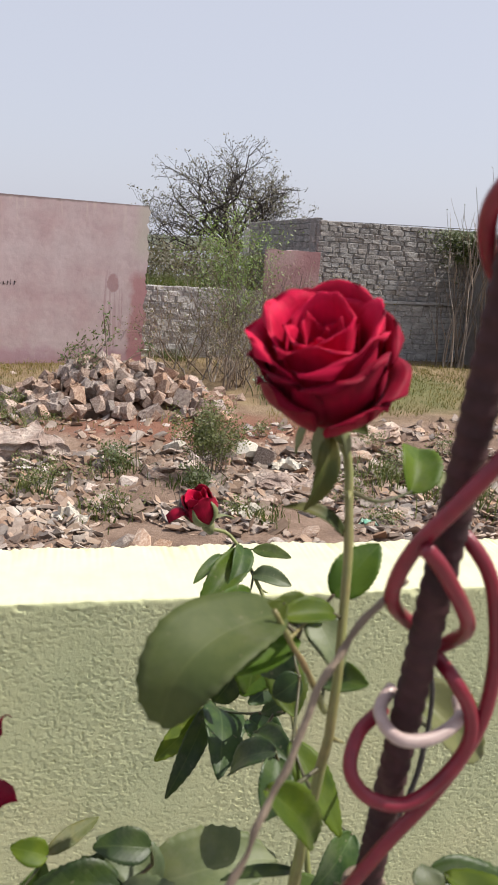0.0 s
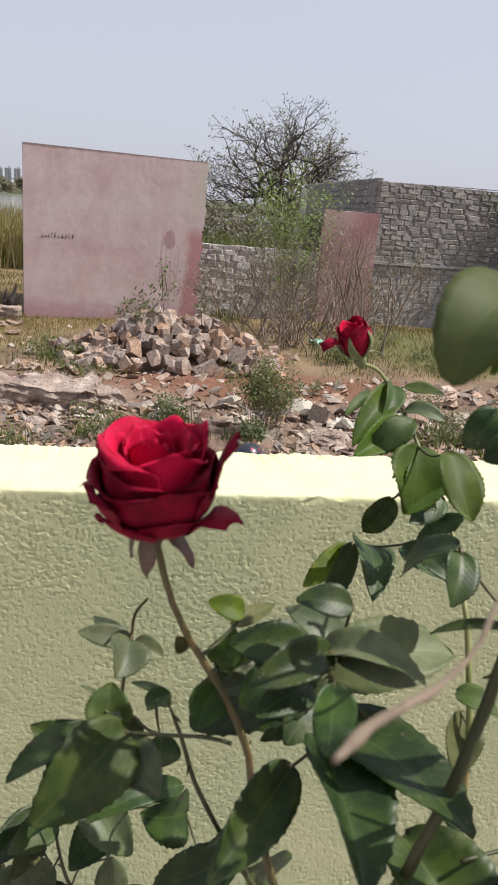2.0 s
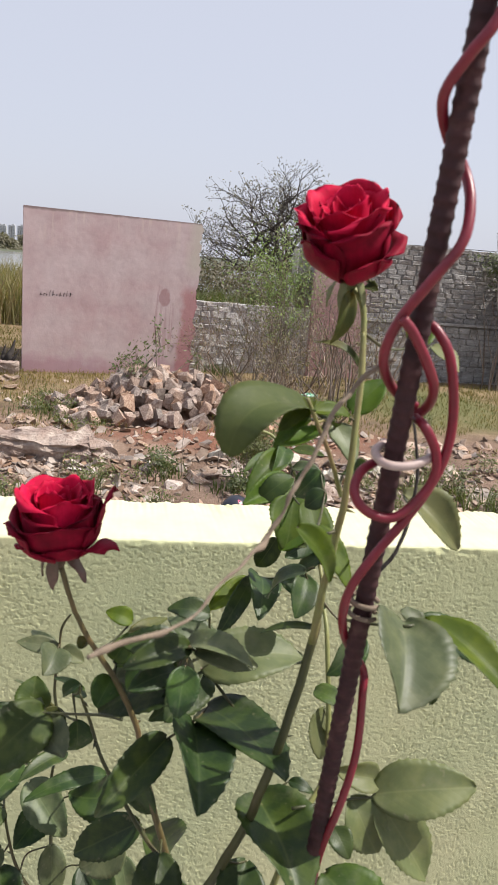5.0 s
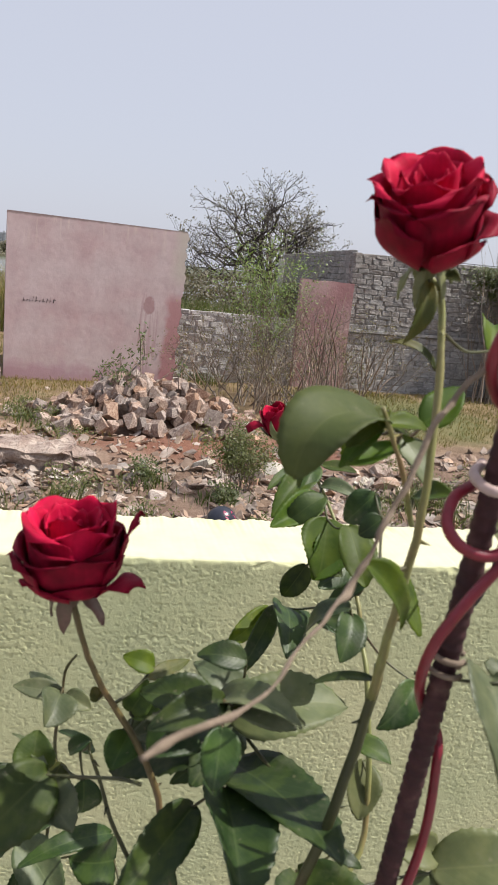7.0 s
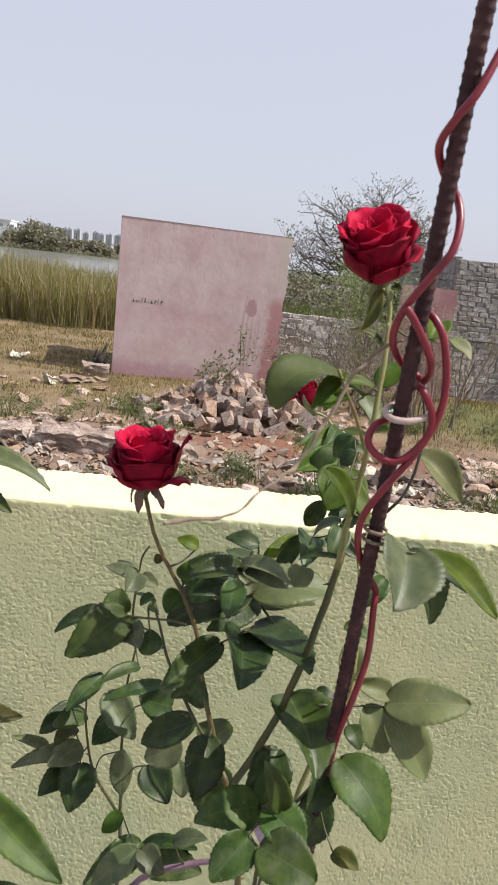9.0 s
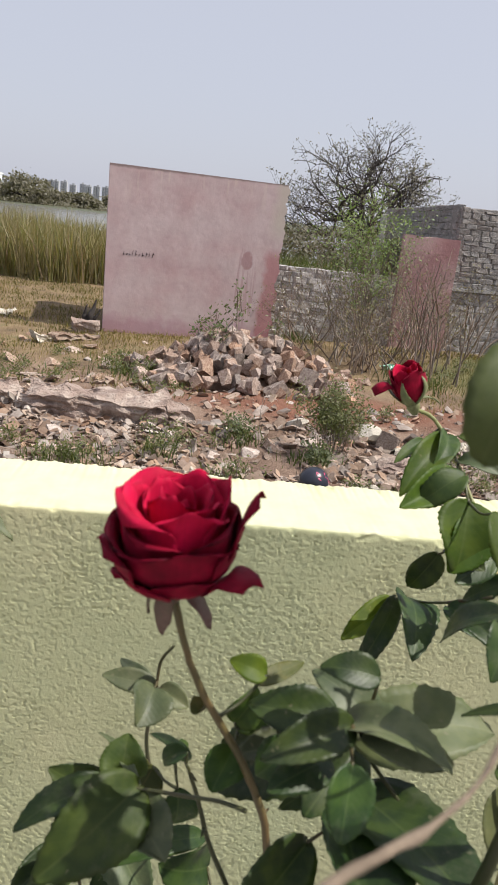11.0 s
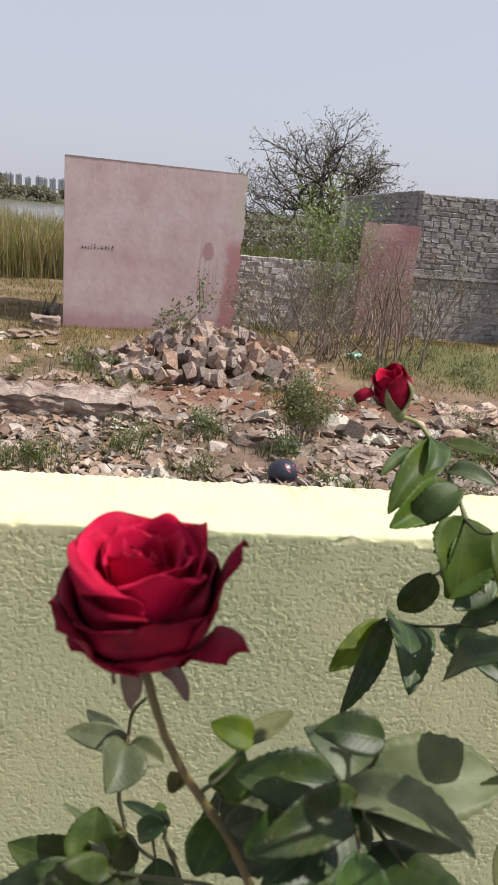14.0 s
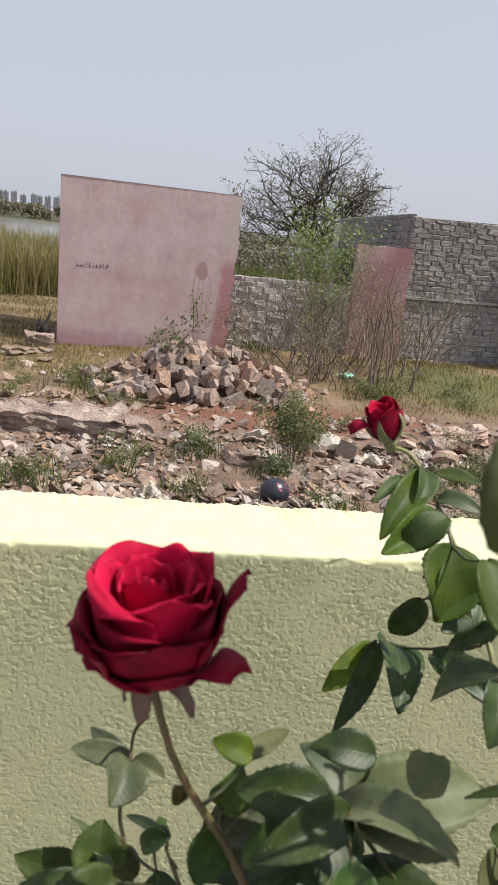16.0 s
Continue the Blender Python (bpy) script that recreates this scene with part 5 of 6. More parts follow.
def petal(parent, angle, span, r0, height, close, curl, seed, material, lift=0.0, lean=0.0):
    """One rose petal round the flower's axis. r0: cup radius, close: how far it bends inward, curl: roll of its rim, lean: outward tilt."""
    nu, nv = 16, 13
    verts, uvs, faces = [], [], []
    for j in range(nv + 1):
        v = j / nv
        r = r0 * (0.16 + 0.84 * math.sin(min(1.0, v * 1.55) * math.pi / 2) ** 0.8) * (1 - close * max(0.0, v - 0.4) ** 1.3) + lean * v * r0
        ww = (0.35 + 0.65 * math.sin(min(1.0, v * 2.0) * math.pi / 2)) * math.sqrt(1 - 0.86 * max(0.0, (v - 0.55) / 0.45) ** 3)
        e = max(0.0, (v - 0.66) / 0.34)
        for i in range(nu + 1):
            u = 2 * i / nu - 1
            a = angle + 0.5 * span * ww * u
            roll = curl * e ** 1.8 * (1 + 0.35 * math.sin(a * 3.0 + seed))
            rr = r + roll * r0 + r0 * (0.05 * noise.noise((a * 2.1 + seed, v * 2.3, seed * 1.7)) + 0.05 * abs(u) ** 3 * v)
            z = height * v - roll * r0 * (0.25 + 0.5 * e) + lift * e * r0 + 0.05 * height * noise.noise((a * 3.0, seed, v * 2)) * v - 0.10 * height * u * u * v + 0.012 * height * math.sin(a * 7 + seed) * e
            verts.append((rr * math.cos(a), rr * math.sin(a), z))
            uvs.append((i / nu, v))
    c = nu + 1
    inner = [(x * (1 - 0.0007 / max(0.002, math.hypot(x, y))), y * (1 - 0.0007 / max(0.002, math.hypot(x, y))), z - 0.0002) for x, y, z in verts]
    o_ = len(verts)
    for j in range(nv):
        for i in range(nu):
            q = (j * c + i, j * c + i + 1, (j + 1) * c + i + 1, (j + 1) * c + i)
            faces += [q, tuple(o_ + s for s in reversed(q))]
    loop = [i for i in range(c)] + [j * c + nu for j in range(1, nv + 1)] + [nv * c + i for i in range(nu - 1, -1, -1)] + [j * c for j in range(nv - 1, 0, -1)]
    for s in range(len(loop)):
        p, q = loop[s], loop[(s + 1) % len(loop)]
        faces.append((q, p, o_ + p, o_ + q))
    me = mesh_of("petal", verts + inner, faces, True)
    layer = me.uv_layers.new(name="UVMap")
    for lp in me.loops:
        layer.data[lp.index].uv = uvs[lp.vertex_index % o_]
    return part("petal", me, material, parent)


def hanging_sepal(parent, angle, length, splay, width, material):
    """A broad tapering sepal bent back under the flower; splay: how far it stands off."""
    verts, faces = [], []
    sd = Vector((-math.sin(angle), math.cos(angle), 0))
    for i in range(9):
        v = i / 8
        out = 0.0065 + splay * length * v + 0.002 * math.sin(3.1 * v)
        w = width * 0.5 * (math.sin(math.pi * (0.22 + 0.78 * v)) ** 0.8) + 0.0002
        for k in (-1, 0, 1):
            verts.append(Vector((math.cos(angle) * (out + 0.001 * abs(k)), math.sin(angle) * (out + 0.001 * abs(k)), 0.003 - length * v * (1 - 0.35 * splay) + 0.0015 * math.sin(v * 9) * k)) + sd * w * k)
    for i in range(8):
        for k in range(2):
            faces.append((i * 3 + k, i * 3 + k + 1, i * 3 + k + 4, i * 3 + k + 3))
    bm = bmesh.new()
    bm.from_mesh(mesh_of("sepal", verts, faces, True))
    bmesh.ops.solidify(bm, geom=bm.faces[:], thickness=0.0006)
    part("sepal", made(bm, "sepal", True), material, parent)


def sepal(parent, angle, length, droop, material, r=0.006):
    path = []
    for i in range(7):
        v = i / 6
        if droop < 0:
            path.append((math.cos(angle) * (r + 0.0115 * math.sin(2.2 * v)), math.sin(angle) * (r + 0.0115 * math.sin(2.2 * v)), 0.001 + length * v))
            continue
        path.append((math.cos(angle) * (r + length * math.sin(droop * v) / max(droop, 0.1)), math.sin(angle) * (r + length * math.sin(droop * v) / max(droop, 0.1)), 0.002 + length * (math.cos(droop * v) - 1) / max(droop, 0.1) - 0.15 * length * v))
    verts, faces = [], []
    sd = Vector((-math.sin(angle), math.cos(angle), 0))
    for i, q in enumerate(path):
        w = 0.0048 * (1 - (i / 6) ** 1.6) + 0.0003
        for k in (-1, 0, 1):
            verts.append(Vector(q) + sd * w * k + Vector((0, 0, 0.0012 * abs(k))))
    for i in range(6):
        for k in range(2):
            faces.append((i * 3 + k, i * 3 + k + 1, i * 3 + k + 4, i * 3 + k + 3))
    bm = bmesh.new()
    bm.from_mesh(mesh_of("sepal", verts, faces, True))
    bmesh.ops.solidify(bm, geom=bm.faces[:], thickness=0.0006)
    part("sepal", made(bm, "sepal", True), material, parent)


def hip(parent, r, length, material):
    verts, faces = [], []
    add_tube(verts, faces, [(0, 0, -length, r * 0.45), (0, 0, -length * 0.6, r * 0.75), (0, 0, -length * 0.25, r), (0, 0, 0.001, r * 0.95), (0, 0, 0.004, r * 0.6)], 10)
    part("calyx", mesh_of("calyx", verts, faces, True), material, parent)


def bloom(name, base, axis, label, layers, extras, sep_mat, droops, seed, shade_rings=0, wide=1.0):
    """A rose: layers of (petals, cup radius, height, close, curl, span, turn)."""
    za = Vector(axis).normalized()
    xa = (Vector((1, 0, 0)) - za * za.x).normalized()
    q = Matrix((xa, za.cross(xa), za)).transposed().to_4x4()
    f = part(name, mesh_of(name, [], []), None, bush_ob, label, Matrix.Translation(base) @ q @ Matrix.Diagonal((wide, wide, 1, 1)))
    core, fc = [], []
    add_tube(core, fc, [(0, 0, -0.001, 0.004), (0, 0, 0.006, 0.008), (0, 0, 0.014, 0.008), (0, 0, 0.020, 0.005), (0, 0, 0.022, 0.001)], 12)
    f.data = mesh_of(name, core, fc, True)
    f.data.materials.append(M_petal)
    k = seed
    # the outermost rings and the extras take the darker shade copy
    for ring, (n_, r0, h, close, curl, span, turn) in enumerate(layers):
        for i in range(n_):
            k += 1
            petal(f, turn + i * 2 * math.pi / n_ + 0.12 * math.sin(k * 2.3), span * (1 + 0.08 * math.sin(k)), r0 * (1 + 0.05 * math.sin(k * 1.9)), h * (1 + 0.05 * math.sin(k * 3.1)), close, curl * (1 + 0.35 * math.sin(k * 4.7)), k * 1.37, M_petal_shade if ring >= len(layers) - shade_rings else M_petal)
    for e in extras:
        k += 1
        petal(f, *e[:6], k * 1.37, M_petal_shade if shade_rings else M_petal, *e[6:])
    hip(f, 0.0062, 0.010, sep_mat)
    for i, d in enumerate(droops):
        if isinstance(d, tuple):
            hanging_sepal(f, *d, sep_mat)
            continue
        sepal(f, i * 1.257 + seed, 0.026, d, sep_mat)
    return f


rnd.seed(9)
bloom("rose_bloom", (0.0690, 0.262, 1.3635), (-0.03, -0.10, 1), "fully open dark red rose with recurved outer petals",
      [(2, 0.0050, 0.049, 0.35, 0.06, 3.8, 0.3), (3, 0.0090, 0.053, 0.30, 0.12, 3.0, 0.9), (3, 0.0140, 0.057, 0.24, 0.20, 2.9, 0.2), (3, 0.0190, 0.059, 0.16, 0.26, 2.8, 1.2), (4, 0.0238, 0.059, 0.10, 0.24, 2.4, 0.4), (3, 0.0268, 0.047, 0.08, 0.16, 2.7, -0.4), (3, 0.0285, 0.041, 0.06, 0.16, 2.6, -1.5)],
      [(-0.15, 0.8, 0.0290, 0.060, 0.0, 0.22, 0.1, 0.16), (-0.50, 0.9, 0.0285, 0.024, -0.1, 0.42), (3.55, 1.2, 0.0300, 0.036, 0.0, 0.16), (-2.3, 1.5, 0.0265, 0.018, 0.0, 0.12), (-1.3, 1.3, 0.0270, 0.022, 0.0, 0.08)],
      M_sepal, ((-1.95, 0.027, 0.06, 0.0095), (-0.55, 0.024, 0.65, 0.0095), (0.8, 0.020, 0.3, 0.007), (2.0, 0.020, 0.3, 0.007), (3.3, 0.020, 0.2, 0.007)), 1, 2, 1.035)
bloom("rose_bloom", (0.2595, 0.245, 1.5775), (-0.26, -0.42, 0.9), "open deep red rose on a tall stem",
      [(2, 0.0050, 0.050, 0.40, 0.05, 3.4, 0.8), (3, 0.0095, 0.056, 0.22, 0.14, 2.9, 0.2), (3, 0.0150, 0.062, 0.12, 0.22, 2.8, 1.2), (3, 0.0205, 0.064, 0.06, 0.28, 2.7, 0.1), (3, 0.0250, 0.062, 0.04, 0.26, 2.5, 0.9), (4, 0.0280, 0.054, 0.04, 0.20, 2.2, 0.2)],
      [(-2.6, 1.3, 0.0290, 0.044, 0.05, 0.2), (-0.35, 1.5, 0.0295, 0.036, 0.0, 0.22), (-1.2, 1.3, 0.0290, 0.030, 0.0, 0.12)],
      M_sepal_green, ((-2.2, 0.024, 0.35, 0.006), (-0.9, 0.026, 0.15, 0.006), (0.4, 0.024, 0.5, 0.006), (1.7, 0.022, 0.3, 0.006), (3.2, 0.024, 0.4, 0.006)), 5, 1)
bloom("rose_bud", (0.256, 0.546, 1.405), (-0.38, -0.15, 0.9), "half-open red rose bud with a loose petal",
      [(2, 0.0060, 0.034, 0.45, 0.03, 3.2, 0.4), (3, 0.0110, 0.037, 0.30, 0.08, 2.8, 0.1), (3, 0.0150, 0.036, 0.26, 0.10, 2.6, 0.8)],
      [(3.3, 0.9, 0.0155, 0.034, -0.1, 0.75, 0.2)],
      M_sepal_green, (-1, -1, -1, 1.0, -1), 3, 1)

# canes
tube('cane', [(0.070, 0.262, 1.357, 0.0023), (0.075, 0.265, 1.337, 0.0020), (0.088, 0.268, 1.301, 0.0020), (0.116, 0.275, 1.249, 0.0023), (0.134, 0.278, 1.204, 0.0024), (0.142, 0.280, 1.161, 0.0027), (0.169, 0.270, 1.070, 0.0029), (0.181, 0.255, 1.045, 0.0032), (0.205, 0.262, 0.930, 0.0037), (0.222, 0.270, 0.500, 0.0045), (0.235, 0.270, -0.150, 0.0060)], M_cane_brown, bush_ob, 'slender brown-green flower stem', 9, 5, 5, 0.35)
tube('cane', [(0.262, 0.245, 1.572, 0.0024), (0.272, 0.245, 1.558, 0.0023), (0.271, 0.230, 1.510, 0.0024), (0.265, 0.212, 1.440, 0.0025), (0.257, 0.215, 1.360, 0.0029), (0.255, 0.221, 1.316, 0.0032)], M_cane_pale, bush_ob, 'pale green stem of the tall rose', 9, 5, 4, 0.35)
tube('cane', [(0.257, 0.222, 1.338, 0.0031), (0.255, 0.221, 1.316, 0.0032), (0.235, 0.217, 1.222, 0.0036), (0.212, 0.225, 1.139, 0.0037), (0.182, 0.250, 1.049, 0.0039)], M_cane, bush_ob, 'thick brown-green main cane', 9, 5, 3, 0.35)
tube('cane', [(0.257, 0.546, 1.402, 0.0019), (0.284, 0.547, 1.386, 0.0018), (0.314, 0.500, 1.324, 0.0019), (0.311, 0.420, 1.293, 0.0019), (0.313, 0.400, 1.262, 0.0021), (0.313, 0.370, 1.232, 0.0023), (0.312, 0.330, 1.125, 0.0025), (0.277, 0.300, 1.069, 0.0030), (0.250, 0.290, 0.900, 0.0034), (0.248, 0.280, 0.400, 0.0037), (0.245, 0.280, -0.150, 0.0045)], M_cane_pale, bush_ob, 'thin stem of the rose bud', 9, 5, 3, 0.35)
tube('cane', [(0.059, 0.450, 1.089, 0.0014), (0.050, 0.460, 1.026, 0.0016), (0.048, 0.480, 0.936, 0.0021), (0.052, 0.500, 0.811, 0.0025), (0.056, 0.500, 0.680, 0.0029), (0.040, 0.470, 0.400, 0.0037), (0.030, 0.460, -0.150, 0.0045)], M_cane, bush_ob, '', 9, 5, 3, 0.35)
tube('cane', [(-0.003, 0.477, 1.008, 0.0012), (-0.001, 0.480, 0.949, 0.0015), (0.012, 0.487, 0.878, 0.0018), (0.037, 0.495, 0.826, 0.0021), (0.052, 0.500, 0.798, 0.0023)], M_cane, bush_ob, '', 9, 5, 2, 0.35)
tube('cane', [(0.121, 0.268, 1.222, 0.0015), (0.104, 0.275, 1.222, 0.0013), (0.072, 0.285, 1.217, 0.0012), (0.040, 0.290, 1.216, 0.0010)], M_cane, bush_ob, '', 9, 5, 0, 0.35)
tube('cane', [(0.085, 0.300, 1.226, 0.0010), (0.093, 0.300, 1.204, 0.0014), (0.107, 0.295, 1.163, 0.0016), (0.138, 0.285, 1.108, 0.0019), (0.169, 0.272, 1.069, 0.0023)], M_cane, bush_ob, '', 9, 5, 2, 0.35)
tube('cane', [(0.187, 0.319, 1.241, 0.0012), (0.205, 0.300, 1.225, 0.0014), (0.232, 0.225, 1.221, 0.0015)], M_cane, bush_ob, '', 9, 5, 0, 0.35)
tube('cane', [(0.156, 0.262, 1.208, 0.0010), (0.179, 0.275, 1.216, 0.0012), (0.193, 0.300, 1.212, 0.0012), (0.207, 0.300, 1.224, 0.0012)], M_cane, bush_ob, '', 9, 5, 0, 0.35)
tube('cane', [(0.227, 0.197, 1.502, 0.0012), (0.236, 0.200, 1.486, 0.0014), (0.250, 0.210, 1.461, 0.0015), (0.266, 0.227, 1.428, 0.0018)], M_cane_pale, bush_ob, '', 9, 5, 0, 0.35)
tube('cane', [(0.259, 0.235, 1.477, 0.0009), (0.247, 0.215, 1.485, 0.0010), (0.236, 0.200, 1.486, 0.0010)], M_cane_pale, bush_ob, '', 9, 5, 0, 0.35)
tube('cane', [(0.270, 0.200, 1.346, 0.0012), (0.291, 0.185, 1.350, 0.0011), (0.306, 0.170, 1.357, 0.0011), (0.327, 0.190, 1.352, 0.0010)], M_cane, bush_ob, '', 9, 5, 0, 0.35)
tube('cane', [(0.254, 0.220, 1.175, 0.0014), (0.302, 0.235, 1.169, 0.0012), (0.331, 0.240, 1.167, 0.0010)], M_cane, bush_ob, '', 9, 5, 0, 0.35)
tube('cane', [(0.258, 0.500, 1.242, 0.0010), (0.283, 0.470, 1.257, 0.0012), (0.305, 0.420, 1.291, 0.0015)], M_cane, bush_ob, '', 9, 5, 0, 0.35)
tube('cane', [(0.061, 0.380, 1.222, 0.0010), (0.063, 0.380, 1.243, 0.0012), (0.071, 0.370, 1.262, 0.0010)], M_cane, bush_ob, '', 9, 5, 0, 0.35)
tube('cane', [(0.061, 0.380, 1.221, 0.0014), (0.056, 0.400, 1.165, 0.0016), (0.059, 0.450, 1.089, 0.0018)], M_cane, bush_ob, '', 9, 5, 0, 0.35)
tube('cane', [(0.049, 0.475, 0.922, 0.0008), (0.023, 0.480, 0.907, 0.0010), (0.014, 0.487, 0.878, 0.0010)], M_cane, bush_ob, '', 9, 5, 0, 0.35)
tube('cane', [(0.089, 0.420, 0.944, 0.0008), (0.068, 0.450, 0.914, 0.0010), (0.052, 0.490, 0.848, 0.0010)], M_cane, bush_ob, '', 9, 5, 0, 0.35)
tube('cane', [(0.112, 0.400, 1.044, 0.0008), (0.081, 0.420, 1.033, 0.0009), (0.051, 0.460, 0.991, 0.0010)], M_cane, bush_ob, '', 9, 5, 0, 0.35)
tube('cane', [(0.280, 0.200, 1.132, 0.0014), (0.258, 0.220, 1.080, 0.0018), (0.222, 0.250, 0.950, 0.0023), (0.235, 0.260, 0.600, 0.0026)], M_cane, bush_ob, '', 9, 5, 2, 0.35)
tube('cane', [(0.210, 0.200, 1.074, 0.0012), (0.229, 0.210, 1.059, 0.0015), (0.222, 0.250, 0.900, 0.0018)], M_cane, bush_ob, '', 9, 5, 0, 0.35)
tube('cane', [(0.102, 0.034, 1.411, 0.0013), (0.110, 0.042, 1.411, 0.0015), (0.121, 0.050, 1.411, 0.0012), (0.132, 0.058, 1.409, 0.0014), (0.143, 0.066, 1.410, 0.0009), (0.154, 0.075, 1.414, 0.0008), (0.163, 0.084, 1.422, 0.0009), (0.176, 0.096, 1.429, 0.0009), (0.184, 0.103, 1.434, 0.0011), (0.190, 0.108, 1.436, 0.0019), (0.194, 0.112, 1.443, 0.0014), (0.202, 0.116, 1.455, 0.0011), (0.206, 0.119, 1.464, 0.0014), (0.217, 0.126, 1.483, 0.0013), (0.227, 0.132, 1.505, 0.0016), (0.240, 0.140, 1.520, 0.0015), (0.255, 0.147, 1.532, 0.0013), (0.267, 0.155, 1.535, 0.0011)], M_dry, bush_ob, 'dry greyish tendril', 9, 8, 0, 1.0)
tube('cane', [(0.112, 0.300, 1.255, 0.0010), (0.118, 0.310, 1.264, 0.0009), (0.124, 0.320, 1.271, 0.0008)], M_cane_pale, bush_ob, '', 9, 5, 0, 0.35)
tube('cane', [(0.184, 0.270, 1.314, 0.0010), (0.188, 0.290, 1.283, 0.0011), (0.190, 0.315, 1.250, 0.0012)], M_cane, bush_ob, '', 9, 5, 0, 0.35)
tube('cane', [(0.301, 0.200, 1.491, 0.0009), (0.307, 0.195, 1.458, 0.0011), (0.304, 0.190, 1.429, 0.0013), (0.295, 0.185, 1.403, 0.0014), (0.282, 0.185, 1.385, 0.0015)], M_bark, bush_ob, 'dead brown shoot', 9, 5, 0, 0.35)
tube('cane', [(-0.194, 0.500, 1.311, 0.0014), (-0.252, 0.500, 1.153, 0.0020), (-0.273, 0.480, 0.923, 0.0022), (-0.245, 0.450, 0.809, 0.0026), (-0.265, 0.440, 0.600, 0.0035), (-0.275, 0.440, -0.150, 0.0050)], M_cane, bush_side, '', 9, 5, 3)
tube('cane', [(-0.010, 0.020, 1.213, 0.0014), (-0.082, 0.120, 1.133, 0.0014), (-0.212, 0.300, 0.945, 0.0014), (-0.256, 0.460, 0.844, 0.0014)], M_cane, bush_side, '', 8, 4)
tube('cane', [(0.062, 0.310, 0.830, 0.0040), (0.088, 0.300, 0.873, 0.0038), (0.111, 0.300, 0.8945, 0.0036), (0.146, 0.300, 0.9075, 0.0034), (0.182, 0.300, 0.9175, 0.0033), (0.222, 0.290, 0.930, 0.0030)], M_mauve, bush_ob, 'mauve-purple side stem', 9, 5, 0, 0.35)
# leaves
leaf(bush_ob, (0.112, 0.300, 1.257), (0.123, 0.300, 1.279), 0.020, 0.64, 'g')
leaf(bush_ob, (0.124, 0.320, 1.271), (0.157, 0.347, 1.272), 0.012, 0.40, 'y')
leaf(bush_ob, (0.114, 0.300, 1.253), (0.155, 0.310, 1.264), 0.018, 0.32, 'b')
leaf(bush_ob, (0.186, 0.319, 1.243), (0.098, 0.309, 1.205), 0.056, 0.48, 'd')
leaf(bush_ob, (0.185, 0.300, 1.249), (0.167, 0.310, 1.274), 0.038, 0.60, 'p')
leaf(bush_ob, (0.187, 0.310, 1.246), (0.274, 0.310, 1.262), 0.050, 0.52, 'l')
leaf(bush_ob, (0.188, 0.320, 1.235), (0.158, 0.270, 1.222), 0.038, 0.48, 'd')
leaf(bush_ob, (0.192, 0.300, 1.212), (0.239, 0.190, 1.234), 0.053, 0.48, 'd')
leaf(bush_ob, (0.178, 0.270, 1.217), (0.176, 0.165, 1.222), 0.049, 0.68, 'd')
leaf(bush_ob, (0.156, 0.260, 1.210), (0.105, 0.204, 1.188), 0.031, 0.48, 'd')
leaf(bush_ob, (0.198, 0.330, 1.220), (0.264, 0.360, 1.221), 0.027, 0.24, 'g')
leaf(bush_ob, (0.040, 0.290, 1.216), (-0.008, 0.262, 1.213), 0.021, 0.40, 'd')
leaf(bush_ob, (0.058, 0.290, 1.217), (0.012, 0.238, 1.198), 0.045, 0.64, 'g')
leaf(bush_ob, (0.047, 0.300, 1.210), (0.048, 0.311, 1.235), 0.029, 0.72, 'g')
leaf(bush_ob, (0.053, 0.290, 1.206), (0.077, 0.250, 1.203), 0.032, 0.64, 'p')
leaf(bush_ob, (0.067, 0.420, 1.083), (0.027, 0.380, 1.086), 0.019, 0.32, 'd')
leaf(bush_ob, (0.021, 0.440, 1.055), (-0.016, 0.400, 1.028), 0.026, 0.48, 'd')
leaf(bush_ob, (-0.015, 0.460, 0.996), (-0.050, 0.420, 0.978), 0.028, 0.40, 'd')
leaf(bush_ob, (-0.001, 0.460, 0.986), (-0.030, 0.420, 0.993), 0.031, 0.48, 'g')
leaf(bush_ob, (-0.015, 0.460, 0.965), (-0.029, 0.420, 0.967), 0.024, 0.64, 'y')
leaf(bush_ob, (0.026, 0.460, 1.017), (0.068, 0.420, 0.981), 0.041, 0.64, 'p')
leaf(bush_ob, (0.040, 0.460, 0.978), (0.018, 0.420, 0.970), 0.036, 0.64, 'd')
leaf(bush_ob, (-0.046, 0.470, 0.915), (-0.082, 0.430, 0.965), 0.018, 0.40, 'p')
leaf(bush_ob, (-0.005, 0.470, 0.915), (-0.078, 0.420, 0.938), 0.027, 0.40, 'p')
leaf(bush_ob, (-0.016, 0.470, 0.895), (-0.044, 0.420, 0.895), 0.035, 0.64, 'd')
leaf(bush_ob, (-0.004, 0.470, 0.901), (-0.006, 0.420, 0.869), 0.050, 0.72, 'd')
leaf(bush_ob, (0.050, 0.470, 0.926), (0.055, 0.450, 0.871), 0.031, 0.72, 'p')
leaf(bush_ob, (0.112, 0.400, 1.044), (0.078, 0.370, 1.069), 0.043, 0.72, 'd')
leaf(bush_ob, (0.141, 0.320, 1.081), (0.081, 0.330, 1.040), 0.036, 0.56, 'd')
leaf(bush_ob, (0.129, 0.360, 1.021), (0.087, 0.360, 0.996), 0.040, 0.64, 'p')
leaf(bush_ob, (0.089, 0.420, 0.944), (0.120, 0.380, 0.923), 0.043, 0.72, 'd')
leaf(bush_ob, (0.127, 0.420, 0.954), (0.138, 0.400, 0.914), 0.026, 0.72, 'p')
leaf(bush_ob, (0.145, 0.300, 1.090), (0.177, 0.340, 1.026), 0.048, 0.64, 'd')
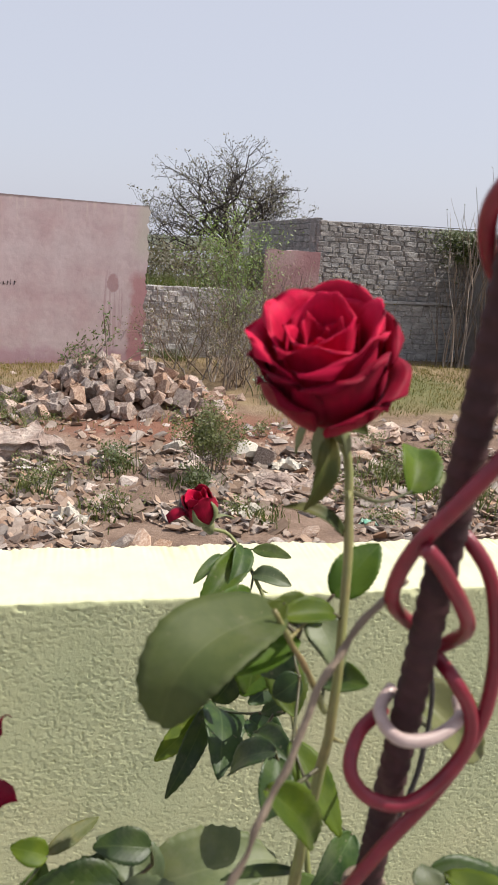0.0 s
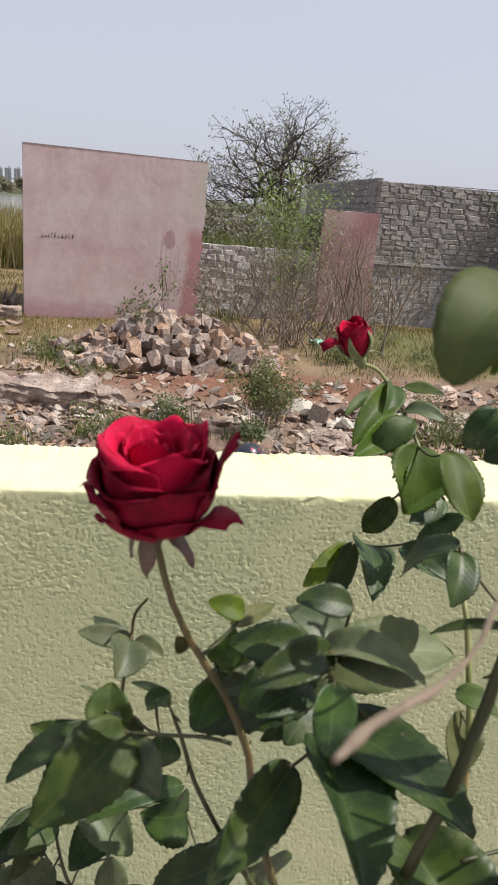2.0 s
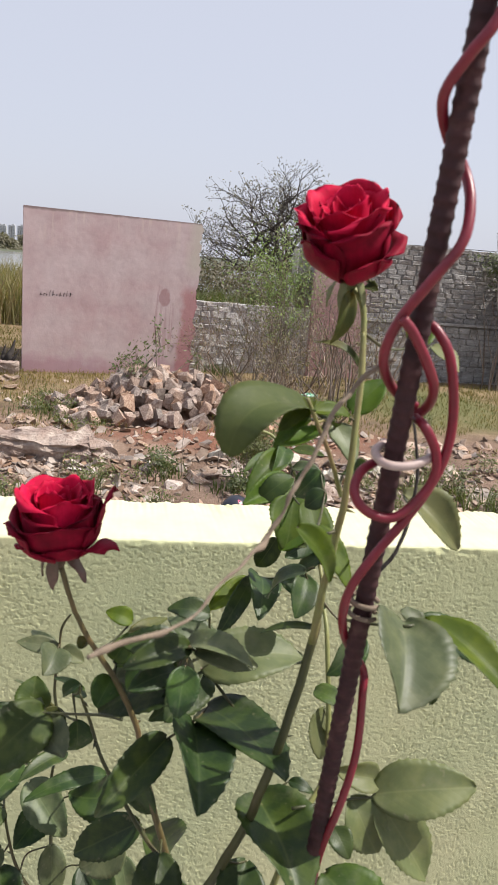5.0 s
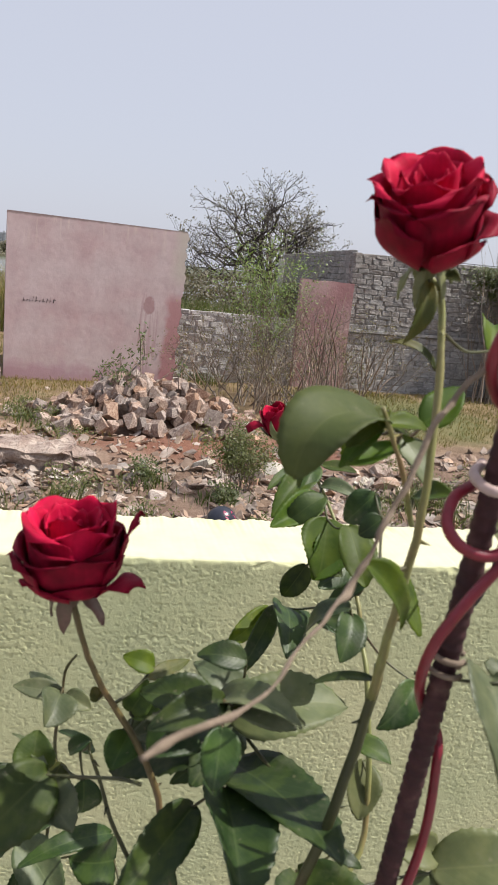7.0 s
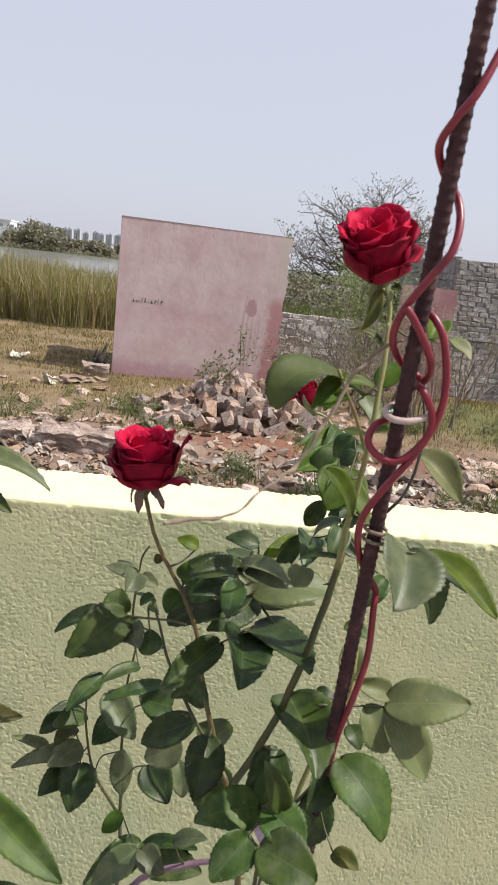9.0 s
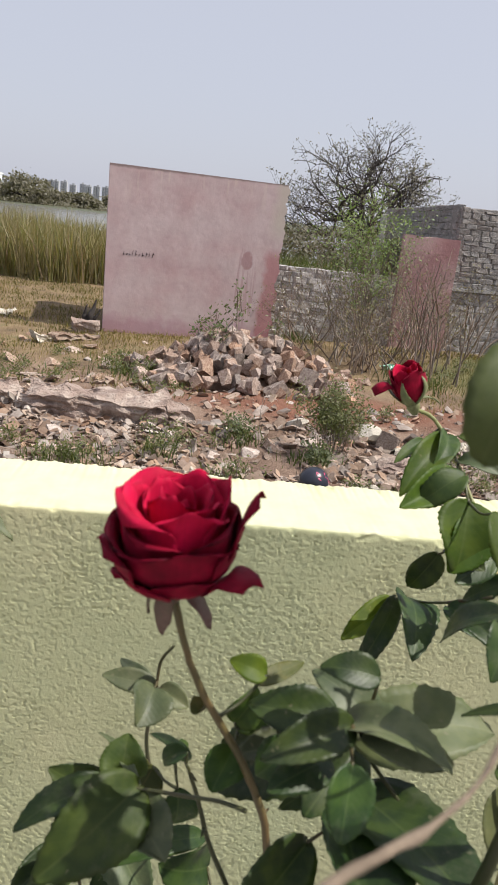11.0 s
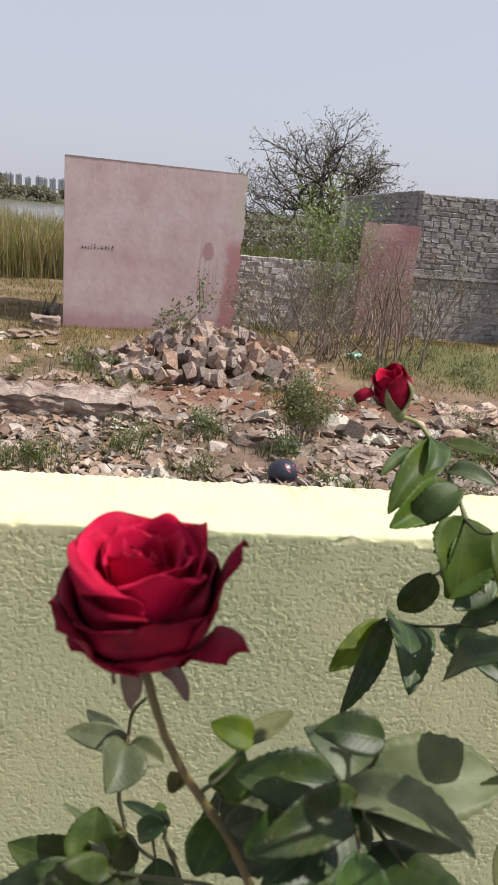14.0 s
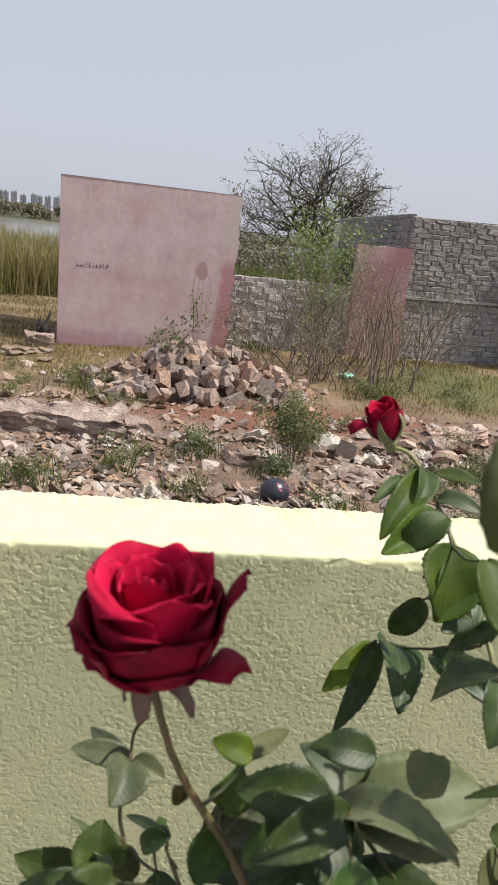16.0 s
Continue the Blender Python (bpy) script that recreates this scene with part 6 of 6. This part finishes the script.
leaf(bush_ob, (0.139, 0.280, 1.158), (0.127, 0.300, 1.110), 0.039, 0.64, 'd')
leaf(bush_ob, (0.163, 0.280, 1.062), (0.163, 0.260, 1.008), 0.047, 0.72, 'd')
leaf(bush_ob, (0.209, 0.200, 1.073), (0.150, 0.170, 1.082), 0.041, 0.56, 'g')
leaf(bush_ob, (0.198, 0.160, 1.074), (0.166, 0.130, 1.050), 0.036, 0.64, 'g')
leaf(bush_ob, (0.213, 0.180, 1.089), (0.249, 0.150, 1.075), 0.042, 0.56, 'g')
leaf(bush_ob, (0.208, 0.150, 1.071), (0.257, 0.120, 1.068), 0.049, 0.56, 'g')
leaf(bush_ob, (0.232, 0.253, 1.161), (0.257, 0.167, 1.141), 0.058, 0.68, 'd')
leaf(bush_ob, (0.280, 0.200, 1.132), (0.325, 0.150, 1.096), 0.054, 0.56, 'g')
leaf(bush_ob, (0.266, 0.220, 1.082), (0.260, 0.200, 1.025), 0.040, 0.72, 'd')
leaf(bush_ob, (0.283, 0.180, 1.044), (0.304, 0.160, 1.045), 0.020, 0.48, 'y')
leaf(bush_ob, (0.090, 0.400, 0.844), (0.030, 0.340, 0.832), 0.043, 0.56, 'd')
leaf(bush_ob, (0.091, 0.400, 0.840), (0.160, 0.360, 0.880), 0.026, 0.24, 'd')
leaf(bush_ob, (0.108, 0.380, 0.832), (0.164, 0.340, 0.866), 0.045, 0.48, 'd')
leaf(bush_ob, (0.214, 0.220, 1.095), (0.215, 0.200, 1.073), 0.026, 0.72, 'g')
leaf(bush_ob, (0.3045, 0.1767, 1.357), (0.2850, 0.1120, 1.3330), 0.058, 0.55, 'p')
leaf(bush_ob, (0.320, 0.200, 1.344), (0.345, 0.185, 1.287), 0.035, 0.68, 'd')
leaf(bush_ob, (0.312, 0.180, 1.354), (0.313, 0.190, 1.362), 0.018, 0.64, 'p')
leaf(bush_ob, (0.327, 0.190, 1.352), (0.373, 0.130, 1.328), 0.030, 0.24, 'b')
leaf(bush_ob, (0.324, 0.200, 1.344), (0.385, 0.190, 1.319), 0.028, 0.48, 'd')
leaf(bush_ob, (0.327, 0.240, 1.170), (0.404, 0.220, 1.191), 0.046, 0.56, 'l')
leaf(bush_ob, (0.332, 0.240, 1.164), (0.375, 0.220, 1.102), 0.044, 0.68, 'l')
leaf(bush_ob, (0.307, 0.240, 1.166), (0.330, 0.220, 1.126), 0.037, 0.68, 'l')
leaf(bush_ob, (0.332, 0.250, 1.175), (0.295, 0.240, 1.192), 0.024, 0.64, 'l')
leaf(bush_ob, (0.317, 0.240, 1.427), (0.361, 0.220, 1.394), 0.032, 0.56, 'l')
leaf(bush_ob, (0.284, 0.450, 1.354), (0.275, 0.420, 1.308), 0.053, 0.68, 'b')
leaf(bush_ob, (0.287, 0.400, 1.366), (0.295, 0.360, 1.330), 0.034, 0.56, 'b')
leaf(bush_ob, (0.285, 0.470, 1.369), (0.245, 0.460, 1.344), 0.025, 0.48, 'g')
leaf(bush_ob, (0.273, 0.330, 1.325), (0.242, 0.360, 1.291), 0.023, 0.40, 'd')
leaf(bush_ob, (0.275, 0.330, 1.319), (0.262, 0.300, 1.297), 0.026, 0.64, 'd')
leaf(bush_ob, (0.235, 0.210, 1.499), (0.211, 0.200, 1.480), 0.013, 0.48, 'b')
leaf(bush_ob, (0.255, 0.230, 1.483), (0.233, 0.220, 1.493), 0.016, 0.48, 'b')
leaf(bush_ob, (0.270, 0.240, 1.487), (0.296, 0.250, 1.510), 0.022, 0.48, 'b')
leaf(bush_ob, (0.260, 0.240, 1.477), (0.271, 0.220, 1.455), 0.022, 0.64, 'p')
leaf(bush_ob, (0.266, 0.230, 1.443), (0.280, 0.210, 1.454), 0.018, 0.48, 'g')
leaf(bush_ob, (0.348, 0.300, 1.531), (0.365, 0.280, 1.516), 0.020, 0.48, 'l')
leaf(bush_ob, (0.319, 0.270, 1.531), (0.336, 0.300, 1.552), 0.025, 0.56, 'b')
leaf(bush_ob, (0.260, 0.240, 1.569), (0.251, 0.230, 1.535), 0.012, 0.64, 'y')
leaf(bush_ob, (0.271, 0.250, 1.572), (0.279, 0.240, 1.572), 0.012, 0.56, 'y')
leaf(bush_ob, (0.257, 0.500, 1.243), (0.217, 0.440, 1.203), 0.021, 0.64, 'd')
leaf(bush_ob, (0.265, 0.500, 1.245), (0.258, 0.420, 1.246), 0.038, 0.68, 'd')
leaf(bush_ob, (0.256, 0.500, 1.240), (0.207, 0.460, 1.225), 0.024, 0.56, 'b')
leaf(bush_ob, (0.284, 0.450, 1.265), (0.308, 0.420, 1.256), 0.028, 0.64, 'd')
leaf(bush_ob, (0.272, 0.460, 1.305), (0.256, 0.470, 1.267), 0.025, 0.64, 'd')
leaf(bush_ob, (0.275, 0.450, 1.315), (0.293, 0.420, 1.315), 0.025, 0.56, 'd')
leaf(bush_ob, (0.290, 0.545, 1.376), (0.242, 0.480, 1.353), 0.028, 0.60, 'b')
leaf(bush_ob, (0.270, 0.545, 1.374), (0.242, 0.520, 1.361), 0.011, 0.40, 'g')
leaf(bush_ob, (0.291, 0.545, 1.381), (0.274, 0.500, 1.368), 0.020, 0.64, 'g')
leaf(bush_ob, (0.289, 0.500, 1.358), (0.235, 0.450, 1.347), 0.029, 0.64, 'b')
leaf(bush_ob, (0.300, 0.540, 1.382), (0.330, 0.520, 1.382), 0.016, 0.48, 'g')
leaf(bush_ob, (0.296, 0.520, 1.365), (0.325, 0.500, 1.367), 0.019, 0.48, 'p')
leaf(bush_ob, (0.298, 0.460, 1.336), (0.269, 0.460, 1.326), 0.012, 0.32, 'd')
leaf(bush_ob, (0.295, 0.450, 1.339), (0.270, 0.420, 1.309), 0.035, 0.68, 'b')
leaf(bush_ob, (0.309, 0.440, 1.313), (0.275, 0.420, 1.301), 0.021, 0.56, 'd')
leaf(bush_ob, (0.061, 0.380, 1.222), (0.023, 0.380, 1.230), 0.017, 0.64, 'p')
leaf(bush_ob, (0.060, 0.380, 1.221), (0.031, 0.400, 1.231), 0.011, 0.48, 'p')
leaf(bush_ob, (0.060, 0.370, 1.228), (0.053, 0.340, 1.220), 0.030, 0.76, 'p')
leaf(bush_ob, (0.064, 0.380, 1.221), (0.084, 0.370, 1.214), 0.017, 0.64, 'p')
leaf(bush_ob, (0.050, 0.360, 1.147), (0.044, 0.360, 1.185), 0.034, 0.72, 'y')
leaf(bush_ob, (0.033, 0.290, 1.209), (0.012, 0.250, 1.186), 0.026, 0.64, 'g')
leaf(bush_ob, (0.059, 0.290, 1.212), (0.031, 0.330, 1.226), 0.007, 0.40, 'p')
leaf(bush_side, (-0.010, 0.020, 1.213), (0.059, -0.010, 1.172), 0.026, 0.64, 'g')
leaf(bush_side, (-0.194, 0.500, 1.311), (-0.064, 0.480, 1.296), 0.033, 0.40, 'l')
leaf(bush_side, (-0.183, 0.500, 1.279), (-0.111, 0.470, 1.251), 0.026, 0.48, 'g')
leaf(bush_side, (-0.142, 0.420, 0.999), (-0.073, 0.400, 1.014), 0.027, 0.48, 'y')
leaf(bush_ob, (0.260, 0.235, 1.321), (0.220, 0.240, 1.319), 0.007, 0.40, 'd')
leaf(bush_ob, (0.322, 0.300, 1.278), (0.291, 0.280, 1.253), 0.025, 0.64, 'd')
leaf(bush_ob, (0.255, 0.240, 1.400), (0.277, 0.210, 1.365), 0.020, 0.56, 'b')
leaf(bush_ob, (0.314, 0.360, 1.170), (0.306, 0.330, 1.136), 0.031, 0.72, 'l')
leaf(bush_ob, (0.297, 0.340, 1.203), (0.322, 0.320, 1.199), 0.021, 0.48, 'g')
leaf(bush_ob, (0.156, 0.250, 1.110), (0.147, 0.200, 1.075), 0.041, 0.72, 'd')
leaf(bush_ob, (0.226, 0.240, 1.109), (0.198, 0.200, 1.063), 0.045, 0.72, 'd')
leaf(bush_ob, (0.226, 0.170, 1.095), (0.209, 0.170, 1.142), 0.023, 0.72, 'g')
leaf(bush_ob, (0.289, 0.220, 1.156), (0.298, 0.200, 1.146), 0.020, 0.72, 'd')
leaf(bush_ob, (0.268, 0.200, 1.112), (0.253, 0.170, 1.095), 0.030, 0.72, 'd')
leaf(bush_ob, (0.183, 0.320, 1.228), (0.148, 0.280, 1.214), 0.027, 0.56, 'd')
leaf(bush_ob, (0.318, 0.420, 1.306), (0.289, 0.440, 1.277), 0.018, 0.48, 'd')
leaf(bush_ob, (0.283, 0.420, 1.273), (0.306, 0.380, 1.272), 0.025, 0.64, 'd')
leaf(bush_ob, (0.232, 0.210, 1.492), (0.209, 0.200, 1.470), 0.012, 0.48, 'b')
leaf(bush_ob, (0.271, 0.240, 1.520), (0.243, 0.240, 1.539), 0.009, 0.48, 'y')
leaf(bush_ob, (0.260, 0.260, 1.168), (0.279, 0.250, 1.166), 0.011, 0.48, 'd')
leaf(bush_ob, (0.108, 0.420, 1.055), (0.035, 0.380, 1.069), 0.021, 0.40, 'd')
leaf(bush_ob, (-0.001, 0.450, 0.943), (-0.038, 0.420, 0.933), 0.034, 0.56, 'p')
leaf(bush_ob, (0.137, 0.330, 1.077), (0.086, 0.330, 1.040), 0.024, 0.56, 'd')
leaf(bush_ob, (0.086, 0.310, 1.225), (0.061, 0.330, 1.223), 0.007, 0.40, 'd')
leaf(bush_ob, (0.184, 0.270, 1.314), (0.152, 0.270, 1.320), 0.020, 0.56, 'd')
leaf(bush_ob, (0.168, 0.250, 1.297), (0.121, 0.220, 1.299), 0.023, 0.48, 'd')
leaf(bush_ob, (0.167, 0.260, 1.291), (0.210, 0.220, 1.307), 0.024, 0.40, 'p')
leaf(bush_ob, (0.031, 0.360, 1.147), (-0.002, 0.340, 1.180), 0.026, 0.56, 'd')
leaf(bush_ob, (0.078, 0.330, 1.206), (0.088, 0.350, 1.199), 0.014, 0.64, 'd')
leaf(bush_ob, (0.125, 0.290, 1.297), (0.105, 0.290, 1.306), 0.016, 0.56, 'b')
leaf(bush_ob, (0.269, 0.300, 1.424), (0.250, 0.300, 1.403), 0.024, 0.64, 'd')
leaf(bush_ob, (0.269, 0.280, 1.413), (0.254, 0.280, 1.401), 0.017, 0.48, 'd')
leaf(bush_ob, (0.161, 0.300, 1.248), (0.112, 0.280, 1.251), 0.025, 0.48, 'p')
leaf(bush_ob, (0.159, 0.250, 1.276), (0.126, 0.220, 1.282), 0.023, 0.48, 'd')
leaf(bush_ob, (0.111, 0.290, 1.246), (0.100, 0.270, 1.233), 0.024, 0.64, 'g')
leaf(bush_ob, (0.163, 0.220, 1.297), (0.158, 0.200, 1.269), 0.024, 0.68, 'd')
leaf(bush_ob, (0.089, 0.270, 1.285), (0.085, 0.270, 1.294), 0.010, 0.56, 'y')
leaf(bush_ob, (0.085, 0.300, 1.234), (0.069, 0.310, 1.219), 0.013, 0.48, 'd')
leaf(bush_ob, (0.082, 0.330, 1.180), (0.083, 0.330, 1.146), 0.026, 0.64, 'd')
leaf(bush_ob, (0.064, 0.350, 1.180), (0.052, 0.340, 1.157), 0.025, 0.72, 'y')
leaf(bush_ob, (0.243, 0.210, 1.480), (0.212, 0.200, 1.470), 0.014, 0.32, 'b')
leaf(bush_ob, (0.263, 0.220, 1.487), (0.232, 0.210, 1.493), 0.014, 0.40, 'b')
leaf(bush_ob, (0.091, 0.300, 0.925), (0.045, 0.280, 0.891), 0.032, 0.48, 'p')
leaf(bush_ob, (0.094, 0.300, 0.924), (0.122, 0.280, 0.912), 0.029, 0.56, 'p')
leaf(bush_ob, (0.132, 0.290, 0.946), (0.166, 0.280, 0.965), 0.021, 0.40, 'p')
leaf(bush_ob, (-0.037, 0.330, 0.805), (-0.090, 0.320, 0.843), 0.030, 0.48, 'd')
leaf(bush_ob, (0.067, 0.340, 0.938), (0.047, 0.330, 0.915), 0.020, 0.56, 'b')
leaf(bush_ob, (0.192, 0.290, 1.268), (0.158, 0.300, 1.298), 0.029, 0.56, 'p')
leaf(bush_ob, (0.168, 0.280, 1.277), (0.117, 0.280, 1.285), 0.029, 0.48, 'd')
leaf(bush_ob, (0.174, 0.250, 1.293), (0.217, 0.230, 1.293), 0.024, 0.48, 'p')
leaf(bush_ob, (0.140, 0.270, 1.270), (0.124, 0.260, 1.252), 0.025, 0.64, 'd')
leaf(bush_ob, (0.234, 0.210, 1.493), (0.1755, 0.168, 1.469), 0.037, 0.30, "B", (0.191, 0.173, 1.499))
leaf(bush_ob, (0.2375, 0.221, 1.483), (0.2295, 0.262, 1.464), 0.020, 0.45, 'b')
leaf(bush_ob, (0.240, 0.216, 1.486), (0.258, 0.232, 1.478), 0.017, 0.4, 'b')
leaf(bush_ob, (0.2265, 0.186, 1.4185), (0.2600, 0.1905, 1.3785), 0.021, 0.5, 'b')
# leaf stalks: each leaf joins the nearest cane or an earlier leaf's foot
feet, todo = np.array(cane_points), list(leaf_bases)
while todo:
    gaps = [float(np.min(np.sum((feet - np.array(b)) ** 2, axis=1))) for _, b in todo]
    k = int(np.argmin(gaps))
    ob, b = todo.pop(k)
    a = feet[int(np.argmin(np.sum((feet - np.array(b)) ** 2, axis=1)))]
    d = gaps[k] ** 0.5
    if 0.0015 < d < 0.07:
        c = (a + np.array(b)) / 2 + np.array((0, 0, -0.10 * d))
        tube("stalk", [(*b, 0.0008), (*c, 0.0010), (*a, 0.0013)], M_cane, ob, "", 6, 5)
    feet = np.vstack([feet, np.array(b)])

# ---- rod and cable ----
rod = thing("rebar_stake", "rusty ribbed steel rod staking the rose bush", "stake")
verts, faces, path = [], [], []
z = -0.16
while z < 2.25:
    for dz, rr in ((0.0, 0.0060), (0.0034, 0.0060), (0.0046, 0.0066), (0.006, 0.0066)):
        zz = z + dz
        path.append((0.2722 + 0.011 * (zz - 1.4), 0.1638 - 0.1494 * (zz - 1.4), zz, rr))
    z += 0.0078
add_tube(verts, faces, path, 12)
part("rod", mesh_of("rod", verts, faces, True), M_rust, rod)
for zc, turns, rr in ((1.363, 1, 0.0016), (1.372, 1, 0.0018)):
    pts = [(0.2722 + 0.011 * (zc - 1.4) + 0.0092 * math.cos(a), 0.1638 - 0.1494 * (zc - 1.4) + 0.0092 * math.sin(a), zc + 0.004 * math.sin(a * 0.5 + 1) + 0.0008 * a, rr) for a in [k * 0.7 for k in range(9 * turns)]]
    tube("binding", pts, M_dry, rod, "frayed pale string binding", 7, 3)
cord = thing("red_cable", "red plastic-sheathed cable wound loosely round the rod", "cable", Matrix.Translation((-0.002, -0.012, 0.0)))
tube('cable_run', [(0.2948, 0.1255, 1.7369, 0.0030), (0.2804, 0.1172, 1.7050, 0.0030), (0.2698, 0.1207, 1.6882, 0.0030), (0.2653, 0.1351, 1.6722, 0.0030), (0.2761, 0.1496, 1.6560, 0.0030), (0.2886, 0.1527, 1.6420, 0.0030), (0.2905, 0.1423, 1.6244, 0.0030), (0.2855, 0.1335, 1.6026, 0.0030), (0.2715, 0.1358, 1.5807, 0.0030), (0.2601, 0.1463, 1.5572, 0.0030), (0.2582, 0.1555, 1.5356, 0.0030), (0.2720, 0.1703, 1.5170, 0.0030), (0.2877, 0.1718, 1.5073, 0.0030)], M_wire, cord, '', 12, 6)
tube('cable_run', [(0.2602, 0.1387, 1.5611, 0.0030), (0.2673, 0.1388, 1.5537, 0.0030), (0.2794, 0.1424, 1.5367, 0.0030), (0.2898, 0.1537, 1.5209, 0.0030), (0.2924, 0.1677, 1.5076, 0.0030), (0.2830, 0.1742, 1.4978, 0.0030)], M_wire, cord, '', 12, 6)
tube('cable_run', [(0.2854, 0.1646, 1.5020, 0.0030), (0.2877, 0.1531, 1.4987, 0.0030), (0.2967, 0.1534, 1.4832, 0.0030), (0.2972, 0.1539, 1.4666, 0.0030), (0.2857, 0.1564, 1.4425, 0.0030), (0.2707, 0.1602, 1.4177, 0.0030), (0.2583, 0.1653, 1.3902, 0.0030), (0.2606, 0.1796, 1.3615, 0.0030), (0.2731, 0.1977, 1.3335, 0.0030), (0.2866, 0.2007, 1.3138, 0.0030), (0.2867, 0.1951, 1.2973, 0.0030), (0.2889, 0.1984, 1.2485, 0.0030), (0.2820, 0.1990, 1.2043, 0.0030), (0.2757, 0.2071, 1.1637, 0.0030), (0.2740, 0.2140, 1.1250, 0.0030), (0.2800, 0.2230, 1.0850, 0.0030), (0.2740, 0.2290, 1.0450, 0.0030), (0.2600, 0.2340, 1.0150, 0.0030), (0.2560, 0.2380, 0.9700, 0.0030), (0.2600, 0.2420, 0.9000, 0.0030)], M_wire, cord, '', 12, 6)
tube('cable_run', [(0.2810, 0.1618, 1.5603, 0.0030), (0.2886, 0.1549, 1.5534, 0.0030), (0.2963, 0.1511, 1.5386, 0.0030), (0.3039, 0.1538, 1.5069, 0.0030), (0.3022, 0.1539, 1.4796, 0.0030), (0.2921, 0.1543, 1.4569, 0.0030), (0.2767, 0.1555, 1.4421, 0.0030), (0.2607, 0.1572, 1.4445, 0.0030), (0.2524, 0.1616, 1.4547, 0.0030), (0.2577, 0.1699, 1.4660, 0.0030), (0.2710, 0.1770, 1.4720, 0.0030)], M_wire, cord, '', 12, 6)
tube('faded_ring', [(0.2714, 0.1732, 1.4841, 0.0027), (0.2629, 0.1638, 1.4801, 0.0027), (0.2658, 0.1524, 1.4761, 0.0027), (0.2787, 0.1505, 1.4756, 0.0027), (0.2934, 0.1560, 1.4792, 0.0027), (0.2989, 0.1678, 1.4804, 0.0027)], M_wire_pale, cord, 'faded pinkish white cable turn', 12, 6)

# crumpled ribbon knotted round the canes
tie = thing("ribbon_tie", "crumpled mauve plastic ribbon tied round rose canes", "ribbon")
for name_, run in (("band", [(0.215, 0.268, 1.000), (0.228, 0.243, 0.992), (0.250, 0.222, 0.981), (0.266, 0.219, 0.971), (0.283, 0.221, 0.958)]), ("tail", [(0.246, 0.223, 0.984), (0.258, 0.214, 0.968), (0.268, 0.215, 0.948), (0.262, 0.220, 0.925)])):
    verts, faces = [], []
    rows_ = smooth_path([(*q, 0.0) for q in run], 6)
    for i, q in enumerate(rows_):
        w = 0.0055 * (1 + 0.35 * math.sin(i * 1.7))
        for k in (-1.0, -0.33, 0.33, 1.0):
            verts.append((q[0] + 0.003 * k * math.sin(i * 0.6), q[1] - 0.0022 * math.sin(i * 1.3 + k * 2.5), q[2] + w * k))
    faces = [(i * 4 + k, i * 4 + k + 1, i * 4 + k + 5, i * 4 + k + 4) for i in range(len(rows_) - 1) for k in range(3)]
    bm = bmesh.new()
    bm.from_mesh(mesh_of(name_, verts, faces, True))
    bmesh.ops.solidify(bm, geom=bm.faces[:], thickness=0.0004)
    part(name_, made(bm, name_, True), M_ribbon, tie)

# ---- courses of blocks, last ----
rnd.seed(15)
lay(grey_right, 5.2, 1.14, grey_h, 0.085, 0.215, lambda z: blocks, 0.010, lambda x: grey_h - 0.012 * x)
lay(grey_right, 3.6, 0.0, 1.10, 0.095, 0.21, lambda z: blocks_wash, 0.008)
lay(grey_left, 7.45, 1.25, grey_h, 0.105, 0.34, lambda z: blocks, 0.014)
lay(white_wall, 2.15, 0.0, 1.22, 0.095, 0.21, lambda z: blocks_white, 0.010)
